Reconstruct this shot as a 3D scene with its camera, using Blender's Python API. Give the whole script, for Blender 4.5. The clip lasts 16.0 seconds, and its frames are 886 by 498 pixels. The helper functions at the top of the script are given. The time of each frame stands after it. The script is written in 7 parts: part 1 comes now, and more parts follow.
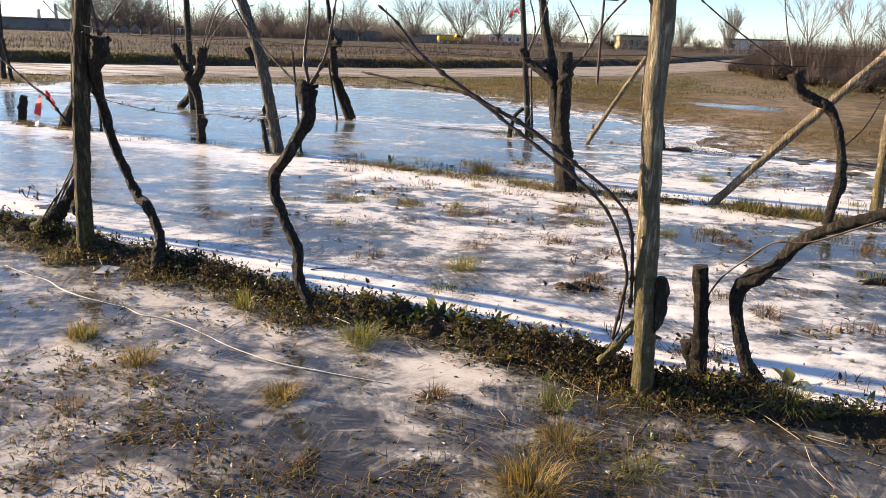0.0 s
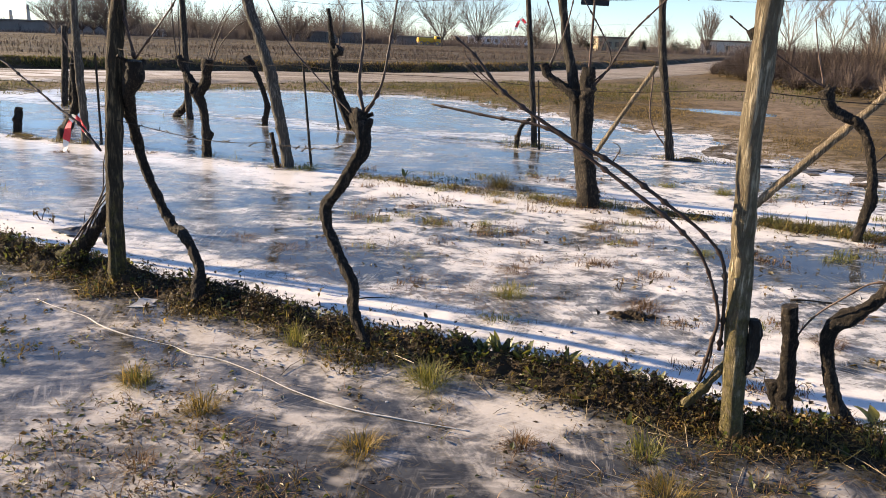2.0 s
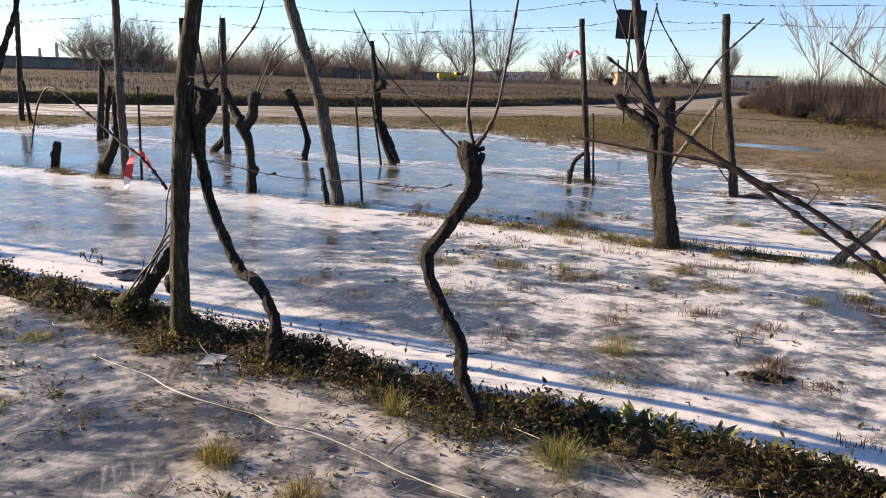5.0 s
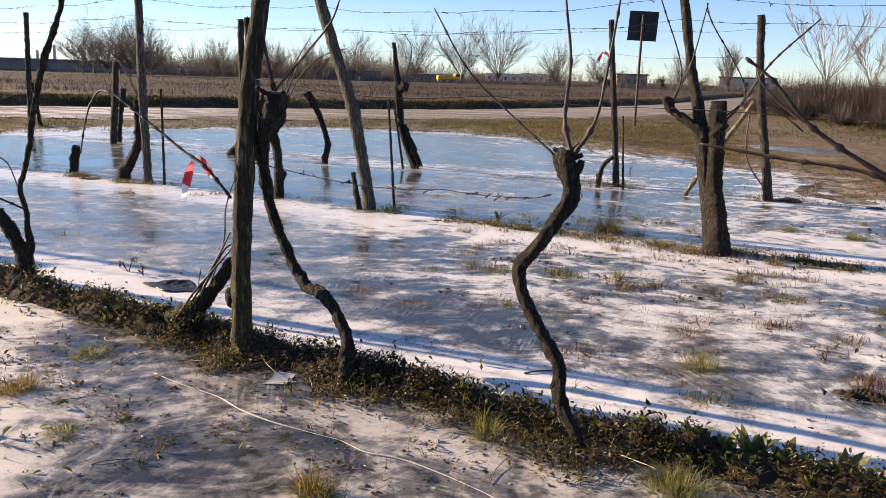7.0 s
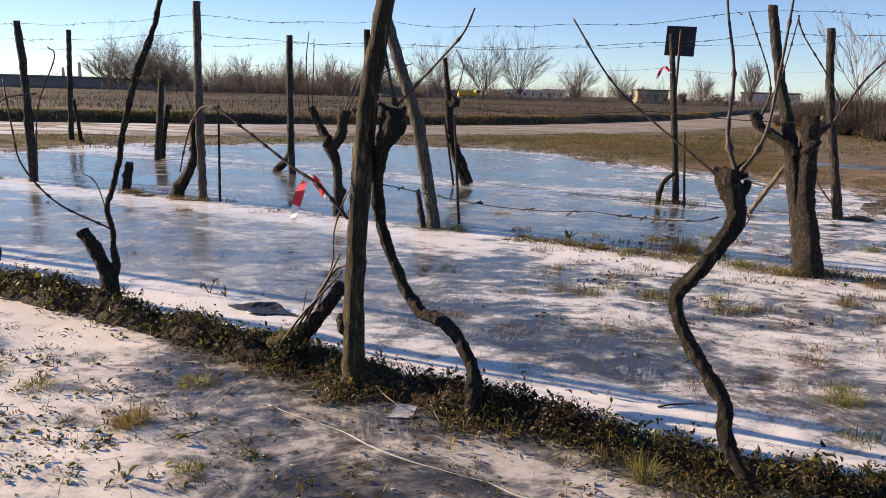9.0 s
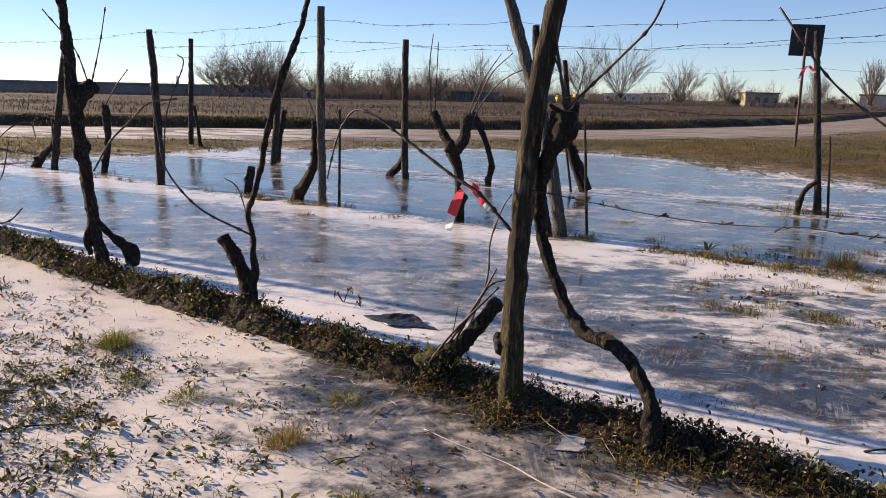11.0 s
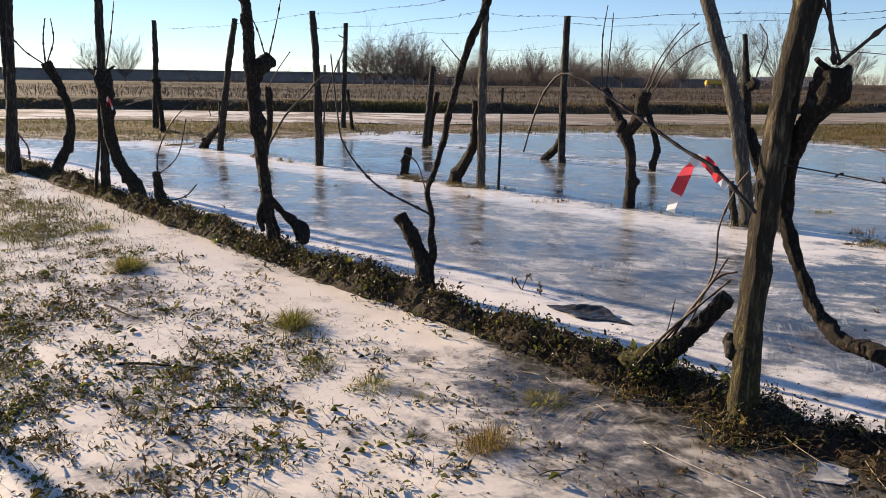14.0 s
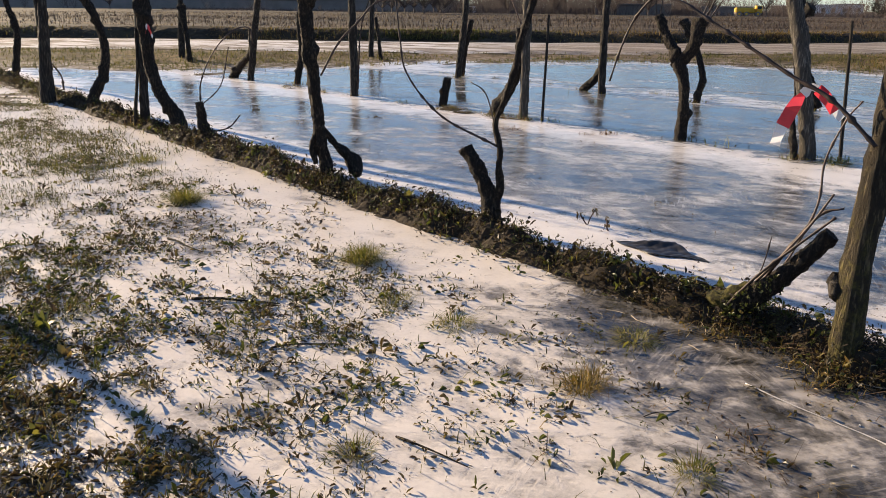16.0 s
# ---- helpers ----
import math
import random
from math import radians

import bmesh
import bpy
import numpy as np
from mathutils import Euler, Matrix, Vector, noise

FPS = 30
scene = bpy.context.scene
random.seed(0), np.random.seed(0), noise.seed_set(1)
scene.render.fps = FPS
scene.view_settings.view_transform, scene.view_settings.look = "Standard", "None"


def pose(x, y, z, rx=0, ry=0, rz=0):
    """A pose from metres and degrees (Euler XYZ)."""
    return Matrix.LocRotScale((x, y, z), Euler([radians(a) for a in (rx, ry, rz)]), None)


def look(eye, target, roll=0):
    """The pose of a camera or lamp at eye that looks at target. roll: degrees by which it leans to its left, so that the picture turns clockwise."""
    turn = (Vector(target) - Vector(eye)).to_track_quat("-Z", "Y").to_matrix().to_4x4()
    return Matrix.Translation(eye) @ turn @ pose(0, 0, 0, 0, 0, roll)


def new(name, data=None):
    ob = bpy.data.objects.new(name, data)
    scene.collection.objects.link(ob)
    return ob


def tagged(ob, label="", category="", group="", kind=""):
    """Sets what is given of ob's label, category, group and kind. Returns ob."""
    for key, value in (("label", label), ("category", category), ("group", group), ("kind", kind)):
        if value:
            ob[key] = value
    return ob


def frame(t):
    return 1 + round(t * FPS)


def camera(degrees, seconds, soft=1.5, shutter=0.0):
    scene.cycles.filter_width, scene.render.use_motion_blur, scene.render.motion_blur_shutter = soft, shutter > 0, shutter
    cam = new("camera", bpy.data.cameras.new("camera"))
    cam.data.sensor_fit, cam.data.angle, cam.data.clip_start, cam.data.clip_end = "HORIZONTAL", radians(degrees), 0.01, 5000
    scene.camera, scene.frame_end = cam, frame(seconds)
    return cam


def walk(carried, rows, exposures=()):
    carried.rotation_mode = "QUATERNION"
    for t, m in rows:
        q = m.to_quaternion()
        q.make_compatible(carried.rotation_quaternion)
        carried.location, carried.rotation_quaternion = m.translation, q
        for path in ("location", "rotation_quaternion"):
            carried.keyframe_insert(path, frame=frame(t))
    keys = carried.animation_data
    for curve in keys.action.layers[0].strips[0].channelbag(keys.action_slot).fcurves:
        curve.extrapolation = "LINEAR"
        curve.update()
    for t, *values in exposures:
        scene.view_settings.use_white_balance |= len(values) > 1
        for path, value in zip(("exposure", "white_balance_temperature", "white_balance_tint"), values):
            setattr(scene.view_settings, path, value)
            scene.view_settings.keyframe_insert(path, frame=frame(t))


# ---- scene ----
cam = camera(60.9, 16.0, soft=0.85)
METRES, EYE, TILT, LEAN, TURN = 3.4916, 1.4, 0.0, 0.0, 0.0
ROWS = [
    (0.0, 0.0, 0.0, 0.0, 0.56, -15.7, -1.99),
    (0.5, -0.0315, 0.0102, 0.0008, 0.48, -15.74, -2.0),
    (1.0, -0.0725, 0.025, 0.0074, 0.05, -15.72, -2.07),
    (1.5, -0.1121, 0.0363, 0.0168, -0.6, -15.67, -2.02),
    (2.0, -0.1182, 0.048, 0.0309, -1.09, -15.57, -1.99),
    (2.5, -0.128, 0.0912, 0.025, -1.34, -14.75, -1.99),
    (3.0, -0.1349, 0.1182, 0.0173, -1.25, -13.92, -1.93),
    (3.5, -0.1458, 0.1348, 0.0156, -0.51, -13.38, -1.86),
    (4.0, -0.1734, 0.1517, 0.0172, 0.13, -13.21, -1.84),
    (6.5, -0.3345, 0.2415, 0.0032, 0.25, -12.91, -1.83),
    (7.0, -0.359, 0.2511, 0.0093, 0.03, -12.9, -1.8),
    (7.5, -0.4089, 0.2666, 0.0166, 0.01, -12.78, -1.83),
    (8.0, -0.452, 0.2814, 0.0138, 0.07, -12.34, -1.82),
    (10.5, -0.5738, 0.3655, -0.0081, 6.17, -11.57, -1.35),
    (11.0, -0.6031, 0.385, -0.0043, 8.52, -11.59, -1.26),
    (11.5, -0.6225, 0.4033, -0.0113, 11.26, -11.6, -1.11),
    (12.0, -0.6451, 0.4255, -0.0194, 12.84, -11.59, -1.03),
    (12.5, -0.6651, 0.4493, -0.0262, 14.54, -11.65, -0.93),
    (13.0, -0.6704, 0.4564, -0.028, 16.04, -11.98, -0.84),
    (13.5, -0.6878, 0.4641, -0.0301, 17.76, -12.32, -0.79),
    (14.0, -0.7125, 0.4721, -0.0359, 18.78, -12.73, -0.77),
    (14.5, -0.7392, 0.4742, -0.0349, 19.47, -14.82, -0.75),
    (15.0, -0.7606, 0.4842, -0.0282, 19.8, -16.13, -0.69),
    (15.5, -0.7869, 0.479, -0.0366, 20.01, -16.69, -0.71),
    (16.0, -0.7972, 0.4739, -0.0419, 20.15, -17.86, -0.7),
]
walk(cam, [(t, pose(0, 0, EYE, TILT, LEAN, TURN) @ pose(METRES * x, METRES * y, METRES * z, 90 + pitch, roll, yaw)) for t, x, y, z, yaw, pitch, roll in ROWS],
     exposures=[(0.0, 1.64, 7550, 11), (3.5, 1.41, 7450, 12), (7.0, 1.30, 7350, 14), (11.0, 1.00, 7250, 16), (14.0, 1.04, 7350, 12), (16.0, 1.10, 7500, 11)])

# ---- world, sun ----
SUN_ELEVATION, SUN_AZIMUTH = 17.5, 159.0          # azimuth counted from +x towards +y
world = bpy.data.worlds.new("world")
scene.world = world
world.use_nodes = True
wt = world.node_tree
sky = wt.nodes.new("ShaderNodeTexSky")
sky.sky_type = "NISHITA"
sky.sun_disc = False
sky.sun_elevation = radians(SUN_ELEVATION)
sky.sun_rotation = radians(90 - SUN_AZIMUTH)
sky.altitude, sky.air_density, sky.dust_density, sky.ozone_density = 900, 0.9, 0.0, 5.5
haze = wt.nodes.new("ShaderNodeHueSaturation")
haze.inputs["Saturation"].default_value = 1.03
haze.inputs["Hue"].default_value = 0.509
soft_sky = wt.nodes.new("ShaderNodeGamma")
soft_sky.inputs["Gamma"].default_value = 0.85
wt.links.new(sky.outputs[0], soft_sky.inputs["Color"])
wt.links.new(soft_sky.outputs[0], haze.inputs["Color"])
wt.links.new(haze.outputs[0], wt.nodes["Background"].inputs[0])
wt.nodes["Background"].inputs[1].default_value = 0.110
sun = new("sun", bpy.data.lights.new("sun", "SUN"))
sun.data.energy, sun.data.angle, sun.data.color = 5.0, radians(0.6), (1.0, 0.84, 0.64)
sun.matrix_world = look((0, 0, 30), (30 * math.cos(radians(SUN_ELEVATION)) * -math.cos(radians(SUN_AZIMUTH)),
                                     30 * math.cos(radians(SUN_ELEVATION)) * -math.sin(radians(SUN_AZIMUTH)),
                                     30 - 30 * math.sin(radians(SUN_ELEVATION))))


# ---- materials ----
class Mat:
    """A node material under construction."""

    def __init__(self, name, rough=0.8, spec=0.3):
        self.m = bpy.data.materials.new(name)
        self.m.use_nodes = True
        self.t = self.m.node_tree
        self.b = self.t.nodes["Principled BSDF"]
        self.b.inputs["Roughness"].default_value = rough
        self.b.inputs["Specular IOR Level"].default_value = spec
        self.geo = self.t.nodes.new("ShaderNodeNewGeometry")
        self.tc = self.t.nodes.new("ShaderNodeTexCoord")

    def link(self, a, b):
        self.t.links.new(a, b)

    def pos(self, scale=(1, 1, 1), turn=0.0, local=False):
        mp = self.t.nodes.new("ShaderNodeMapping")
        mp.inputs["Scale"].default_value = scale
        mp.inputs["Rotation"].default_value = (0, 0, radians(turn))
        self.link(self.tc.outputs["Object"] if local else self.geo.outputs["Position"], mp.inputs["Vector"])
        return mp.outputs["Vector"]

    def noise(self, vec, scale, detail=5.0, rough=0.55, distort=0.0):
        n = self.t.nodes.new("ShaderNodeTexNoise")
        n.inputs["Scale"].default_value = scale
        n.inputs["Detail"].default_value = detail
        n.inputs["Roughness"].default_value = rough
        n.inputs["Distortion"].default_value = distort
        self.link(vec, n.inputs["Vector"])
        return n.outputs["Fac"]

    def ramp(self, fac, stops):
        r = self.t.nodes.new("ShaderNodeValToRGB")
        while len(r.color_ramp.elements) < len(stops):
            r.color_ramp.elements.new(0.5)
        for e, (p, c) in zip(r.color_ramp.elements, stops):
            e.position = p
            e.color = (c, c, c, 1) if isinstance(c, (int, float)) else (*c, 1)
        self.link(fac, r.inputs["Fac"])
        return r.outputs["Color"]

    def math(self, op, a, b=None, clamp=False):
        n = self.t.nodes.new("ShaderNodeMath")
        n.operation, n.use_clamp = op, clamp
        for i, v in ((0, a), (1, b)):
            if v is None:
                continue
            if isinstance(v, (int, float)):
                n.inputs[i].default_value = v
            else:
                self.link(v, n.inputs[i])
        return n.outputs[0]

    def mix(self, fac, a, b, blend="MIX"):
        n = self.t.nodes.new("ShaderNodeMix")
        n.data_type, n.blend_type = "RGBA", blend
        for i, v in ((0, fac), (6, a), (7, b)):
            if isinstance(v, (int, float)):
                n.inputs[i].default_value = v
            elif isinstance(v, tuple):
                n.inputs[i].default_value = (*v, 1)
            else:
                self.link(v, n.inputs[i])
        return n.outputs[2]

    def attr(self, name):
        n = self.t.nodes.new("ShaderNodeAttribute")
        n.attribute_name = name
        return n.outputs["Fac"]

    def island(self):
        return self.geo.outputs["Random Per Island"]

    def thing(self):
        n = self.t.nodes.new("ShaderNodeObjectInfo")
        return n.outputs["Random"]

    def color(self, c):
        self.link(c, self.b.inputs["Base Color"])
        return self

    def rough(self, c):
        self.link(c, self.b.inputs["Roughness"])
        return self

    def bump(self, h, strength, dist):
        n = self.t.nodes.new("ShaderNodeBump")
        n.inputs["Strength"].default_value = strength
        n.inputs["Distance"].default_value = dist
        self.link(h, n.inputs["Height"])
        self.link(n.outputs["Normal"], self.b.inputs["Normal"])
        return self


def wood(name, dark, mid, pale, moss_amount, rough=0.85, stretch=0.12):
    m = Mat(name, rough, 0.25)
    uv = m.t.nodes.new("ShaderNodeMapping")
    uv.inputs["Scale"].default_value = (1, 1, stretch)
    m.link(m.geo.outputs["Position"], uv.inputs["Vector"])
    grain = m.noise(uv.outputs[0], 70, 6, 0.65, 0.08)
    big = m.noise(m.pos(), 7, 4)
    c = m.ramp(grain, [(0.36, dark), (0.5, mid), (0.66, pale)])
    c = m.mix(m.ramp(big, [(0.42, 0.0), (0.7, 0.55)]), c, dark)
    if moss_amount:
        z = m.t.nodes.new("ShaderNodeSeparateXYZ")
        m.link(m.geo.outputs["Position"], z.inputs[0])
        low = m.math("SUBTRACT", moss_amount, m.math("MULTIPLY", z.outputs["Z"], 0.32))
        speck = m.noise(m.pos(), 26, 6, 0.7)
        cover = m.ramp(m.math("ADD", low, m.math("SUBTRACT", speck, 0.5)), [(0.30, 0.0), (0.50, 0.75)])
        c = m.mix(cover, c, m.ramp(m.noise(m.pos(), 90, 3), [(0.3, (0.060, 0.056, 0.015)), (0.7, (0.19, 0.155, 0.045))]))
    crack = m.noise(uv.outputs[0], 150, 4, 0.6, 0.2)
    cleft = m.ramp(m.math("ABSOLUTE", m.math("SUBTRACT", grain, 0.5)), [(0.0, 0.0), (0.09, 1.0)])
    c = m.mix(m.math("MULTIPLY", m.math("SUBTRACT", 1.0, cleft), 0.4), c, (0.006, 0.005, 0.004))
    m.color(c)
    return m.bump(m.math("ADD", m.math("MULTIPLY", cleft, 0.5), m.math("ADD", grain, m.math("MULTIPLY", crack, 0.5))), 0.9, 0.018).m


vine_bark = wood("vine_bark", (0.013, 0.010, 0.008), (0.036, 0.028, 0.021), (0.105, 0.080, 0.058), 0.22, stretch=0.45)
mossy_wood = wood("mossy_wood", (0.022, 0.017, 0.011), (0.070, 0.055, 0.034), (0.19, 0.148, 0.090), 0.46)
old_wood = wood("old_wood", (0.022, 0.018, 0.015), (0.058, 0.049, 0.039), (0.15, 0.126, 0.100), 0.20)
grey_wood = wood("grey_wood", (0.05, 0.044, 0.037), (0.14, 0.122, 0.10), (0.28, 0.245, 0.20), 0.14)
pale_wood = wood("pale_wood", (0.11, 0.084, 0.054), (0.32, 0.26, 0.168), (0.50, 0.425, 0.30), 0.55)
brace_wood = wood("brace_wood", (0.10, 0.078, 0.052), (0.34, 0.265, 0.175), (0.54, 0.44, 0.32), 0.08)


def simple(name, stops, scale, rough=0.8, spec=0.3, bump=0.0, detail=5, islands=False, things=False, tones=False, thin=0.0):
    m = Mat(name, rough, spec)
    n = m.noise(m.pos(), scale, detail, 0.6)
    if tones:
        n = m.math("ADD", m.math("MULTIPLY", n, 0.25), m.math("ADD", m.math("MULTIPLY", m.island(), 0.38), m.math("MULTIPLY", m.attr("tone"), 0.42)))
    elif islands:
        n = m.math("ADD", m.math("MULTIPLY", n, 0.45), m.math("MULTIPLY", m.island(), 0.6))
    if things:
        n = m.math("ADD", m.math("MULTIPLY", n, 0.6), m.math("MULTIPLY", m.thing(), 0.4))
    c = m.ramp(n, stops)
    m.color(c)
    if bump:
        m.bump(n, bump, 0.01)
    if thin:
        # light shines through leaves and blades
        glow = m.t.nodes.new("ShaderNodeBsdfTranslucent")
        both = m.t.nodes.new("ShaderNodeMixShader")
        both.inputs[0].default_value = thin
        m.link(m.mix(0.5, c, (1.0, 0.9, 0.35), "SOFT_LIGHT"), glow.inputs["Color"])
        m.link(m.b.outputs[0], both.inputs[1])
        m.link(glow.outputs[0], both.inputs[2])
        m.link(both.outputs[0], m.t.nodes["Material Output"].inputs["Surface"])
    return m.m


moss = simple("moss", [(0.36, (0.012, 0.010, 0.005)), (0.5, (0.034, 0.032, 0.010)), (0.66, (0.085, 0.072, 0.022))], 48, 0.9, 0.15, 0.8)
cane_bark = simple("cane_bark", [(0.3, (0.022, 0.014, 0.012)), (0.55, (0.056, 0.035, 0.027)), (0.75, (0.145, 0.098, 0.074))], 22, 0.6, 0.35, 0.3, things=True)
dead_leaf = simple("dead_leaf", [(0.15, (0.010, 0.008, 0.005)), (0.42, (0.030, 0.021, 0.012)), (0.60, (0.074, 0.058, 0.023)), (0.78, (0.165, 0.110, 0.047)), (0.96, (0.36, 0.25, 0.115))], 3, 0.5, 0.4, tones=True, thin=0.20)
green_leaf = simple("green_leaf", [(0.15, (0.022, 0.030, 0.009)), (0.45, (0.050, 0.064, 0.017)), (0.68, (0.105, 0.118, 0.032)), (0.85, (0.20, 0.18, 0.055)), (0.97, (0.35, 0.25, 0.10))], 4, 0.45, 0.45, tones=True, thin=0.38)
grass_blade = simple("grass_blade", [(0.2, (0.055, 0.068, 0.018)), (0.5, (0.14, 0.145, 0.04)), (0.8, (0.26, 0.22, 0.08)), (0.97, (0.40, 0.31, 0.15))], 3, 0.6, 0.3, islands=True, thin=0.35)
gold_blade = simple("gold_blade", [(0.2, (0.060, 0.056, 0.018)), (0.5, (0.165, 0.120, 0.038)), (0.72, (0.29, 0.19, 0.060)), (0.95, (0.48, 0.35, 0.14))], 3, 0.6, 0.3, islands=True, thin=0.3)
rust_blade = simple("rust_blade", [(0.2, (0.05, 0.030, 0.017)), (0.6, (0.15, 0.082, 0.040)), (0.95, (0.30, 0.19, 0.10))], 3, 0.65, 0.3, islands=True, thin=0.2)
verge_blade = simple("verge_blade", [(0.2, (0.030, 0.036, 0.011)), (0.5, (0.080, 0.086, 0.026)), (0.8, (0.165, 0.145, 0.052)), (0.97, (0.30, 0.23, 0.11))], 3, 0.6, 0.3, islands=True, thin=0.3)
golden_leaf = simple("golden_leaf", [(0.15, (0.045, 0.034, 0.012)), (0.42, (0.115, 0.095, 0.030)), (0.62, (0.20, 0.155, 0.050)), (0.80, (0.27, 0.165, 0.060)), (0.96, (0.42, 0.33, 0.17))], 3, 0.5, 0.35, tones=True, thin=0.4)
straw = simple("straw", [(0.2, (0.10, 0.07, 0.04)), (0.6, (0.28, 0.22, 0.14)), (0.95, (0.50, 0.43, 0.32))], 3, 0.6, 0.3, islands=True)
slush_leaf = simple("slush_leaf", [(0.15, (0.018, 0.012, 0.008)), (0.42, (0.058, 0.039, 0.020)), (0.62, (0.098, 0.078, 0.031)), (0.80, (0.18, 0.135, 0.060)), (0.96, (0.36, 0.26, 0.13))], 3, 0.45, 0.45, tones=True, thin=0.25)
bank_blade = simple("bank_blade", [(0.2, (0.036, 0.032, 0.012)), (0.40, (0.105, 0.076, 0.029)), (0.66, (0.215, 0.145, 0.058)), (0.95, (0.37, 0.27, 0.135))], 0.9, 0.7, 0.2, islands=True, thin=0.3)
brush = simple("brush", [(0.2, (0.034, 0.026, 0.023)), (0.6, (0.088, 0.066, 0.057)), (0.95, (0.175, 0.138, 0.12))], 0.5, 0.85, 0.15, islands=True)
rust_stem = simple("rust_stem", [(0.2, (0.050, 0.034, 0.026)), (0.6, (0.12, 0.083, 0.062)), (0.95, (0.24, 0.18, 0.135))], 0.5, 0.85, 0.15, islands=True)
reed = simple("reed", [(0.2, (0.14, 0.105, 0.075)), (0.6, (0.26, 0.20, 0.145)), (0.95, (0.40, 0.32, 0.235))], 0.5, 0.85, 0.15, islands=True)
tree_bark = simple("tree_bark", [(0.3, (0.066, 0.053, 0.049)), (0.7, (0.140, 0.114, 0.104))], 3, 0.9, 0.15)
pale_twig = simple("pale_twig", [(0.3, (0.13, 0.110, 0.098)), (0.7, (0.25, 0.215, 0.195))], 3, 0.85, 0.15)
wire_metal = simple("wire_metal", [(0.35, (0.022, 0.018, 0.016)), (0.65, (0.060, 0.050, 0.042))], 30, 0.85, 0.2)
sign_back = simple("sign_back", [(0.3, (0.014, 0.016, 0.02)), (0.7, (0.03, 0.032, 0.038))], 4, 0.6, 0.3)
rust_metal = simple("rust_metal", [(0.3, (0.035, 0.022, 0.018)), (0.7, (0.11, 0.06, 0.045))], 12, 0.7, 0.4)
red_film = simple("red_film", [(0.3, (0.62, 0.02, 0.04)), (0.7, (0.75, 0.035, 0.06))], 20, 0.35, 0.5)
white_film = simple("white_film", [(0.3, (0.72, 0.70, 0.70)), (0.7, (0.82, 0.80, 0.79))], 20, 0.35, 0.5)
black_film = simple("black_film", [(0.3, (0.012, 0.012, 0.013)), (0.7, (0.05, 0.048, 0.045))], 25, 0.35, 0.5)
white_string = simple("white_string", [(0.3, (0.38, 0.36, 0.33)), (0.7, (0.66, 0.63, 0.59))], 40, 0.6, 0.4)
white_ice = simple("white_ice", [(0.3, (0.30, 0.29, 0.27)), (0.7, (0.58, 0.56, 0.53))], 40, 0.3, 0.5)
ochre_wall = simple("ochre_wall", [(0.3, (0.29, 0.245, 0.165)), (0.7, (0.40, 0.34, 0.24))], 0.5, 0.9, 0.2)
shrub_leaf = simple("shrub_leaf", [(0.2, (0.012, 0.015, 0.010)), (0.6, (0.032, 0.036, 0.022)), (0.95, (0.065, 0.062, 0.036))], 0.6, 0.6, 0.3, tones=True)
far_wall = simple("far_wall", [(0.3, (0.50, 0.44, 0.36)), (0.7, (0.64, 0.57, 0.47))], 0.6, 0.9, 0.2)
white_wall = simple("white_wall", [(0.3, (0.58, 0.58, 0.58)), (0.7, (0.74, 0.73, 0.72))], 0.6, 0.9, 0.2)
dark_wall = simple("dark_wall", [(0.3, (0.20, 0.172, 0.150)), (0.7, (0.28, 0.245, 0.215))], 0.4, 0.9, 0.2)
yellow_paint = simple("yellow_paint", [(0.3, (0.66, 0.36, 0.03)), (0.7, (0.78, 0.45, 0.06))], 1.2, 0.6, 0.4)
roof_tile = simple("roof_tile", [(0.3, (0.12, 0.085, 0.07)), (0.7, (0.22, 0.16, 0.13))], 1.5, 0.9, 0.2)
dark_glass = simple("dark_glass", [(0.3, (0.02, 0.022, 0.026)), (0.7, (0.04, 0.043, 0.05))], 1.0, 0.2, 0.5)

# bare soil, short winter grass and stubble on one sheet
m = Mat("soil", 0.9, 0.2)
fine = m.noise(m.pos(), 9, 8, 0.68)
broad = m.noise(m.pos(), 0.35, 5, 0.6)
furrow = m.noise(m.pos((0.25, 1.6, 1), -33), 0.9, 5, 0.6)
mottle = m.noise(m.pos(), 2.4, 8, 0.74, 0.6)
soil_c = m.ramp(fine, [(0.25, (0.014, 0.010, 0.006)), (0.55, (0.042, 0.030, 0.018)), (0.8, (0.10, 0.075, 0.048))])
turf_c = m.ramp(m.math("ADD", m.math("MULTIPLY", mottle, 0.6), m.math("MULTIPLY", broad, 0.4)),
                [(0.38, (0.026, 0.022, 0.010)), (0.48, (0.090, 0.062, 0.026)), (0.60, (0.215, 0.142, 0.062))])
field_c = m.ramp(m.math("ADD", m.math("MULTIPLY", furrow, 0.6), m.math("MULTIPLY", fine, 0.4)),
                 [(0.34, (0.030, 0.021, 0.013)), (0.45, (0.080, 0.056, 0.034)), (0.54, (0.135, 0.096, 0.058)), (0.66, (0.23, 0.175, 0.11))])
track_c = m.ramp(m.math("ADD", m.math("MULTIPLY", mottle, 0.7), m.math("MULTIPLY", fine, 0.3)),
                 [(0.36, (0.058, 0.046, 0.024)), (0.47, (0.125, 0.088, 0.054)), (0.62, (0.25, 0.185, 0.125))])
c = m.mix(m.attr("turf"), soil_c, turf_c)
c = m.mix(m.attr("track"), c, track_c)
rime = m.math("MULTIPLY", m.attr("rime"), m.ramp(m.math("ADD", m.math("MULTIPLY", mottle, 0.6), m.math("MULTIPLY", fine, 0.4)), [(0.46, 0.0), (0.60, 0.65)]))
c = m.mix(rime, c, (0.58, 0.54, 0.51))
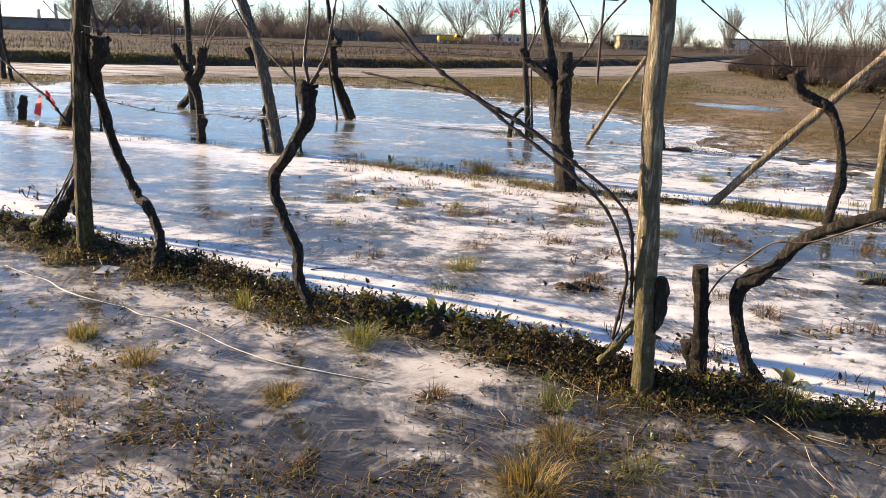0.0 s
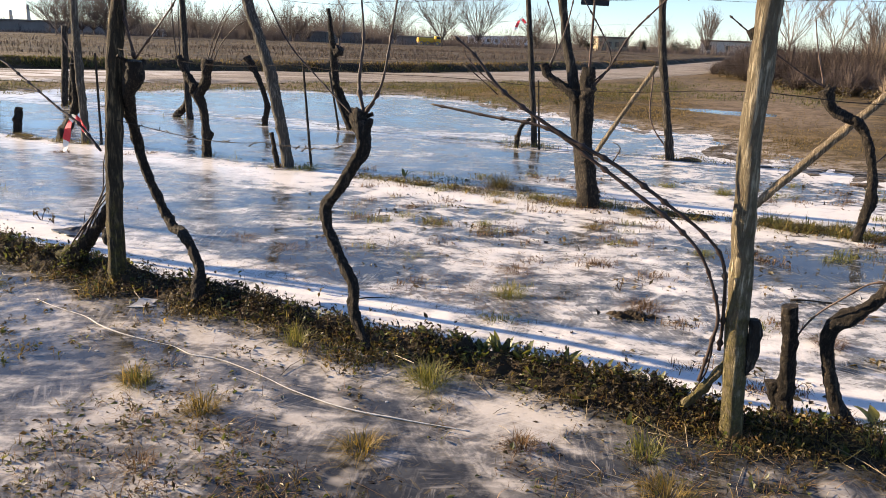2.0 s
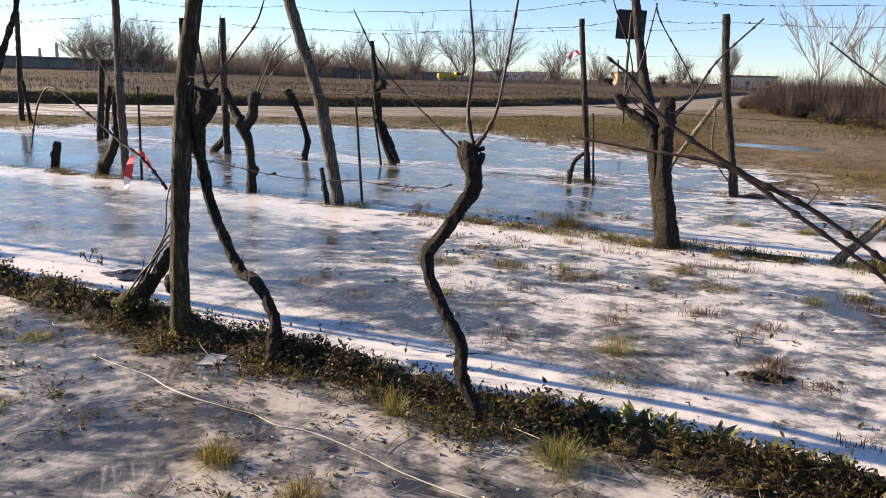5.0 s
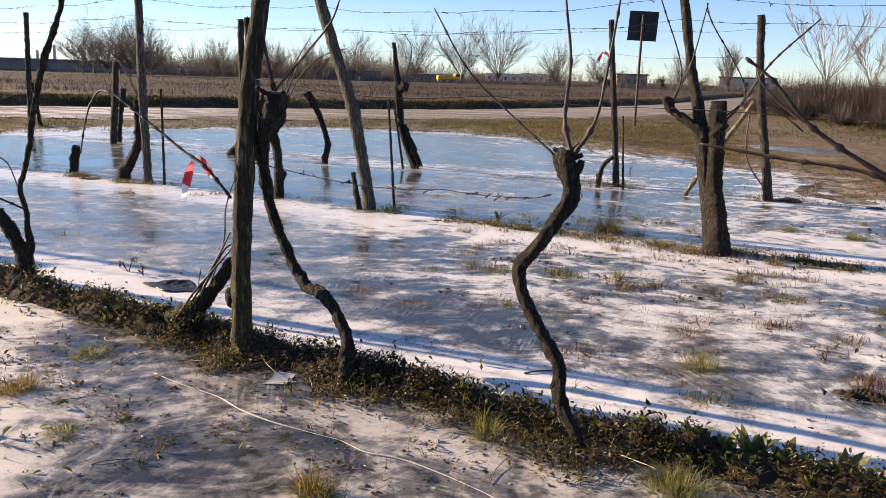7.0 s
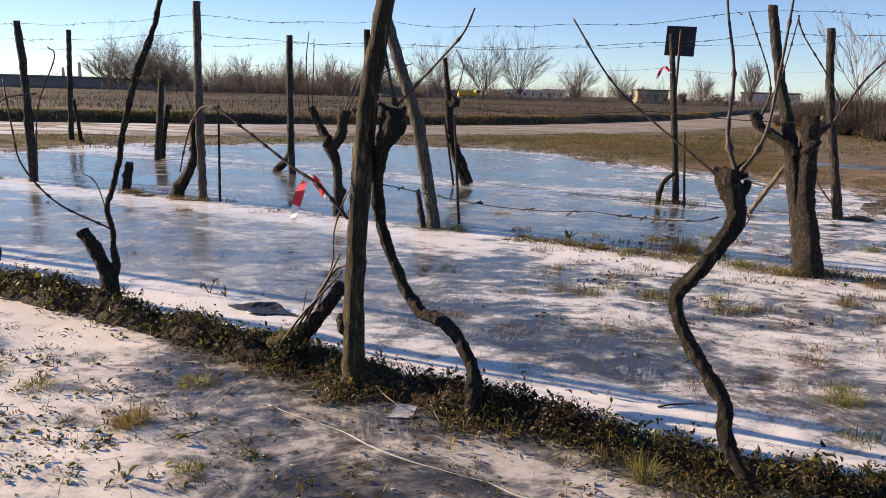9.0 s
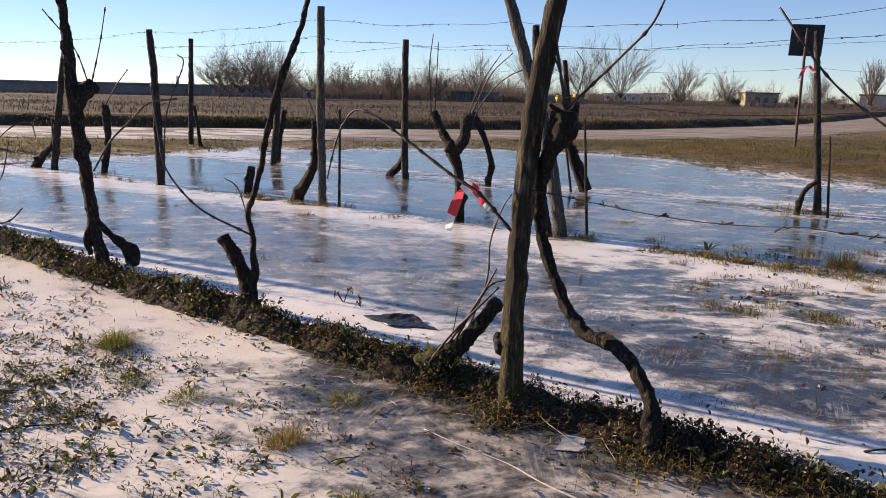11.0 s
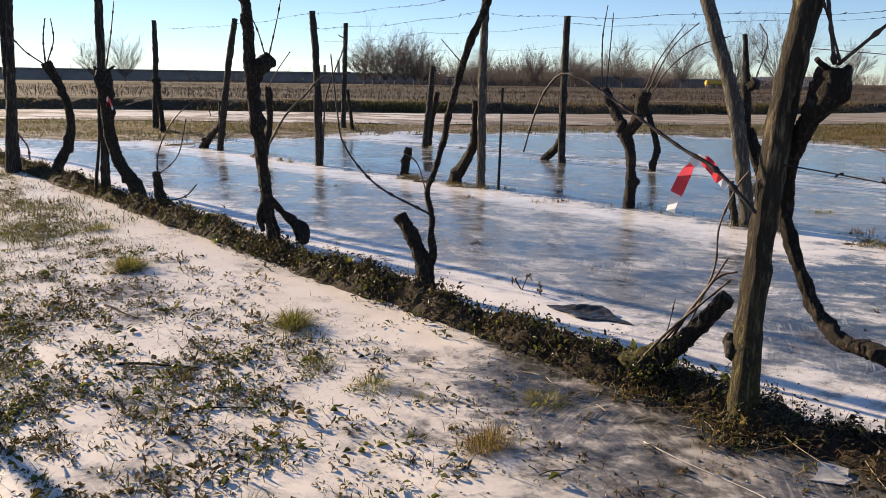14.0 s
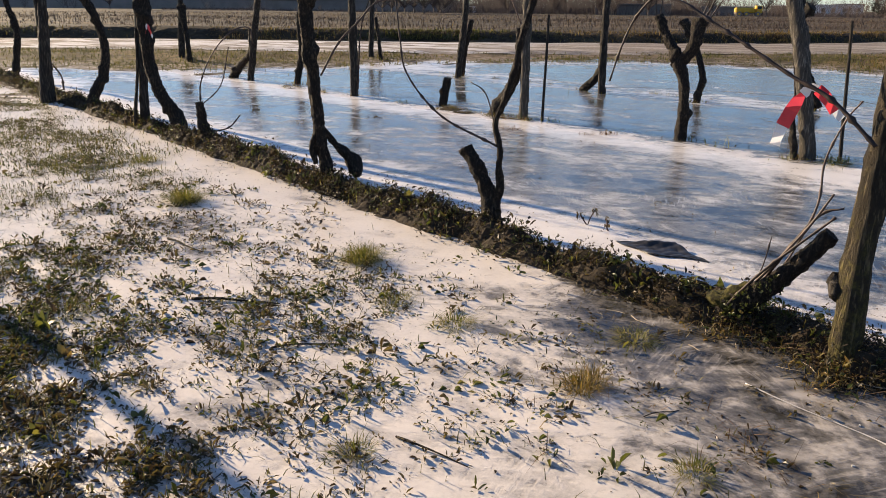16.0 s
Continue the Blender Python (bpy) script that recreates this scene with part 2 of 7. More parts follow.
patch = m.noise(m.pos((0.22, 1.0, 1), -33), 0.33, 6, 0.65, 0.5)
field_c = m.mix(m.ramp(patch, [(0.42, 0.0), (0.50, 0.9)]), field_c, m.mix(1.0, field_c, (0.36, 0.38, 0.34), "MULTIPLY"))
c = m.mix(m.attr("field"), c, field_c)
m.color(c).bump(m.math("ADD", fine, m.math("MULTIPLY", broad, 0.5)), 0.6, 0.05)
soil = m.m

m = Mat("gravel", 0.9, 0.2)
fine = m.noise(m.pos(), 14, 8, 0.7)
rut = m.noise(m.pos((0.08, 1.3, 1), -33), 1.2, 5, 0.6)
m.color(m.ramp(m.math("ADD", m.math("MULTIPLY", fine, 0.45), m.math("MULTIPLY", rut, 0.55)),
               [(0.32, (0.085, 0.066, 0.050)), (0.46, (0.19, 0.155, 0.122)), (0.56, (0.31, 0.27, 0.23)), (0.68, (0.48, 0.44, 0.40))])).bump(fine, 0.5, 0.03)
icy = m.math("MULTIPLY", m.attr("rime"), m.ramp(m.noise(m.pos((0.35, 1.2, 1), -30), 1.1, 7, 0.7, 0.8), [(0.47, 0.0), (0.56, 0.85)]))
m.color(m.mix(icy, m.b.inputs["Base Color"].links[0].from_socket, (0.66, 0.64, 0.63)))
gravel = m.m

# ice: white frozen slush, clear dark ice over mud, frost feathers and growth caught below
m = Mat("ice", 0.2, 0.5)
m.b.inputs["IOR"].default_value = 1.38
frost, uneven = m.attr("frost"), m.attr("uneven")


def feathers(scale, cells, seed):
    """Fans of short strokes, each cell with its own heading."""
    v = m.t.nodes.new("ShaderNodeTexVoronoi")
    v.inputs["Scale"].default_value = cells
    bent = m.t.nodes.new("ShaderNodeVectorMath")
    bent.operation = "ADD"
    swirl = m.t.nodes.new("ShaderNodeTexNoise")
    swirl.inputs["Scale"].default_value = 2.3 + seed
    m.link(m.pos(), swirl.inputs["Vector"])
    m.link(m.pos(), bent.inputs[0])
    m.link(swirl.outputs["Color"], bent.inputs[1])
    m.link(bent.outputs[0], v.inputs["Vector"])
    turn = m.t.nodes.new("ShaderNodeVectorRotate")
    turn.rotation_type = "Z_AXIS"
    m.link(m.pos(), turn.inputs["Vector"])
    m.link(m.math("MULTIPLY", v.outputs["Color"], 6.28), turn.inputs["Angle"])
    mp = m.t.nodes.new("ShaderNodeMapping")
    mp.inputs["Scale"].default_value = (1.0, 9.0, 1.0)
    m.link(turn.outputs[0], mp.inputs["Vector"])
    return m.noise(mp.outputs[0], scale, 5, 0.6, 0.5)


broad = m.noise(m.pos((0.9, 1.2, 1), 27), 1.05, 5, 0.55, 0.8)
mid = m.noise(m.pos((1.0, 1.3, 1), 15), 3.0, 7, 0.60, 0.35)
fine = m.noise(m.pos((1.0, 1.25, 1), 5), 11, 8, 0.7, 0.3)
grain = m.noise(m.pos(), 46, 6, 0.75)
strokes = feathers(5.5, 2.4, 0.0)
threads = feathers(9.0, 7.0, 1.3)
w = m.math("MULTIPLY", m.math("SUBTRACT", broad, 0.5), 1.35)
smoke = m.noise(m.pos((1.0, 1.5, 1), 24), 1.9, 3, 0.5, 2.6)
for source, weight in ((smoke, 1.1), (mid, 0.95), (fine, 0.75), (strokes, 0.30), (grain, 0.26)):
    w = m.math("ADD", w, m.math("MULTIPLY", m.math("SUBTRACT", source, 0.5), weight))
w = m.math("ADD", frost, m.math("MULTIPLY", w, uneven))
white = m.ramp(w, [(0.20, 0.0), (0.40, 0.24), (0.56, 0.74), (0.76, 1.0)])
plume = m.math("MULTIPLY", m.ramp(strokes, [(0.53, 0.0), (0.70, 0.5)]), m.ramp(m.noise(m.pos(), 2.1, 4), [(0.48, 0.0), (0.62, 1.0)]))
white = m.math("ADD", white, m.math("MULTIPLY", plume, m.math("SUBTRACT", 1.0, white)), True)
blotch = m.ramp(m.noise(m.pos((1, 1.2, 1), 30), 2.6, 3, 0.45), [(0.63, 0.0), (0.69, 0.8)])
white = m.math("ADD", white, m.math("MULTIPLY", m.math("MULTIPLY", blotch, m.ramp(m.attr("mud"), [(0.5, 0.0), (0.9, 1.0)])), m.math("SUBTRACT", 1.0, white)), True)
swell = m.math("ADD", m.math("MULTIPLY", m.attr("off"), 165.0), m.math("MULTIPLY", m.noise(m.pos(), 1.5, 3), 16.0))
lines = m.ramp(m.math("SINE", swell), [(0.80, 0.0), (1.0, 0.55)])
lines = m.math("MULTIPLY", lines, m.math("MULTIPLY", m.attr("rings"), m.ramp(m.noise(m.pos((1, 2, 1), 26), 3.1, 4), [(0.47, 0.0), (0.62, 0.6)])))
deep = m.ramp(m.noise(m.pos(), 6.5, 7, 0.7), [(0.3, (0.016, 0.014, 0.011)), (0.52, (0.050, 0.044, 0.036)), (0.72, (0.115, 0.103, 0.086))])
caught = m.math("MULTIPLY", m.ramp(threads, [(0.57, 0.0), (0.62, 0.8)]), m.ramp(mid, [(0.42, 1.0), (0.6, 0.15)]))
deep = m.mix(caught, deep, m.ramp(fine, [(0.35, (0.05, 0.036, 0.016)), (0.6, (0.17, 0.12, 0.055))]))
snow = m.ramp(m.math("ADD", m.math("MULTIPLY", grain, 0.5), m.math("MULTIPLY", mid, 0.5)), [(0.30, (0.56, 0.535, 0.51)), (0.48, (0.72, 0.69, 0.665)), (0.7, (0.82, 0.79, 0.765))])
mud = m.attr("mud")
snow = m.mix(mud, snow, m.mix(1.0, snow, (0.98, 0.925, 0.845), "MULTIPLY"))
deep = m.mix(mud, m.mix(1.0, deep, (0.80, 1.0, 1.25), "MULTIPLY"), m.mix(1.0, deep, (0.82, 0.90, 1.0), "MULTIPLY"))
milk = m.attr("milk")
white = m.math("MULTIPLY", white, m.math("SUBTRACT", 1.0, m.math("MULTIPLY", milk, 0.30)))
c = m.mix(white, deep, snow)
c = m.mix(lines, c, (0.60, 0.57, 0.54))
m.color(c)
m.link(m.math("SUBTRACT", 0.5, m.math("MULTIPLY", white, 0.12)), m.b.inputs["Specular IOR Level"])
m.rough(m.math("ADD", m.math("MULTIPLY", white, m.math("SUBTRACT", m.math("SUBTRACT", m.math("MULTIPLY", uneven, 0.48), 0.08), m.math("MULTIPLY", milk, 0.12))), m.ramp(mid, [(0.35, 0.03), (0.7, 0.11)])))
m.bump(m.math("ADD", m.math("MULTIPLY", m.math("ADD", m.math("MULTIPLY", grain, 0.6), fine), m.math("MULTIPLY", m.math("ADD", 0.05, m.math("MULTIPLY", white, 0.5)), m.math("SUBTRACT", 1.0, m.math("MULTIPLY", milk, 0.75)))), m.math("ADD", m.math("MULTIPLY", broad, 0.4), m.math("MULTIPLY", m.math("MULTIPLY", mid, white), 1.6))), 0.30, 0.012)
ice_mat = m.m

# ---- lay of the land ----
ROWS_OF_VINES = ((0.484, 0.875, 2.962), (0.425, 0.905, 7.17), (0.425, 0.905, 10.90))
SHORE = ((8, -6), (8, 4.5), (5.9, 7.4), (4.8, 9.3), (3.9, 10.9), (4.3, 13.1), (2.9, 15.1), (1.7, 17.2), (0.9, 18.9), (-0.7, 20.5),
         (-2.7, 21.3), (-5, 20.8), (-8.3, 18.9), (-10.2, 17.0), (-11.6, 14.4), (-13.6, 13.6), (-16.5, 13.0), (-14.5, 11.2), (-11.2, 8.8),
         (-9.2, 6.6), (-7.6, 3.6), (-6.6, 1.0), (-6.4, -6))
ROAD = ((-160, -50), (-60, 0), (-36, 12), (-18.5, 20.9), (-13, 22.8), (-9.5, 24.3), (-3, 28.0), (1.3, 30.9), (5.6, 35.4), (9.2, 40.2), (14.5, 48), (21, 60), (31, 80), (44, 105))


def wobble(x, y, seed=0.0):
    """Smooth waves without a pattern that the eye finds, about -1 to 1."""
    s = seed * 7.13
    return (np.sin(1.31 * x + 0.53 * y + s) + np.sin(0.71 * y - 1.13 * x + 2.1 * s + 1.7) + np.sin(1.93 * y + 0.37 * x + 3.7 * s)
            + 0.6 * np.sin(3.1 * x - 2.3 * y + s) + 0.6 * np.sin(2.9 * x + 3.7 * y + 1.3 * s) + 0.35 * np.sin(7.3 * x + 5.1 * y + s) + 0.35 * np.sin(6.1 * y - 8.3 * x + s)) / 3.4


def to_polyline(x, y, pts):
    best = np.full(np.shape(x), 1e9)
    for (ax, ay), (bx, by) in zip(pts, pts[1:]):
        dx, dy = bx - ax, by - ay
        f = np.clip(((x - ax) * dx + (y - ay) * dy) / (dx * dx + dy * dy), 0, 1)
        best = np.minimum(best, np.hypot(x - ax - f * dx, y - ay - f * dy))
    return best


def shore_distance(x, y):
    """Metres to the shore, negative on the pond."""
    x, y = np.asarray(x, float), np.asarray(y, float)
    inside = np.zeros(np.shape(x), bool)
    ring = SHORE + SHORE[:1]
    for (ax, ay), (bx, by) in zip(ring, ring[1:]):
        cut = (ay > y) != (by > y)
        with np.errstate(divide="ignore", invalid="ignore"):
            inside ^= cut & (x < (bx - ax) * (y - ay) / ((by - ay) if by != ay else 1e-9) + ax)
    d = to_polyline(x, y, ring)
    return np.where(inside, -d, d)


def step(a, b, v):
    f = np.clip((v - a) / (b - a), 0, 1)
    return f * f * (3 - 2 * f)


def road_offset(x, y):
    """Metres beyond the road's middle line, positive on the far side."""
    best, side = np.full(np.shape(x), 1e9), np.zeros(np.shape(x))
    for (ax, ay), (bx, by) in zip(ROAD, ROAD[1:]):
        dx, dy = bx - ax, by - ay
        f = np.clip(((x - ax) * dx + (y - ay) * dy) / (dx * dx + dy * dy), 0, 1)
        d = np.hypot(x - ax - f * dx, y - ay - f * dy)
        s = np.sign(dx * (y - ay) - dy * (x - ax))
        side = np.where(d < best, s, side)
        best = np.minimum(best, d)
    return best * side


def bank_shift(x):
    """The first bank lies behind the feet of its posts, and swings back from the path past the pale post."""
    return 0.045 * step(-3.4, -2.3, x) + 0.03 * step(-1.2, -0.5, x) + 0.095 * step(0.75, 1.25, x)


def ridge(x, y, i):
    """Distance from the middle of vine row i and how far the earth bank stands up there."""
    a, b, c = ROWS_OF_VINES[i]
    off = a * x + b * y - c
    if i == 0:
        off = off - bank_shift(x) + 0.055 * wobble(1.7 * x, 1.1 * y, 5)
        top = np.interp(-x, [-4, 0, 1.7, 2.6, 4.0, 5.4, 16, 18], [0.085, 0.085, 0.095, 0.105, 0.12, 0.125, 0.12, 0.0])
    elif i == 1:
        top = np.interp(x, [-12, -8, -3.2, -2.2, -0.8, 0.2, 2.0, 4.5, 6.5], [0.03, 0.012, 0.012, 0.03, 0.02, 0.03, 0.018, 0.02, 0.012])
    else:
        top = np.interp(x, [-12, -5, 1, 3, 5], [0.02, 0.006, 0.01, 0.03, 0.03])
    return off, top


def height(x, y):
    x, y = np.asarray(x, float), np.asarray(y, float)
    d = shore_distance(x, y) + 0.35 * wobble(0.9 * x, 0.9 * y, 1) + 0.42 * wobble(2.9 * x, 2.9 * y, 14) * step(6.5, 9, y)
    z = np.where(d < 0, np.maximum(-0.05, 0.045 * d), np.minimum(0.10, 0.006 * d + 0.009 * d * d)) + 0.014 * wobble(2.3 * x, 2.3 * y, 2)
    z = z + 0.014 * wobble(6.3 * x, 6.3 * y, 16) * np.exp(-(d / 1.6) ** 2)
    for i, width in ((0, 0.175), (1, 0.20), (2, 0.18)):
        off, top = ridge(x, y, i)
        lump = 0.75 + 0.30 * wobble(2.6 * x, 2.6 * y, 3 + i) + 0.22 * wobble(8.3 * x, 8.3 * y, 45) + 0.12 * wobble(19 * x, 19 * y, 46)
        if i:
            lump = np.clip(0.45 + 0.75 * wobble(1.5 * x, 1.5 * y, 3 + i) + 0.4 * wobble(5.3 * x, 5.3 * y, 15), 0, 1.3)
        if i == 0:
            width = 0.150 - 0.030 * step(-0.9, 0.0, x) * step(1.3, 0.8, x)
        z = np.maximum(z, -0.05 + (top + 0.05) * lump * np.exp(-(off / width) ** 2) + np.where(np.exp(-(off / width) ** 2) > 0.02, 0, -9))
    r = road_offset(x, y)
    z = z + 0.30 * step(4.6, 7.5, r) - 0.42 * step(10, 110, r) - 0.03 * step(5.0, 3.0, np.abs(r))
    # wet wheel tracks on the near bank, and the bank under the brushwood
    z = z - 0.09 * np.exp(-((x - 6.9 - 0.1 * (y - 18)) / 1.7) ** 2 - ((y - 18.2 + 0.45 * (x - 7)) / 1.0) ** 2)
    return z + 0.5 * step(6, 16, np.hypot((x - 24) / 1.0, (y - 38) / 1.6) * -1 + 16)


def plain_mesh(name, verts, faces, material, attrs=()):
    me = bpy.data.meshes.new(name)
    me.from_pydata(verts, [], faces)
    for key, values in attrs:
        a = me.attributes.new(key, "FLOAT", "POINT")
        a.data.foreach_set("value", np.asarray(values, np.float32))
    me.materials.append(material)
    me.update()
    return me


def grid_mesh(name, xs, ys, zf, material, attrs=(), keep=None):
    X, Y = np.meshgrid(xs, ys)
    Z = zf(X, Y)
    nx, ny = len(xs), len(ys)
    i = np.arange(nx * ny).reshape(ny, nx)
    quads = np.stack([i[:-1, :-1], i[:-1, 1:], i[1:, 1:], i[1:, :-1]], -1).reshape(-1, 4)
    if keep is not None:
        quads = quads[keep(X, Y)[:-1, :-1].ravel()]
    me = plain_mesh(name, np.stack([X, Y, Z], -1).reshape(-1, 3).tolist(), quads.tolist(), material, [(k, f(X, Y).ravel()) for k, f in attrs])
    me.polygons.foreach_set("use_smooth", np.ones(len(me.polygons), bool))
    return me


def spread(lo, hi, fine, far_lo, far_hi, grow=1.09):
    mid = list(np.arange(lo, hi, fine))
    up, v, s = [], mid[-1], fine
    while v < far_hi:
        s *= grow
        v += s
        up.append(v)
    down, v, s = [], lo, fine
    while v > far_lo:
        s *= grow
        v -= s
        down.append(v)
    return np.array(down[::-1] + mid + up)


def turf_at(x, y):
    d = shore_distance(x, y)
    return step(-0.3, 1.2, d + 0.5 * wobble(x, y, 8)) * np.clip(0.85 + 0.4 * wobble(0.6 * x, 0.6 * y, 9), 0, 1)


def track_at(x, y):
    lane = np.abs(x - 7.8 - 0.30 * (y - 18) + 0.5 * wobble(0.3 * x, 0.3 * y, 4))
    bare = step(2.4, 1.0, lane) * step(13, 16.5, y) * step(40, 30, y)
    return np.clip(bare + step(4.6, 3.2, np.abs(road_offset(x, y)) + 0.6 * wobble(0.8 * x, 0.8 * y, 6)), 0, 1)


def rime_at(x, y):
    """Hoar frost left on the grass beside the water."""
    return np.exp(-((shore_distance(x, y) - 0.5) / 0.9) ** 2) * step(6, 8, y)


def field_at(x, y):
    return step(3.4, 5.0, road_offset(x, y))


def sunken(x, y):
    """The ground, kept below the clods of the first bank."""
    return height(x, y) - 0.035 * np.exp(-(ridge(x, y, 0)[0] / 0.16) ** 2) * (x > -16) * (x < 3.2)


ground = tagged(new("ground", grid_mesh("ground", spread(-8.5, 4.0, 0.065, -3000, 3000), spread(1.2, 8.5, 0.065, -3000, 3000), sunken, soil,
                                        [("turf", turf_at), ("track", track_at), ("field", field_at), ("rime", rime_at)])),
                "brown winter soil and thin yellow grass around frozen water", "ground", kind="structure")


BEDS = ((-7.4, 6.2, 0.75, 0.30, 2.2), (-9.3, 7.3, 1.3, 0.45, 2.0), (-6.9, 5.3, 0.6, 0.25, 0.7), (-4.6, 3.15, 0.55, 0.34, 2.4), (-5.3, 3.7, 0.55, 0.30, 1.9), (-4.35, 2.75, 0.5, 0.25, 1.8),
        (-5.0, 4.45, 0.45, 0.22, 0.75), (-4.25, 4.2, 0.40, 0.28, 0.6), (-6.0, 4.6, 0.6, 0.25, 0.8), (-8.2, 6.9, 0.7, 0.2, 0.6), (-4.05, 3.55, 0.3, 0.18, 0.5), (-11.5, 9.3, 1.5, 0.4, 2.0))


def beds(x, y):
    """How thick the weeds stand in the slush before the first row."""
    o1, _ = ridge(x, y, 0)
    d = 0.06 + 0.34 * step(-3.0, -4.4, x - 0.45 * (y - 3.4)) * step(-0.35, -1.0, o1)
    for bx, by, rx_, ry_, s in BEDS:
        u, v = (x - bx) * 0.875 - (y - by) * 0.484, (x - bx) * 0.484 + (y - by) * 0.875
        d = d + s * np.exp(-(u / rx_) ** 2 - (v / ry_) ** 2)
    return np.clip(0.52 * d * np.clip(0.55 + 0.8 * wobble(3.7 * x, 3.7 * y, 24) + 0.6 * wobble(9.7 * x, 9.7 * y, 37), 0.08, 1.6), 0, 1) * step(-0.24, -0.5, o1)


def frost_at(x, y):
    """How white the ice is: 0 clear and dark, 1 frozen slush."""
    o1, _ = ridge(x, y, 0)
    o2, _ = ridge(x, y, 1)
    o3, _ = ridge(x, y, 2)
    f = np.full(np.shape(x), 0.36)
    # between the first two rows: white to the right and along the banks, glassy to the left
    mid = 0.51 - 0.16 * step(0.2, -3.0, x - 0.25 * (y - 5)) * step(0.5, 1.3, o1) * step(-0.35, -1.0, o2)
    mid = mid + 0.34 * np.exp(-((o1 - 0.34) / 0.32) ** 2) + 0.28 * np.exp(-((o2 + 0.28) / 0.45) ** 2)
    mid = mid - 0.20 * np.exp(-((x + 0.9) / 1.3) ** 2 - ((y - 5.0) / 0.75) ** 2)
    mid = mid - 0.36 * np.exp(-((x - 3.3) / 1.7) ** 2 - ((y - 5.2) / 1.1) ** 2)
    f = np.where((o1 > 0) & (o2 < 0), mid, f)
    # past the middle row: glassy blue, white towards the right-hand shore
    back = 0.30 + 0.40 * step(-0.5, 2.5, x) * step(2.6, 0.4, o2) + 0.25 * np.exp(-(o2 / 0.3) ** 2) + 0.30 * np.exp(-((o3 + 0.1) / 0.42) ** 2)
    back = np.where(o3 > 0.3, 0.29 + 0.22 * np.exp(-((o3 - 0.4) / 0.5) ** 2) + 0.4 * step(-7, -10, x), back)
    f = np.where(o2 >= 0, back, f)
    # before the first row: clear and dark to the right, white slush to the left
    q = 0.484 * x + 0.875 * y - 2.962
    front = 0.25 - 0.13 * step(-0.3, 0.8, x) - 0.13 * np.exp(-((x + 2.25) / 0.4) ** 2 - ((y - 4.05) / 0.35) ** 2) + 0.57 * step(-2.7, -3.55, x + 0.2 * (y - 4) + 0.30 * wobble(1.1 * x, 1.1 * y, 44) + 0.6 * np.sin(1.7 * y + 0.6) * step(2.6, 1.4, y)) - 0.16 * step(2.4, 1.0, y) * (0.5 + wobble(0.8 * x, 0.8 * y, 45)) + 0.38 * np.exp(-((q + 0.31) / 0.19) ** 2) * step(-2.3, -1.2, x) * step(0.6, -0.1, x)
    front = front + 0.10 * np.exp(-((q + 0.50) / 0.45) ** 2) * step(-3.4, -2.6, x) * step(-0.9, -1.6, x) + 0.19 * np.exp(-((x + 1.55) / 0.55) ** 2 - ((y - 3.0) / 0.55) ** 2)
    front = front + 0.42 * np.exp(-((x + 1.05) / 0.24) ** 2 - ((y - 2.1) / 0.16) ** 2) - 0.14 * np.exp(-((x + 2.0) / 0.35) ** 2 - ((q + 0.25) / 0.16) ** 2)
    front = front - 0.34 * beds(x, y)
    f = np.where(o1 <= 0, front, f)
    near_shore = np.exp(-np.abs(shore_distance(x, y)) / 0.6)
    return np.clip(f + 0.35 * near_shore + 0.10 * wobble(1.3 * x, 1.3 * y, 11), 0.0, 1.0)


def uneven_at(x, y):
    """How much the ice varies: calm where the water was deep."""
    o1, _ = ridge(x, y, 0)
    o2, _ = ridge(x, y, 1)
    calm = step(-0.1, 0.4, o2) * step(2.2, 0.2, x) + step(0.4, 0.9, o1) * step(0.1, -0.4, o2) * step(-0.8, -3.0, x)
    calm = calm + 0.45 * step(-3.0, -3.8, x + 0.3 * (y - 4)) * step(0, -0.1, o1)
    return 1.0 - 0.5 * np.clip(calm, 0, 1)


def mud_at(x, y):
    """Slush stirred up with mud on the path side of the first bank."""
    o1, _ = ridge(x, y, 0)
    return 0.25 + 0.75 * step(0.25, -0.15, o1)


def milk_at(x, y):
    """Smooth milky ice between the path and the first bank."""
    return step(-3.3, -2.5, x + 0.2 * (y - 4)) * step(0.1, -0.1, ridge(x, y, 0)[0])


def rings_at(x, y):
    """Where the water froze in bands that follow the bank."""
    q = 0.484 * x + 0.875 * y - 2.962
    return np.exp(-((q + 0.46) / 0.20) ** 2) * step(-1.2, -0.6, x) * step(1.4, 0.7, x)


tagged(new("ice", grid_mesh("ice", np.arange(-19, 11, 0.11), np.arange(-6, 24.5, 0.11), lambda x, y: 0 * x, ice_mat, [("frost", frost_at), ("uneven", uneven_at), ("rings", rings_at), ("mud", mud_at), ("off", lambda x, y: ridge(x, y, 0)[0]), ("milk", milk_at)],
                            keep=lambda x, y: shore_distance(x, y) < 2.8)),
       "frozen floodwater, streaky white slush and clear blue-grey ice", "ice", kind="structure")

rx, ry = [], []
for (ax, ay), (bx, by) in zip(ROAD, ROAD[1:]):
    for f in np.linspace(0, 1, 12, endpoint=False):
        rx.append(ax + (bx - ax) * f), ry.append(ay + (by - ay) * f)
rx, ry = np.array(rx), np.array(ry)
for _ in range(6):
    rx[1:-1], ry[1:-1] = (rx[:-2] + 2 * rx[1:-1] + rx[2:]) / 4, (ry[:-2] + 2 * ry[1:-1] + ry[2:]) / 4
tx, ty = np.gradient(rx), np.gradient(ry)
tl = np.hypot(tx, ty)
across = np.linspace(-2.9, 2.9, 13)
VX = rx[:, None] - (ty / tl)[:, None] * across[None] * (1 + 0.05 * wobble(rx, ry, 2))[:, None]
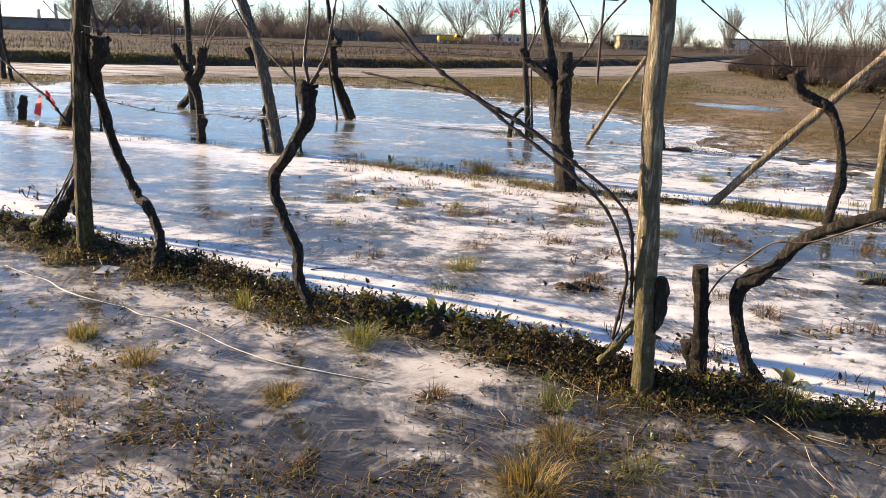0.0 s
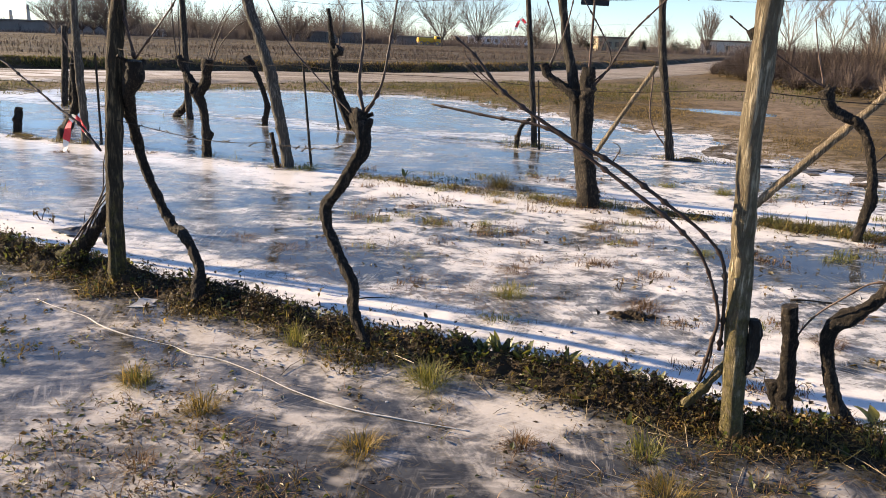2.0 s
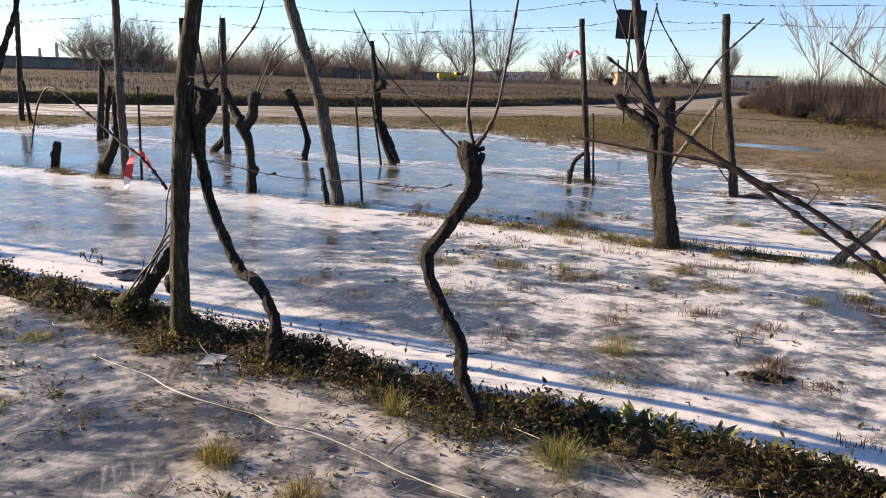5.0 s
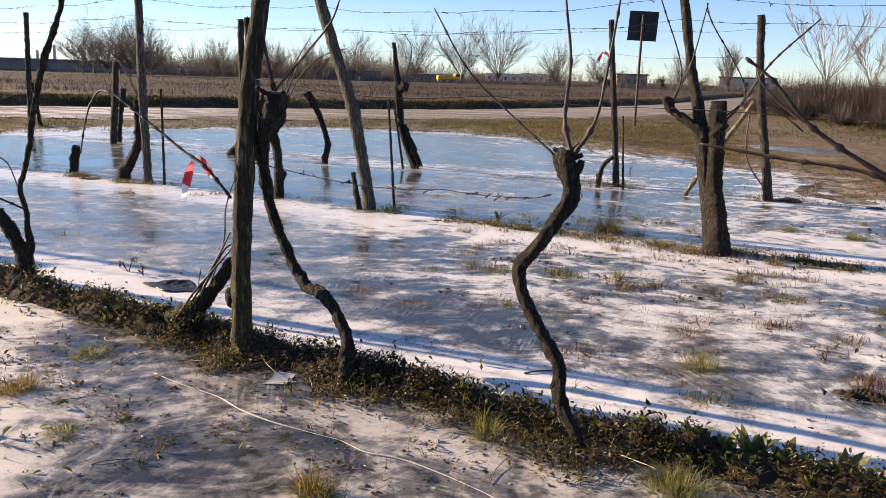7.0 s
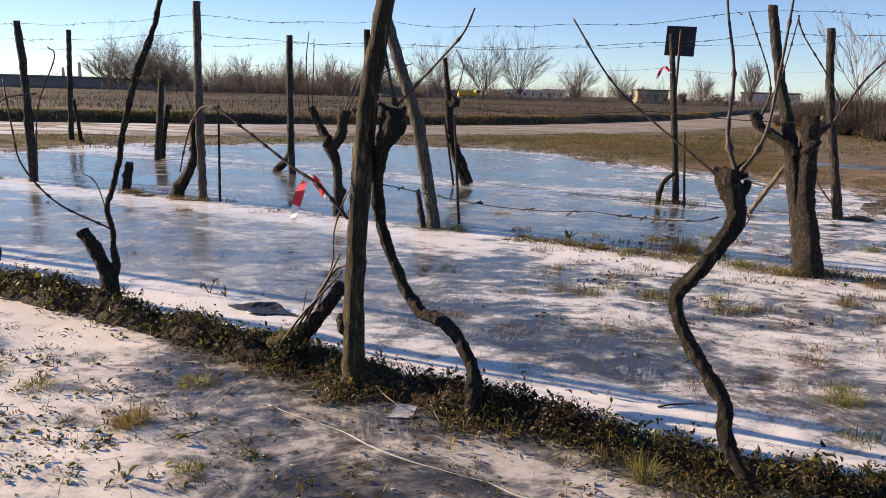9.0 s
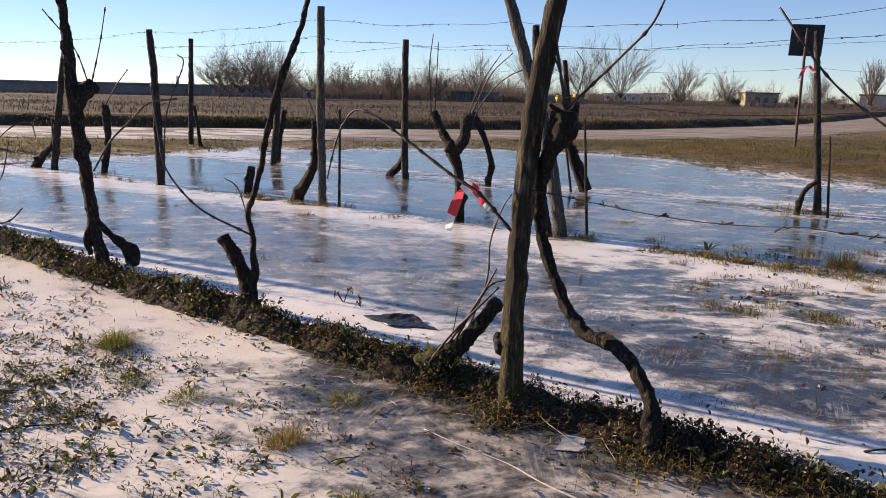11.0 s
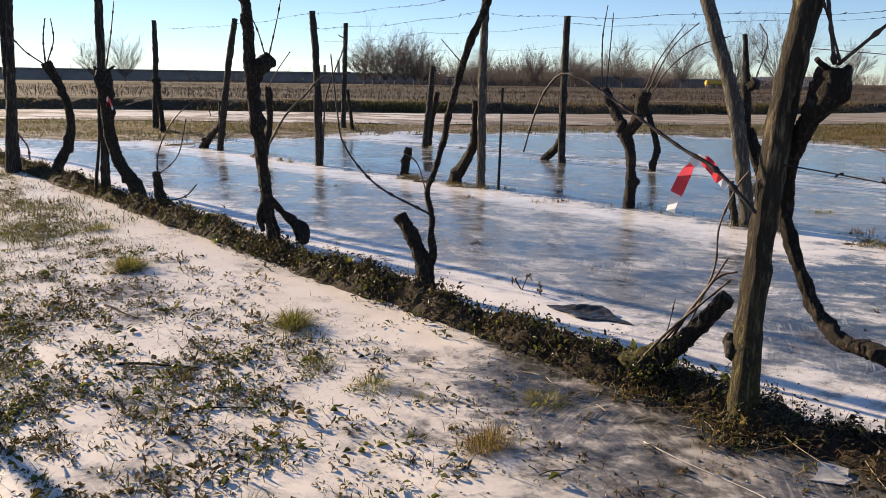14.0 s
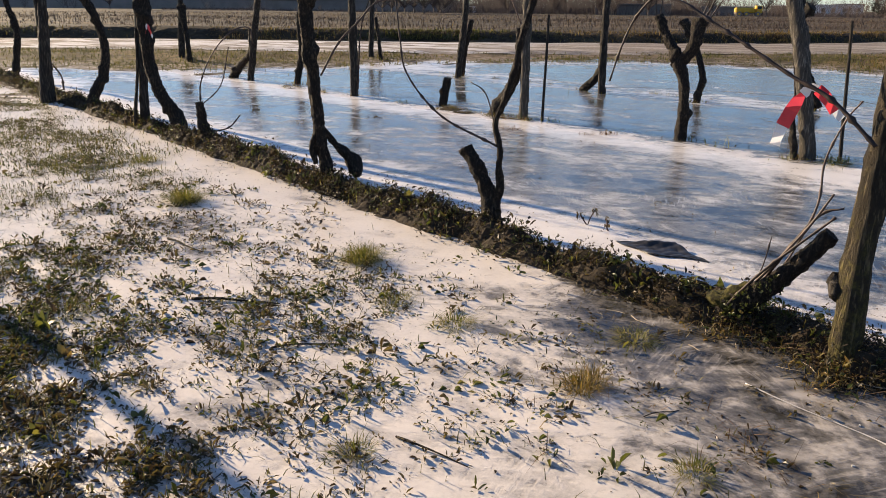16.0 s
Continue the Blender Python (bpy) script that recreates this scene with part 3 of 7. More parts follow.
VY = ry[:, None] + (tx / tl)[:, None] * across[None] * (1 + 0.05 * wobble(rx, ry, 3))[:, None]
VZ = height(VX, VY) + 0.05 - 0.012 * (np.abs(across)[None] > 2.6) * 3
idx = np.arange(VX.size).reshape(VX.shape)
quads = np.stack([idx[:-1, :-1], idx[1:, :-1], idx[1:, 1:], idx[:-1, 1:]], -1).reshape(-1, 4)
tagged(new("road", plain_mesh("road", np.stack([VX, VY, VZ], -1).reshape(-1, 3).tolist(), quads.tolist(), gravel, [("rime", step(-5.0, -12.0, VX).ravel())])),
       "pale gravel farm road crossing behind the vineyard", "road", kind="structure")

# the steep earth face where the ploughed field begins, just past the road
f = np.linspace(0, len(rx) - 1, 1500)
bx_, by_ = np.interp(f, np.arange(len(rx)), rx), np.interp(f, np.arange(len(ry)), ry)
ux, uy = np.interp(f, np.arange(len(rx)), ty / tl), np.interp(f, np.arange(len(rx)), tx / tl)
across = np.array([2.7, 2.95, 3.1, 3.2, 3.3, 3.4, 3.5, 3.6, 3.75, 4.0, 4.5, 5.4, 6.8, 8.2])
VX, VY = bx_[:, None] - ux[:, None] * across[None], by_[:, None] + uy[:, None] * across[None]
rough_ = 0.5 * wobble(0.7 * VX, 0.7 * VY, 7) + 0.3 * wobble(2.9 * VX, 2.9 * VY, 17)
VZ = 0.07 + (0.36 + 0.06 * wobble(0.13 * VX, 0.13 * VY, 27)) * step(2.95, 4.0, across[None] + 0.25 * rough_) + 0.04 * rough_ * step(3.0, 3.6, across)[None] - 0.16 * step(6.4, 8.2, across)[None]
idx = np.arange(VX.size).reshape(VX.shape)
quads = np.stack([idx[:-1, :-1], idx[1:, :-1], idx[1:, 1:], idx[:-1, 1:]], -1).reshape(-1, 4)
one = np.ones(VX.size)
tagged(new("field_bank", plain_mesh("field_bank", np.stack([VX, VY, VZ], -1).reshape(-1, 3).tolist(), quads.tolist(), soil, [("field", one)])),
       "low dark earth bank where the field meets the road", "earth bank", kind="structure")

# ---- posts, vines, canes ----
AXES = {1: (0.875, -0.484), 2: (0.905, -0.425), 3: (0.905, -0.425), 4: (0.8, 0.6), 5: (0.98, -0.2)}


def tube(name, pts, material, sides=10, lumps=0.10, seg=0.05, caps=True, seed=0, knots=0.0, rugged=0.0):
    """A bent round stem through pts, each a place and a radius, with an uneven skin."""
    P = np.array([(*p, r) for p, r in pts], float)
    n = len(P)
    ext = np.vstack([2 * P[0] - P[1], P, 2 * P[-1] - P[-2]])
    curve = []
    for i in range(n - 1):
        a, b, c, d = ext[i:i + 4]
        k = max(2, int(np.linalg.norm(c[:3] - b[:3]) / seg))
        for t in np.linspace(0, 1, k, endpoint=False):
            curve.append(0.5 * (2 * b + (c - a) * t + (2 * a - 5 * b + 4 * c - d) * t * t + (3 * b - a - 3 * c + d) * t ** 3))
    C = np.array(curve + [P[-1]])
    C[:, 3] = np.maximum(C[:, 3], 0.0015)
    T = np.gradient(C[:, :3], axis=0)
    T /= np.linalg.norm(T, axis=1)[:, None] + 1e-9
    side = np.cross(T[0], (0.3, 1, 0.1))
    verts, m = [], len(C)
    rng = np.random.default_rng(seed + int(abs(P[0, 0] * 977 + P[0, 1] * 353)) % 9973)
    ph = rng.uniform(0, 6.28, 8)
    length = np.concatenate([[0], np.cumsum(np.linalg.norm(np.diff(C[:, :3], axis=0), axis=1))])
    ang = np.linspace(0, 2 * np.pi, sides, endpoint=False)
    for i in range(m):
        side = side - T[i] * np.dot(side, T[i])
        side /= np.linalg.norm(side) + 1e-9
        other = np.cross(T[i], side)
        s = length[i]
        rr = 1 + lumps * (0.9 * np.sin(2 * ang + ph[0] + 5 * s) + 0.7 * np.sin(3 * ang + ph[1] - 9 * s) + 0.8 * np.sin(5 * ang + ph[2] + 3 * s)
                          + 0.7 * np.sin(31 * s + ph[3] + 2 * ang) + 0.6 * np.sin(17 * s + ph[4] + ang) + rng.normal(0, 0.35, sides))
        if knots and C[i, 3] < 0.016:
            rr = rr + knots * max(0.0, math.sin(66 * s + ph[5])) ** 10
        elif knots:
            rr = rr + 2.2 * knots * max(0.0, math.sin(9 * s + ph[5])) ** 6 * np.clip(np.cos(ang - 23 * s), 0, 1) ** 2 + 2.0 * knots * max(0.0, math.sin(6.1 * s + ph[6])) ** 8 * np.clip(np.cos(ang + 17 * s + 2), 0, 1) ** 2
        ring = C[i, :3] + C[i, 3] * rr[:, None] * (np.cos(ang)[:, None] * side + np.sin(ang)[:, None] * other)
        if rugged:
            for j in range(sides):
                p = Vector(ring[j])
                q = p - Vector(C[i, :3])
                g = noise.fractal(Vector((p.x * 42, p.y * 42, p.z * 14)), 0.55, 2.3, 5) + 0.5 * noise.noise(p * 11) + 0.35 * noise.noise(p * 90)
                ring[j] = p + q * (rugged * g * min(1.0, 0.035 / C[i, 3]))
        verts.extend(ring.tolist())
    faces = [(i * sides + j, i * sides + (j + 1) % sides, (i + 1) * sides + (j + 1) % sides, (i + 1) * sides + j) for i in range(m - 1) for j in range(sides)]
    if caps:
        faces.append(tuple(range(sides))[::-1])
        faces.append(tuple(range((m - 1) * sides, m * sides)))
    me = plain_mesh(name, verts, faces, material)
    me.polygons.foreach_set("use_smooth", [len(p.vertices) == 4 for p in me.polygons])
    return me


def in_row(x, y, row, pts, k):
    """Places from (along the row, height, radius) triples standing at x, y."""
    dx, dy = AXES[row]
    z0 = pts[0][1]
    return spots(x, y, dx, dy, k, z0, pts)


def spots(x, y, dx, dy, k, z0, pts):
    out = []
    for a, z, r, *aside in pts:
        off = k * (z - z0) + (aside[0] if aside else 0.0)
        out.append(((x + dx * a - dy * off, y + dy * a + dx * off, z), r))
    return out


def slimmer(pts, f):
    return [(p, r * f) for p, r in pts]


def planted(pts):
    (x, y, z), r = pts[0]
    return [((x, y, z - 0.14), r * 1.12)] + pts


def post(x, y, row, pts, k, label, material=None, name="vineyard_post"):
    material = material or old_wood
    slim = pts[0][2] < 0.03
    ob = new(name if name in ("stake", "brace", "vineyard_post") else "vineyard_post")
    ob.location = (x, y, pts[0][1])
    ob["frame_of"] = (x, y, row, k, pts[0][1])
    tagged(ob, label, {"stake": "stake", "brace": "brace"}.get(name, "post"), "vineyard " + {"stake": "stakes", "brace": "braces"}.get(name, "posts"))
    piece(ob, "shaft", tube("shaft", planted(slimmer(in_row(x, y, row, pts, k), 0.62 if name == "brace" else 0.93 if material is pale_wood else 0.84)), material, 7 if slim else 16, 0.045, 0.035, knots=0.0 if slim else (0.03 if material is pale_wood else 0.09), rugged=0.05 if slim else (0.09 if material is pale_wood else 0.15)))
    return ob


def vine(x, y, row, pts, k, label, only_cane=False):
    ob = new("vine_cane" if only_cane else "grapevine")
    ob.location = (x, y, pts[0][1])
    ob["frame_of"] = (x, y, row, k, pts[0][1])
    tagged(ob, label, "vine cane" if only_cane else "grapevine", "vine canes" if only_cane else "grapevines")
    where = slimmer(in_row(x, y, row, pts, k), 0.86)
    if only_cane:
        piece(ob, "stem", tube("stem", slimmer(where, 0.74), cane_bark, 7, 0.06, 0.016, knots=1.0))
    else:
        piece(ob, "trunk", tube("trunk", planted(where), vine_bark, 20, 0.06, 0.012, knots=0.22, rugged=0.25))
        r = np.random.default_rng(int(abs(x * 331 + y * 57)))
        (tx_, ty_, tz_), tr_ = where[-1]
        for i in range(int(r.integers(2, 5)) if "head" in label or "knot" in label else 0):
            a, up = r.uniform(0, 6.28), r.uniform(0.2, 1.0)
            d = Vector((math.cos(a), math.sin(a), up)).normalized()
            p = Vector((tx_, ty_, tz_ - tr_ * r.uniform(0.2, 1.5)))
            q = p + d * (tr_ + r.uniform(0.02, 0.06))
            piece(ob, "spur", tube("spur", [(tuple(p), 0.016), (tuple(p.lerp(q, 0.6)), 0.012), (tuple(q), 0.009)], vine_bark, 8, 0.15, 0.012, rugged=0.3))
    return ob


def piece(ob, name, me, label=""):
    """Links a mesh given in world places as a part of ob."""
    me.transform(Matrix.Translation(-ob.location))
    child = new(name, me)
    child.parent = ob
    return tagged(child, label)


def limb(ob, name, pts):
    x, y, row, k, z0 = ob["frame_of"]
    dx, dy = AXES[int(row)]
    where = spots(x, y, dx, dy, k, z0, pts)
    thick = name in ("moss_cushion", "young_trunk", "arm", "knot", "root", "branch_stub", "prop")
    bark = {"moss_cushion": moss, "prop": pale_wood, "branch_stub": old_wood, "twig": cane_bark}.get(name, vine_bark if thick else cane_bark)
    me = tube(name, slimmer(where, 0.66 if name == "prop" else 0.88 if thick else (0.56 if name == "shoot" else 0.52)), bark, 12 if thick else 6, 0.10 if thick else 0.06, 0.02, knots=0.3 if thick else 1.0, rugged=0.36 if thick else 0.0)
    return piece(ob, name, me)


# the row by the path
p = post(-2.25, 4.56, 1, [(-0.00, 0.06, 0.062), (-0.02, 0.42, 0.058), (-0.02, 0.83, 0.057), (-0.01, 1.17, 0.055), (0.02, 1.53, 0.053), (0.06, 1.78, 0.050), (0.12, 2.15, 0.047)], 0.08, "mossy grey vineyard post with rough bark, leaning slightly", mossy_wood)
limb(p, "branch_stub", [(-0.03, 0.27, 0.038), (-0.075, 0.30, 0.034), (-0.10, 0.31, 0.028)])
limb(p, "branch_stub", [(0.03, 1.41, 0.025), (-0.01, 1.53, 0.017), (-0.03, 1.68, 0.014)])
v = vine(-1.66, 4.21, 1, [(-0.01, 0.00, 0.047), (-0.02, 0.10, 0.038, 0.02), (-0.06, 0.19, 0.034, 0.07), (-0.13, 0.28, 0.032, 0.10), (-0.21, 0.34, 0.035, 0.13), (-0.31, 0.35, 0.033, 0.19), (-0.46, 0.34, 0.033, 0.27), (-0.57, 0.43, 0.031, 0.30), (-0.63, 0.55, 0.030, 0.29), (-0.69, 0.70, 0.031, 0.28), (-0.72, 0.83, 0.032, 0.27), (-0.68, 1.02, 0.036, 0.20), (-0.61, 1.15, 0.041, 0.14), (-0.56, 1.25, 0.072, 0.14), (-0.55, 1.33, 0.059, 0.14)], 0.0, "old black grapevine with a crooked trunk and thick knotted head")
limb(v, "cane", [(-0.54, 1.34, 0.012, 0.14), (-0.43, 1.44, 0.010, 0.14), (-0.30, 1.56, 0.009, 0.14), (-0.20, 1.66, 0.009, 0.14), (-0.15, 1.76, 0.007, 0.14)])
limb(v, "cane", [(-0.55, 1.34, 0.012, 0.14), (-0.58, 1.48, 0.011, 0.14), (-0.61, 1.64, 0.011, 0.14), (-0.60, 1.79, 0.009, 0.14)])
limb(v, "cane", [(-0.53, 1.34, 0.008, 0.14), (-0.59, 1.50, 0.007, 0.14), (-0.64, 1.60, 0.007, 0.14), (-0.66, 1.68, 0.005, 0.14)])
v = vine(-2.65, 4.82, 1, [(-0.00, 0.07, 0.066), (0.10, 0.16, 0.048), (0.21, 0.29, 0.040), (0.32, 0.45, 0.035)], 0.2, "short mossy grapevine stump leaning out of the weeds")
limb(v, "root", [(0.01, 0.10, 0.036), (-0.11, 0.06, 0.020)])
limb(v, "moss_cushion", [(-0.08, 0.06, 0.034), (0.00, 0.11, 0.056), (0.07, 0.16, 0.044), (0.11, 0.20, 0.024)])
limb(v, "cane", [(0.02, 0.10, 0.011, -0.03), (0.13, 0.27, 0.011, -0.03), (0.24, 0.46, 0.010, -0.03), (0.30, 0.60, 0.008, -0.02)])
limb(v, "cane", [(0.00, 0.08, 0.010, -0.06), (0.10, 0.24, 0.010, -0.05), (0.22, 0.39, 0.009, -0.04), (0.33, 0.52, 0.007, -0.03)])
limb(v, "cane", [(0.06, 0.11, 0.013), (0.17, 0.35, 0.012), (0.26, 0.51, 0.010), (0.34, 0.55, 0.007)])
limb(v, "cane", [(0.15, 0.21, 0.007), (0.24, 0.52, 0.008), (0.23, 0.71, 0.007), (0.27, 0.87, 0.007), (0.31, 0.94, 0.005)])
limb(v, "cane", [(0.05, 0.08, 0.006), (0.09, 0.25, 0.005), (0.10, 0.39, 0.004)])
v = vine(-2.25, 4.52, 1, [(-0.03, 0.82, 0.011), (-0.20, 0.96, 0.011), (-0.35, 1.03, 0.010), (-0.52, 1.12, 0.010), (-0.69, 1.21, 0.009), (-0.83, 1.28, 0.009), (-0.95, 1.30, 0.008), (-1.04, 1.22, 0.008), (-1.10, 1.10, 0.007), (-1.15, 0.95, 0.006)], 0.0, "long arching brown vine cane tied to the mossy post", True)
v = vine(-3.94, 5.65, 5, [(0.00, 0.10, 0.068), (-0.02, 0.23, 0.054), (-0.09, 0.36, 0.044), (-0.17, 0.50, 0.041)], 0.0, "sawn-off dark grapevine stump with a young upright shoot")
limb(v, "young_trunk", [(0.02, 0.18, 0.026), (0.05, 0.31, 0.023), (0.035, 0.41, 0.021), (0.04, 0.50, 0.018), (0.005, 0.64, 0.017), (0.05, 0.76, 0.018), (0.09, 0.88, 0.018), (0.15, 1.12, 0.020), (0.23, 1.38, 0.019), (0.33, 1.60, 0.018), (0.41, 1.78, 0.016), (0.46, 1.96, 0.013)])
limb(v, "cane", [(0.02, 0.52, 0.012), (-0.35, 0.66, 0.012), (-0.58, 0.88, 0.010), (-0.63, 1.09, 0.009), (-0.67, 1.41, 0.007)])
limb(v, "cane", [(0.01, 0.61, 0.007), (-0.06, 0.80, 0.007), (-0.16, 0.86, 0.005)])
v = vine(-5.42, 6.43, 4, [(0.00, 0.12, 0.052), (-0.04, 0.37, 0.044), (-0.06, 0.62, 0.050), (-0.09, 0.95, 0.053), (-0.12, 1.30, 0.048), (-0.13, 1.69, 0.039), (-0.15, 1.95, 0.035), (-0.17, 2.20, 0.033)], 0.0, "tall straight dark grapevine trunk with a hanging root burl")
limb(v, "knot", [(-0.10, 1.26, 0.048), (-0.03, 1.36, 0.060), (0.02, 1.42, 0.036)])
limb(v, "arm", [(-0.03, 0.43, 0.021), (0.08, 0.28, 0.027), (0.16, 0.20, 0.042), (0.20, 0.15, 0.066), (0.215, 0.09, 0.060), (0.22, 0.05, 0.03)])
limb(v, "arm", [(-0.04, 0.45, 0.017), (-0.10, 0.29, 0.021), (-0.08, 0.16, 0.019)])
limb(v, "cane", [(-0.01, 1.40, 0.010), (-0.09, 1.65, 0.008), (-0.27, 1.90, 0.008)])
limb(v, "cane", [(0.01, 1.42, 0.010), (0.08, 1.69, 0.008), (0.13, 1.94, 0.008)])
limb(v, "cane", [(-0.02, 0.78, 0.014), (0.11, 1.00, 0.014), (0.26, 1.15, 0.014), (0.38, 1.27, 0.012), (0.59, 1.31, 0.010)])
v = vine(-7.21, 7.41, 4, [(0.00, 0.12, 0.052), (-0.02, 0.27, 0.044), (-0.03, 0.40, 0.036)], 0.0, "small dark vine stub with drooping thin canes")
limb(v, "cane", [(-0.02, 0.39, 0.013), (-0.00, 0.58, 0.010), (0.12, 0.83, 0.010), (0.29, 1.01, 0.010), (0.44, 1.05, 0.010), (0.48, 0.91, 0.008)])
limb(v, "cane", [(-0.01, 0.37, 0.010), (0.17, 0.55, 0.010), (0.26, 0.88, 0.008)])
limb(v, "cane", [(0.04, 0.12, 0.010), (0.21, 0.16, 0.011), (0.32, 0.27, 0.011)])
p = post(-8.51, 8.13, 4, [(-0.00, 0.12, 0.054), (0.04, 1.06, 0.052), (0.05, 1.30, 0.052), (0.08, 2.25, 0.049)], 0.0, "dark weathered vineyard post standing in grass")
p = post(-8.57, 8.05, 4, [(0.00, 0.12, 0.024), (0.07, 0.61, 0.018), (0.09, 1.00, 0.014)], 0.0, "thin dark stake beside a vineyard post", old_wood, "stake")
v = vine(-7.85, 7.85, 4, [(-0.00, 0.12, 0.085), (-0.05, 0.24, 0.073), (-0.16, 0.42, 0.067), (-0.22, 0.68, 0.060), (-0.23, 0.93, 0.065), (-0.24, 1.23, 0.091), (-0.23, 1.33, 0.069)], 0.0, "black grapevine curving up to a knot at its post")
limb(v, "cane", [(-0.21, 1.33, 0.014), (-0.14, 1.65, 0.011), (-0.09, 1.96, 0.008)])
v = vine(-9.95, 8.89, 4, [(-0.00, 0.12, 0.076), (0.17, 0.47, 0.059), (0.20, 0.81, 0.055), (0.14, 1.08, 0.054), (0.04, 1.30, 0.067), (-0.01, 1.40, 0.067)], 0.0, "dark bent grapevine with a blunt head and upright shoots")
limb(v, "shoot", [(-0.01, 1.40, 0.017), (-0.01, 1.66, 0.013), (0.03, 1.91, 0.010)])
limb(v, "shoot", [(0.01, 1.40, 0.013), (0.10, 1.66, 0.013), (0.09, 1.91, 0.010)])
limb(v, "shoot", [(-0.04, 1.39, 0.013), (-0.21, 1.52, 0.013), (-0.34, 1.68, 0.010)])
p = post(-11.07, 9.31, 4, [(-0.00, 0.12, 0.074), (0.02, 1.27, 0.064), (0.04, 2.20, 0.061)], 0.0, "dark weathered vineyard post standing in grass")
limb(p, "cane", [(0.17, 0.14, 0.022), (0.16, 0.32, 0.019), (0.06, 0.50, 0.015)])
v = vine(-13.89, 11.28, 4, [(0.00, 0.12, 0.066), (0.11, 0.74, 0.060), (0.03, 1.18, 0.046), (0.02, 1.35, 0.041)], 0.0, "slim dark grapevine at the far end of the row")
p = post(-11.01, 9.20, 4, [(0.00, 0.12, 0.096), (0.09, 1.12, 0.065), (0.14, 1.81, 0.050), (0.17, 2.20, 0.047)], 0.0, "dark weathered vineyard post at the far end of its row")
p = post(0.85, 2.88, 1, [(0.00, 0.05, 0.050), (-0.03, 0.47, 0.045), (-0.06, 0.92, 0.045), (-0.08, 1.23, 0.046), (-0.08, 1.47, 0.047), (-0.08, 1.65, 0.046), (-0.08, 1.95, 0.044)], 0.0, "pale barkless vineyard post, mossy at its foot", pale_wood)
limb(p, "knot", [(-0.11, 1.55, 0.026), (-0.13, 1.58, 0.022)])
limb(p, "prop", [(-0.19, 0.09, 0.026), (-0.13, 0.17, 0.023), (-0.05, 0.31, 0.020)])
limb(p, "branch_stub", [(0.01, 0.28, 0.016), (0.04, 0.35, 0.025), (0.03, 0.51, 0.025)])
limb(p, "twig", [(-0.16, 0.16, 0.007), (-0.12, 0.26, 0.007), (-0.11, 0.40, 0.006)])
v = vine(1.12, 3.00, 1, [(0.00, 0.05, 0.046), (-0.01, 0.21, 0.040), (-0.02, 0.36, 0.034), (-0.04, 0.53, 0.033)], -0.1, "sawn-off black grapevine stump")
limb(v, "root", [(-0.02, 0.07, 0.034), (-0.07, 0.18, 0.027)])
limb(v, "cane", [(-0.01, 0.38, 0.007), (0.05, 0.50, 0.007), (0.14, 0.60, 0.007), (0.23, 0.68, 0.007), (0.35, 0.70, 0.007), (0.57, 0.82, 0.008)])
v = vine(1.33, 2.86, 1, [(-0.00, 0.05, 0.030), (-0.07, 0.15, 0.030), (-0.12, 0.31, 0.028), (-0.14, 0.43, 0.029), (-0.10, 0.50, 0.030), (-0.02, 0.57, 0.028), (0.05, 0.67, 0.026), (0.15, 0.75, 0.026), (0.32, 0.83, 0.031), (0.46, 0.89, 0.030)], 0.0, "black grapevine bending low over the ice")
limb(v, "root", [(-0.04, 0.11, 0.014), (0.06, 0.03, 0.010), (0.23, -0.01, 0.007), (0.40, -0.06, 0.004)])
v = vine(0.80, 2.90, 1, [(-0.09, 0.21, 0.010), (-0.06, 0.39, 0.010), (-0.05, 0.53, 0.011), (-0.13, 0.74, 0.010), (-0.25, 0.86, 0.011), (-0.40, 0.96, 0.011), (-0.56, 1.06, 0.011), (-0.77, 1.18, 0.009), (-1.03, 1.21, 0.008), (-1.29, 1.24, 0.007)], -0.12, "long bowed dark vine cane springing from a post foot", True)
v = vine(0.80, 2.90, 1, [(-0.03, 0.36, 0.012), (-0.03, 0.51, 0.011), (-0.05, 0.72, 0.011), (-0.13, 0.83, 0.011), (-0.29, 0.94, 0.011), (-0.50, 1.07, 0.012), (-0.70, 1.16, 0.011), (-0.95, 1.31, 0.010), (-1.08, 1.45, 0.008), (-1.17, 1.52, 0.007)], -0.15, "long bowed vine cane with side twigs", True)
limb(v, "twig", [(-0.95, 1.31, 0.005), (-1.04, 1.37, 0.005), (-1.12, 1.45, 0.004), (-1.13, 1.51, 0.004)])
limb(v, "twig", [(-0.50, 1.07, 0.005), (-0.47, 1.13, 0.004), (-0.50, 1.15, 0.003)])
limb(v, "twig", [(-0.98, 1.30, 0.004), (-1.07, 1.37, 0.003), (-1.13, 1.41, 0.004)])
v = vine(-0.68, 3.64, 1, [(0.01, 0.02, 0.028), (-0.09, 0.17, 0.032), (-0.12, 0.31, 0.031), (-0.21, 0.42, 0.030), (-0.31, 0.55, 0.030), (-0.34, 0.67, 0.032), (-0.27, 0.77, 0.034), (-0.20, 0.90, 0.032), (-0.17, 1.00, 0.038), (-0.21, 1.11, 0.049), (-0.20, 1.15, 0.042)], 0.23, "S-shaped black grapevine with a forked head")
limb(v, "root", [(-0.07, 0.15, 0.018), (-0.01, 0.06, 0.013), (0.04, -0.01, 0.008)])
limb(v, "knot", [(-0.19, 1.06, 0.024), (-0.235, 1.105, 0.026), (-0.25, 1.135, 0.016)])
limb(v, "knot", [(-0.19, 1.04, 0.022), (-0.155, 1.085, 0.024), (-0.145, 1.12, 0.015)])
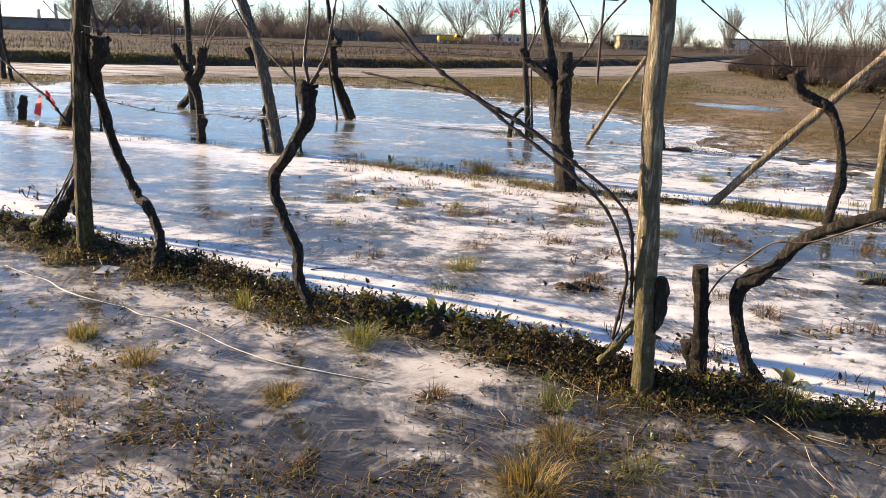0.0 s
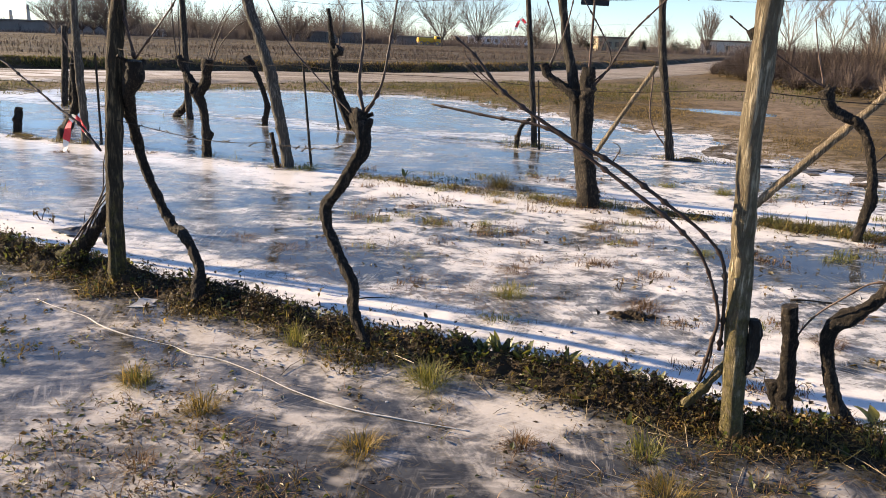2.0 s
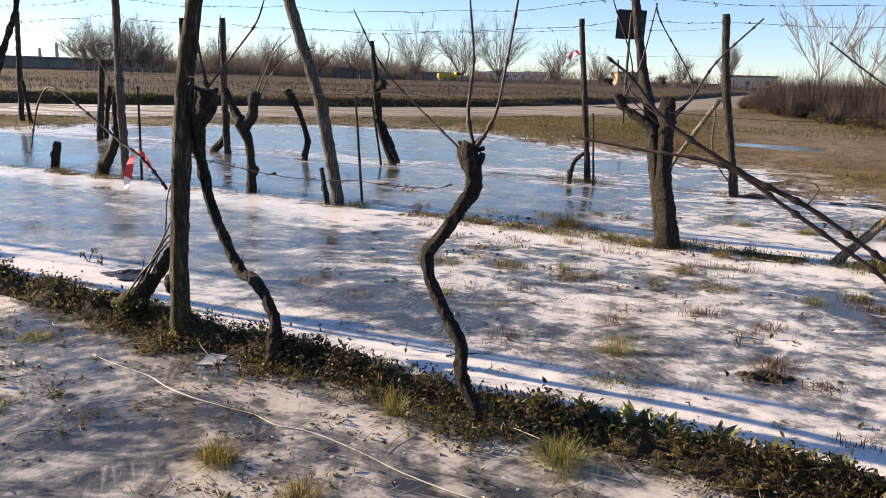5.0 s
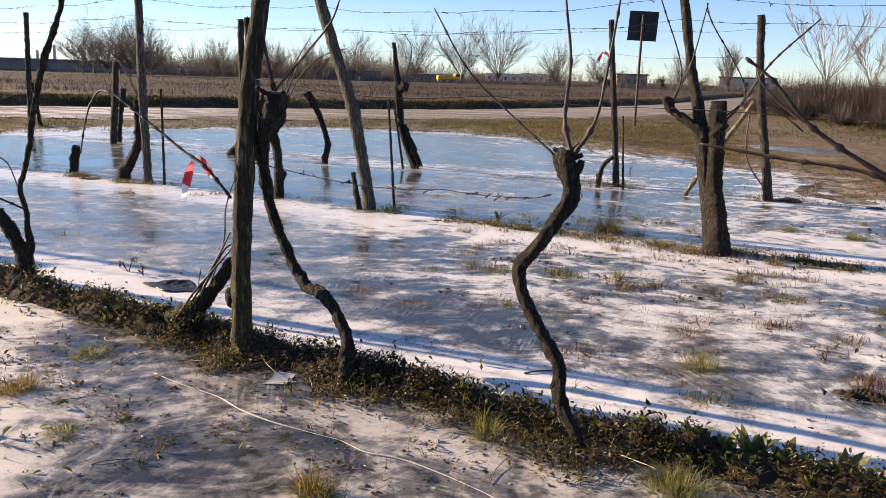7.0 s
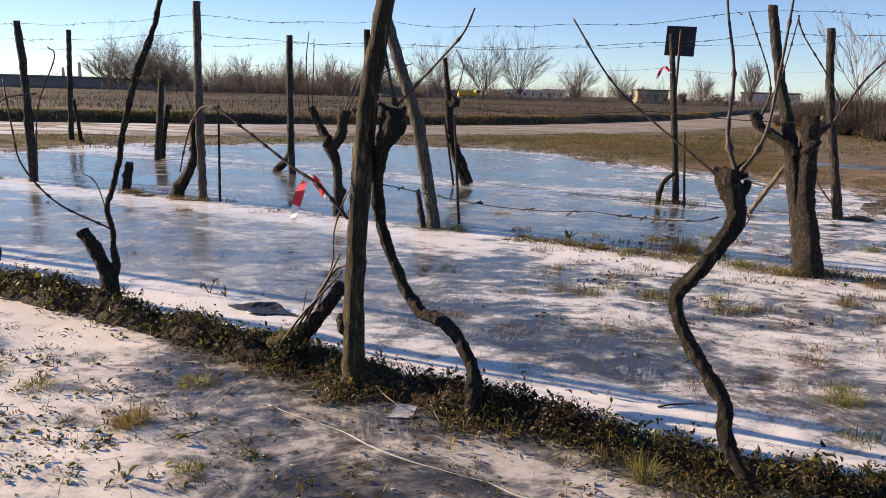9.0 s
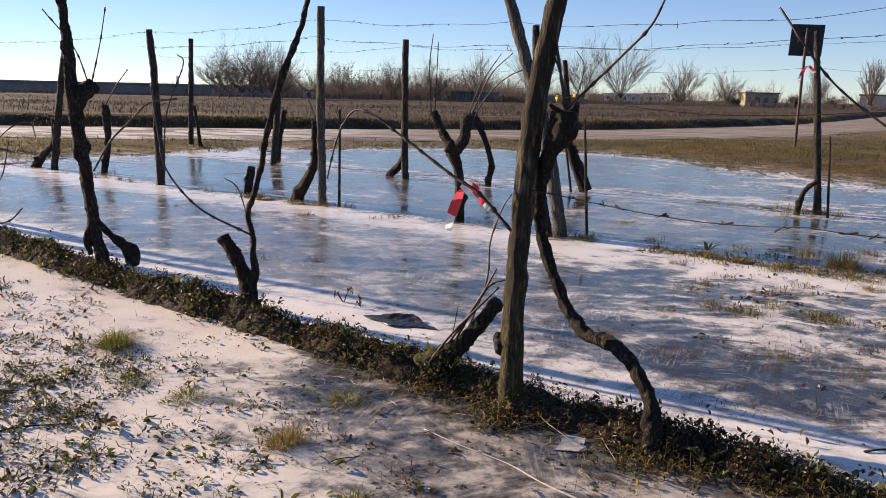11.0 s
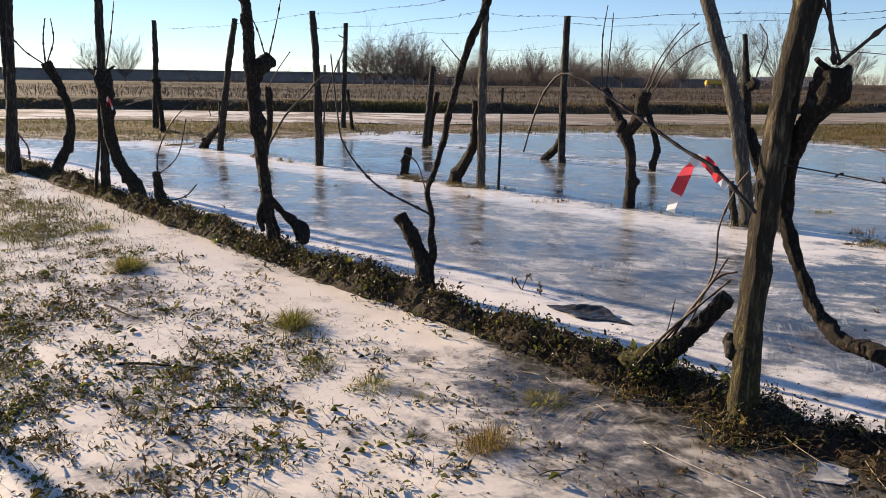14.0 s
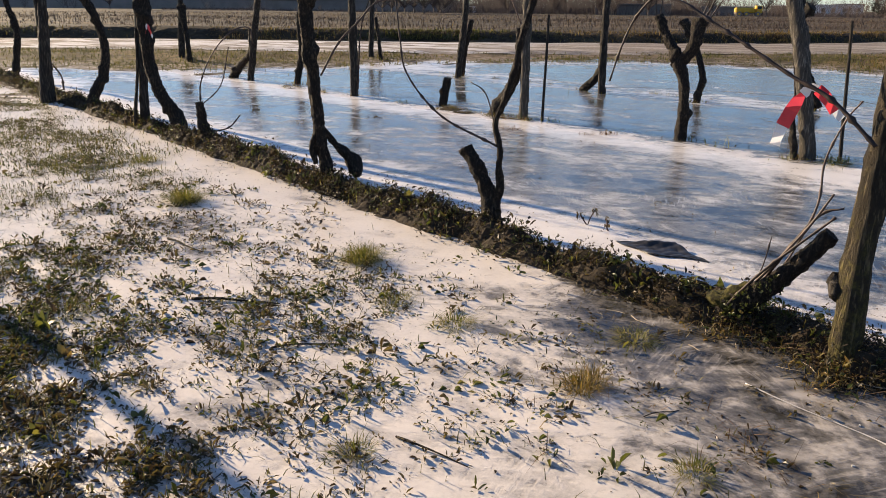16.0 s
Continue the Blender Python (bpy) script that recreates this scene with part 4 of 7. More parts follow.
limb(v, "shoot", [(-0.19, 1.14, 0.019), (-0.24, 1.28, 0.016), (-0.25, 1.51, 0.010), (-0.31, 1.77, 0.008), (-0.32, 1.91, 0.007)])
limb(v, "shoot", [(-0.18, 1.14, 0.017), (-0.11, 1.28, 0.012), (-0.09, 1.51, 0.009), (-0.08, 1.77, 0.008), (-0.08, 1.91, 0.006)])
limb(v, "cane", [(-0.26, 1.13, 0.010), (-0.49, 1.29, 0.008), (-0.72, 1.47, 0.007), (-0.93, 1.73, 0.007)])
limb(v, "twig", [(-0.16, 1.02, 0.004), (-0.12, 0.98, 0.004), (-0.15, 0.93, 0.004)])
# the middle row
p = post(-4.96, 10.39, 2, [(0.00, 0.03, 0.064), (-0.01, 1.27, 0.059), (0.01, 2.38, 0.050)], 0.0, "straight grey vineyard post standing in ice", grey_wood)
v = vine(-5.36, 10.59, 2, [(-0.00, 0.03, 0.087), (0.20, 0.32, 0.071), (0.33, 0.57, 0.063), (0.34, 1.03, 0.056)], 0.0, "dark grapevine leaning against its post")
limb(v, "cane", [(0.34, 1.07, 0.017), (0.13, 1.41, 0.014), (-0.26, 1.75, 0.011)])
p = post(-4.71, 10.28, 2, [(0.00, 0.03, 0.020), (0.02, 1.18, 0.017)], 0.0, "thin pale stake standing in ice", old_wood, "stake")
v = vine(-6.23, 11.09, 2, [(-0.00, 0.03, 0.069), (0.08, 0.37, 0.053)], 0.0, "short dark vine stub in ice")
v = vine(-3.13, 9.62, 2, [(0.00, -0.02, 0.067), (-0.02, 0.49, 0.060), (-0.11, 0.77, 0.084)], 0.0, "dark grapevine with two knotted arms")
limb(v, "arm", [(-0.10, 0.75, 0.072), (-0.24, 0.96, 0.054), (-0.38, 1.19, 0.055)])
limb(v, "arm", [(-0.09, 0.75, 0.072), (0.02, 0.90, 0.065), (0.08, 1.18, 0.073)])
limb(v, "cane", [(-0.41, 1.19, 0.012), (-0.44, 1.69, 0.012), (-0.40, 2.03, 0.009)])
limb(v, "cane", [(-0.36, 1.18, 0.012), (-0.33, 1.95, 0.009)])
limb(v, "cane", [(0.08, 1.18, 0.012), (0.22, 1.49, 0.011), (0.46, 1.81, 0.008)])
limb(v, "cane", [(0.10, 1.14, 0.015), (0.34, 1.59, 0.011), (0.60, 1.82, 0.008)])
limb(v, "cane", [(0.13, 1.10, 0.015), (0.31, 1.38, 0.011), (0.59, 1.60, 0.011), (0.92, 1.69, 0.008)])
p = post(-2.01, 8.99, 2, [(-0.00, 0.03, 0.080), (-0.22, 1.02, 0.076), (-0.47, 1.72, 0.072), (-0.66, 2.24, 0.066), (-0.70, 2.35, 0.063)], 0.0, "thick grey vineyard post leaning along its row", grey_wood)
v = vine(-2.13, 8.93, 2, [(-0.00, 0.03, 0.031), (-0.07, 0.40, 0.030)], 0.0, "thin dark vine stub beside a leaning post")
p = post(-1.75, 9.01, 2, [(-0.00, 0.03, 0.019), (-0.09, 1.18, 0.015)], 0.0, "thin dark stake standing in grass", old_wood, "stake")
p = post(1.10, 7.38, 2, [(0.06, 0.06, 0.085), (-0.06, 0.60, 0.071), (-0.15, 1.08, 0.065), (-0.29, 1.60, 0.052), (-0.40, 2.12, 0.044), (-0.41, 2.20, 0.042)], 0.1, "tall dark vineyard post grown together with a vine")
v = vine(1.15, 7.27, 2, [(0.02, 0.04, 0.120), (-0.01, 0.31, 0.091), (-0.06, 0.57, 0.080), (-0.09, 0.97, 0.075), (-0.11, 1.30, 0.074)], 0.1, "stout black grapevine cut off flat at the top")
limb(v, "arm", [(-0.18, 0.99, 0.057), (-0.31, 1.10, 0.044), (-0.41, 1.16, 0.039), (-0.50, 1.21, 0.039), (-0.56, 1.31, 0.034)])
limb(v, "cane", [(-0.06, 1.11, 0.023), (0.09, 1.31, 0.018), (0.26, 1.62, 0.015), (0.59, 1.98, 0.012)])
limb(v, "cane", [(-0.49, 1.28, 0.017), (-0.45, 1.57, 0.012), (-0.68, 2.14, 0.010)])
limb(v, "cane", [(-0.49, 1.28, 0.015), (-0.37, 1.62, 0.012), (-0.29, 2.11, 0.010)])
limb(v, "cane", [(-0.08, 1.13, 0.014), (0.09, 1.40, 0.012), (-0.24, 1.95, 0.010), (-0.30, 2.11, 0.010)])
p = post(2.49, 6.83, 2, [(-0.00, 0.03, 0.062), (1.15, 1.38, 0.060), (1.68, 2.00, 0.057)], 0.0, "slanting round wooden brace propping the row end", brace_wood, "brace")
v = vine(3.21, 6.18, 2, [(-0.00, 0.03, 0.043), (0.04, 0.40, 0.044), (0.00, 0.67, 0.039), (-0.11, 0.94, 0.041), (-0.24, 1.01, 0.051), (-0.35, 1.07, 0.051), (-0.42, 1.22, 0.069)], 0.0, "dark hooked grapevine with a lumpy head")
limb(v, "cane", [(-0.43, 1.24, 0.014), (-0.57, 1.31, 0.012), (-0.94, 1.56, 0.012), (-1.23, 1.78, 0.010)])
limb(v, "cane", [(0.01, 0.63, 0.009), (0.15, 0.82, 0.009), (0.23, 1.03, 0.007)])
limb(v, "shoot", [(-0.44, 1.26, 0.012), (-0.52, 1.52, 0.009), (-0.58, 1.79, 0.007)])
p = post(3.91, 6.71, 2, [(-0.00, 0.03, 0.056), (-0.02, 0.60, 0.050), (-0.03, 1.14, 0.049), (-0.07, 2.10, 0.047)], 0.0, "pale vineyard post at the row end", pale_wood)
p = post(-7.79, 11.62, 2, [(-0.00, 0.03, 0.075), (-0.02, 1.39, 0.061), (-0.09, 2.19, 0.052)], 0.0, "straight dark vineyard post standing in ice")
limb(p, "cane", [(0.08, 0.10, 0.021), (0.20, 1.00, 0.016), (0.62, 1.70, 0.016), (0.50, 1.85, 0.012)])
p = post(-10.45, 12.97, 2, [(0.00, 0.03, 0.068), (0.39, 1.38, 0.061), (0.68, 2.18, 0.055)], 0.0, "dark vineyard post leaning at the pond edge")
v = vine(-10.96, 13.21, 2, [(-0.00, 0.03, 0.090), (0.32, 0.27, 0.064), (0.62, 0.48, 0.058), (0.70, 0.86, 0.067)], 0.0, "dark grapevine bent against its post")
v = vine(-9.41, 12.77, 2, [(0.00, 0.03, 0.066), (0.16, 0.57, 0.056), (0.13, 1.10, 0.069)], 0.0, "short dark grapevine with a blunt head")
limb(v, "cane", [(0.12, 1.07, 0.018), (0.45, 1.39, 0.014), (0.78, 1.65, 0.013)])
# the far row
p = post(1.22, 11.40, 3, [(-0.00, 0.03, 0.055), (-0.22, 1.96, 0.045), (-0.25, 2.25, 0.043)], 0.0, "slim dark vineyard post by the pond edge")
v = vine(0.93, 11.25, 3, [(0.00, 0.03, 0.038), (0.05, 0.29, 0.033), (0.18, 0.44, 0.033)], 0.0, "small bent vine beside its post")
p = post(1.25, 11.12, 3, [(-0.00, 0.03, 0.019), (-0.08, 0.99, 0.015)], 0.0, "thin dark stake at the pond edge", old_wood, "stake")
p = post(2.01, 10.79, 3, [(0.00, 0.03, 0.052), (0.71, 1.25, 0.049)], 0.0, "slanting wooden brace of the far row", brace_wood, "brace")
p = post(2.98, 10.51, 3, [(-0.00, 0.03, 0.068), (-0.25, 1.46, 0.059), (-0.34, 2.30, 0.055)], 0.0, "dark end post of the far vine row")
limb(p, "cane", [(-0.00, 0.08, 0.019), (-0.31, 0.53, 0.019), (-0.34, 1.15, 0.015)])
v = vine(-1.67, 12.78, 3, [(-0.00, 0.03, 0.062), (-0.22, 0.53, 0.062), (-0.31, 1.12, 0.066), (-0.33, 1.33, 0.056), (-0.40, 1.92, 0.032)], 0.0, "tall slim dark grapevine with a forked foot")
limb(v, "root", [(0.11, 0.04, 0.047), (-0.08, 0.42, 0.043), (-0.20, 0.67, 0.038)])
limb(v, "knot", [(-0.31, 1.17, 0.056), (-0.18, 1.31, 0.074)])
limb(v, "cane", [(-0.21, 1.29, 0.018), (-0.09, 1.80, 0.013), (-0.22, 2.05, 0.013)])
p = post(-1.85, 12.72, 3, [(-0.00, 0.03, 0.024), (-0.17, 0.94, 0.019)], 0.0, "thin stake beside a slim vine", old_wood, "stake")
v = vine(-3.12, 13.02, 3, [(-0.00, 0.03, 0.050), (0.05, 0.37, 0.050), (-0.10, 0.76, 0.050), (-0.32, 1.11, 0.068)], 0.0, "slender curved vine standing in ice")
p = post(-4.54, 13.56, 3, [(0.00, 0.03, 0.070), (-0.02, 0.71, 0.065), (-0.02, 2.23, 0.059)], 0.0, "straight dark vineyard post standing in ice")
v = vine(-4.86, 13.91, 3, [(0.00, 0.03, 0.077), (0.24, 0.28, 0.062), (0.32, 0.70, 0.047)], 0.0, "dark vine stump curled round a post foot")
p = post(-7.41, 15.12, 3, [(-0.00, 0.03, 0.075), (0.10, 0.72, 0.069), (0.19, 1.51, 0.063)], 0.0, "short dark vineyard post standing in ice")
v = vine(-7.47, 15.50, 3, [(0.00, 0.03, 0.055), (0.11, 0.60, 0.049), (0.22, 1.03, 0.054)], 0.0, "slim dark vine beside a short post")
p = post(-11.06, 19.07, 3, [(-0.00, 0.03, 0.078), (0.17, 2.57, 0.062)], 0.0, "tall dark vineyard post on the far bank")
v = vine(-10.50, 18.43, 3, [(0.00, 0.03, 0.048), (-0.08, 0.59, 0.041), (-0.17, 0.99, 0.041)], 0.0, "thin vine beside a far post")
p = post(-14.39, 16.13, 3, [(-0.00, 0.03, 0.089), (0.24, 1.62, 0.068), (0.28, 2.45, 0.061)], 0.0, "dark vineyard post on the grassy bank")
v = vine(-13.78, 15.65, 3, [(0.00, 0.03, 0.068), (-0.10, 0.66, 0.061), (-0.19, 1.20, 0.092)], 0.0, "dark vine with a knotted head on the bank")
# ---- scattered growth ----
def leaf_mesh(name, base, size, rng, material, up=0.5, wide=0.38, shaped=False, yaw=None, tone=None, tiny=False):
    """Small folded leaves, each with its own heading, pitch and curl."""
    n = len(base)
    yaw = rng.uniform(0, 2 * np.pi, n) if yaw is None else yaw
    tone = np.full(n, 0.5) if tone is None else tone
    pitch = rng.normal(up, 0.45, n)
    f = np.stack([np.cos(yaw) * np.cos(pitch), np.sin(yaw) * np.cos(pitch), np.sin(pitch)], -1)
    s = np.stack([-np.sin(yaw), np.cos(yaw), rng.normal(0, 0.35, n)], -1)
    u = np.cross(f, s)
    L = np.asarray(size)[:, None]
    w = L * wide * rng.uniform(0.6, 1.4, n)[:, None]
    fold = L * rng.normal(0.10, 0.10, n)[:, None]
    if shaped:
        bend = u * L * rng.normal(-0.18, 0.22, n)[:, None]
        lo, hi, tip = base + f * L * 0.33 - bend * 0.25, base + f * L * 0.72, base + f * L + bend
        w2 = w * rng.uniform(0.55, 0.95, n)[:, None]
        v = np.stack([base, lo + s * w + u * fold, lo, lo - s * w + u * fold, hi + s * w2 + u * fold, hi, hi - s * w2 + u * fold, tip], 1).reshape(-1, 3)
        i = np.arange(n)[:, None] * 8
        tris = np.concatenate([i + (0, 2, 1), i + (0, 3, 2), i + (4, 5, 7), i + (5, 6, 7)], 1).reshape(-1, 3).tolist()
        quads = np.concatenate([i + (1, 2, 5, 4), i + (2, 3, 6, 5)], 1).reshape(-1, 4).tolist()
        return plain_mesh(name, v.tolist(), tris + quads, material, [("tone", np.repeat(tone, 8))])
    mid = base + f * L * 0.5
    if tiny == 2:
        hi = base + f * L * 0.74
        tip = base + f * L + u * L * rng.normal(-0.1, 0.25, n)[:, None]
        lo = base + f * L * 0.36
        w2 = w * rng.uniform(0.6, 1.0, n)[:, None]
        v = np.stack([base, lo + s * w + u * fold, hi + s * w2 + u * fold, tip, hi - s * w2 + u * fold, lo - s * w + u * fold], 1).reshape(-1, 3)
        i = np.arange(n)[:, None] * 6
        faces = np.concatenate([i + (0, 3, 2, 1), i + (0, 5, 4, 3)], 1).reshape(-1, 4)
        return plain_mesh(name, v.tolist(), faces.tolist(), material, [("tone", np.repeat(tone, 6))])
    if tiny:
        v = np.stack([base, mid + s * w + u * fold, base + f * L + u * L * rng.normal(-0.1, 0.2, n)[:, None], mid - s * w + u * fold], 1).reshape(-1, 3)
        i = np.arange(n)[:, None] * 4
        faces = np.concatenate([i + (0, 2, 1), i + (0, 3, 2)], 1).reshape(-1, 3)
        return plain_mesh(name, v.tolist(), faces.tolist(), material, [("tone", np.repeat(tone, 4))])
    v = np.stack([base, mid + s * w + u * fold, base + f * L + u * L * rng.normal(-0.12, 0.2, n)[:, None], mid - s * w + u * fold, mid], 1).reshape(-1, 3)
    i = np.arange(n)[:, None] * 5
    faces = np.concatenate([i + (0, 4, 1), i + (4, 2, 1), i + (0, 3, 4), i + (4, 3, 2)], 1).reshape(-1, 3)
    return plain_mesh(name, v.tolist(), faces.tolist(), material, [("tone", np.repeat(tone, 5))])


def blade_mesh(name, base, length, rng, material, lean=0.5, width=0.004, out=None):
    """Grass blades that bend over at the tip."""
    n = len(base)
    yaw = rng.uniform(0, 2 * np.pi, n) if out is None else out + rng.normal(0, 0.5, n)
    d = np.stack([np.cos(yaw), np.sin(yaw), np.zeros(n)], -1)
    s = np.stack([-np.sin(yaw), np.cos(yaw), np.zeros(n)], -1)
    L = np.asarray(length)[:, None]
    k = np.abs(rng.normal(lean, lean * 0.6, n))[:, None]
    w = s * (np.asarray(width) * rng.uniform(0.6, 1.3, n))[:, None]
    z = np.array((0, 0, 1.0))
    mid = base + d * L * k * 0.35 + z * L * 0.6 / (1 + 0.5 * k)
    tip = base + d * L * k * 1.0 + z * L * (0.95 - 0.35 * np.minimum(k, 1.6)) / (1 + 0.3 * k)
    v = np.stack([base - w, base + w, mid + w * 0.8, mid - w * 0.8, tip], 1).reshape(-1, 3)
    i = np.arange(n) * 5
    faces = [(int(j), int(j + 1), int(j + 2), int(j + 3)) for j in i] + [(int(j + 3), int(j + 2), int(j + 4)) for j in i]
    return plain_mesh(name, v.tolist(), faces, material)


def row_places(row, x, off):
    a, b, c = ROWS_OF_VINES[row]
    if row == 0:
        off = off + bank_shift(x)
    return x + a * off, (c - a * x) / b + b * off


def on_ground(x, y, lift=0.0, floor=None):
    z = height(x, y)
    if floor is not None:
        z = np.maximum(z, floor)
    return np.stack([x, y, z + lift], -1)


def stuff(name, me, label, category):
    return tagged(new(name, me), label, category, kind="stuff")


rng = np.random.default_rng(4)


def bank_x(n):
    return np.where(rng.random(n) < 0.54, rng.uniform(-6.0, 3.2, n), rng.uniform(-16, -5, n))


def ragged(x, n, scale=1.0):
    """Offsets across the bank whose reach changes along it."""
    w = 0.105 + 0.045 * wobble(2.3 * x, 0.7 * x, 31) + 0.03 * wobble(7.1 * x, 3.0 * x, 32) - 0.02 * step(-0.9, 0.0, x) * step(1.3, 0.8, x)
    return np.clip(rng.normal(0.0, 1, n) * w * scale, -0.36, 0.30)


def lumps(x, y):
    return np.clip(0.5 + 0.9 * wobble(4.1 * x, 4.1 * y, 21) + 0.4 * wobble(11 * x, 11 * y, 34), 0.03, 1.7)


def patchy(x, y, seed, floor=0.05):
    """Which of many places carry growth: clusters with bare gaps."""
    return rng.random(len(x)) < np.clip(0.42 + 0.9 * wobble(3.3 * x, 3.3 * y, seed) + 0.5 * wobble(9 * x, 9 * y, seed + 1), floor, 1)


def clumps(cx, cy, per, reach, tall, floor=None):
    """Leaves radiating from many small crowns: places, headings, size of crown and tone of crown."""
    per = np.asarray(per)
    big = np.repeat(rng.uniform(0.5, 1.1, len(cx)) + 0.9 * rng.random(len(cx)) ** 4, per)
    tone = np.repeat(rng.random(len(cx)), per)
    yaw = rng.uniform(0, 2 * np.pi, per.sum())
    q = reach * rng.random(per.sum()) ** 0.8 * big
    x, y = np.repeat(cx, per) + np.cos(yaw) * q, np.repeat(cy, per) + np.sin(yaw) * q
    p = on_ground(x, y, rng.random(per.sum()) ** 1.5 * tall * big * (1.2 - q / (reach * big)), floor)
    return p, yaw + rng.normal(0, 0.6, per.sum()), big, tone


# crumbly earth of the first bank
bx_, bo_ = np.meshgrid(np.arange(-15.9, 3.2, 0.022), np.arange(-0.46, 0.47, 0.023))
X, Y = row_places(0, bx_, bo_)
crumb = np.abs(wobble(23 * X, 23 * Y, 47)) + 0.6 * np.abs(wobble(51 * X, 51 * Y, 48))
core = np.exp(-(ridge(X, Y, 0)[0] / 0.155) ** 2)
Z = height(X, Y) + core * (0.034 * crumb - 0.006) - 0.03 * (1 - step(0.02, 0.2, core))
idx = np.arange(X.size).reshape(X.shape)
quads = np.stack([idx[:-1, :-1], idx[:-1, 1:], idx[1:, 1:], idx[1:, :-1]], -1).reshape(-1, 4)
tagged(new("earth_bank", plain_mesh("earth_bank", np.stack([X, Y, Z], -1).reshape(-1, 3).tolist(), quads.tolist(), soil)),
       "dark crumbly earth bank under the first vine row", "earth bank", kind="structure")

# litter, weed crowns, sprigs and stalks on the first bank
n = 90000
x = bank_x(n)
x, y = row_places(0, x, ragged(x, n))
keep = patchy(x, y, 51, 0.10)
x, y = x[keep], y[keep]
n = len(x)
stuff("weed_litter", leaf_mesh("weed_litter", on_ground(x, y, 0.01 + rng.uniform(0, 1, n) ** 2 * 0.05 * lumps(x, y)), 0.006 + 0.022 * rng.random(n) ** 2, rng, dead_leaf, 0.35, 0.26, tone=np.clip(0.10 + 0.4 * wobble(5 * x, 5 * y, 71), 0, 1), tiny=True),
      "dark withered weeds and leaf litter along the vine row", "weeds")
for name, material, count, leaves, lo, hi, tall, wide, label in (
        ("withered_weeds", dead_leaf, 9500, (6, 18), 0.006, 0.030, 0.075, 0.20, "brown withered weed crowns on the earth bank"),
        ("bank_weeds", green_leaf, 1800, (4, 14), 0.007, 0.030, 0.070, 0.20, "small green weeds growing on the earth bank")):
    x = bank_x(count)
    x, y = row_places(0, x, ragged(x, count, 1.05))
    keep = patchy(x, y, 53 if material is dead_leaf else 57, 0.04)
    p, yaw, big, tone = clumps(x[keep], y[keep], rng.integers(*leaves, keep.sum()), 0.028, tall)
    p[:, 2] += 0.03 * (lumps(p[:, 0], p[:, 1]) - 0.5) * (p[:, 2] > height(p[:, 0], p[:, 1]) + 0.012)
    stuff(name, leaf_mesh(name, p, (lo + (hi - lo) * rng.random(len(p)) ** 2.2) * np.minimum(big, 1.3), rng, material, 0.5, wide, False, yaw, 0.75 * tone if material is dead_leaf else tone, 2), label, "weeds")
# upright sprigs: a stem with small drooping leaves up its length
n = 3200
x = bank_x(n)
x, y = row_places(0, x, ragged(x, n, 0.85))
keep = patchy(x, y, 91, 0.05)
x, y = x[keep], y[keep]
n = len(x)
tall = (0.035 + 0.10 * rng.random(n) ** 1.8) * np.clip(0.6 + 0.7 * wobble(1.9 * x, 1.9 * y, 92), 0.4, 1.4)
a_ = rng.uniform(0, 2 * np.pi, n)
lean = rng.uniform(0.1, 0.7, n) * tall
foot = on_ground(x, y, 0.005)
per = rng.integers(7, 17, n)
f = rng.random(per.sum()) ** 0.8
who = np.repeat(np.arange(n), per)
p = foot[who] + np.stack([np.cos(a_[who]) * lean[who] * f ** 1.5, np.sin(a_[who]) * lean[who] * f ** 1.5, tall[who] * f], -1) + rng.normal(0, 0.004, (len(who), 3))
tone = rng.random(n)
dark = (rng.random(n) < 0.72)[who]
for which, material, label in ((dark, dead_leaf, "dark withered upright sprigs on the earth bank"), (~dark, green_leaf, "olive green upright sprigs on the earth bank")):
    stuff("weed_sprigs", leaf_mesh("weed_sprigs", p[which], rng.uniform(0.006, 0.019, which.sum()), rng, material, 0.15, 0.24, tone=0.65 * tone[who][which], tiny=2), label, "weeds")
n = 800
x = bank_x(n)
x, y = row_places(0, x, ragged(x, n, 1.0))
keep = patchy(x, y, 58, 0.05)
p, yaw, big, tone = clumps(x[keep], y[keep], rng.integers(2, 6, keep.sum()), 0.03, 0.05)
stuff("bank_leaves", leaf_mesh("bank_leaves", p, rng.uniform(0.022, 0.055, len(p)) * np.minimum(big, 1.2), rng, green_leaf, 0.7, 0.22, True, yaw, 0.35 + 0.65 * tone),
      "larger green and yellowing weed leaves on the earth bank", "weeds")
n = 8000
x = bank_x(n)
x, y = row_places(0, x, ragged(x, n, 1.2))
keep = patchy(x, y, 59, 0.1)
x, y = x[keep], y[keep]
stuff("bank_grass_blades", blade_mesh("bank_grass_blades", on_ground(x, y), rng.uniform(0.03, 0.11, len(x)), rng, grass_blade, 0.8, 0.0017),
      "thin yellow-green grass on the earth bank", "grass")
n = 9000
x = bank_x(n)
x, y = row_places(0, x, ragged(x, n, 1.2))
stuff("dry_stalks", blade_mesh("dry_stalks", on_ground(x, y), rng.uniform(0.02, 0.13, n) * lumps(x, y), rng, rust_blade, 0.9, 0.0014),
      "thin dry stalks and roots on the earth bank", "dry grass")

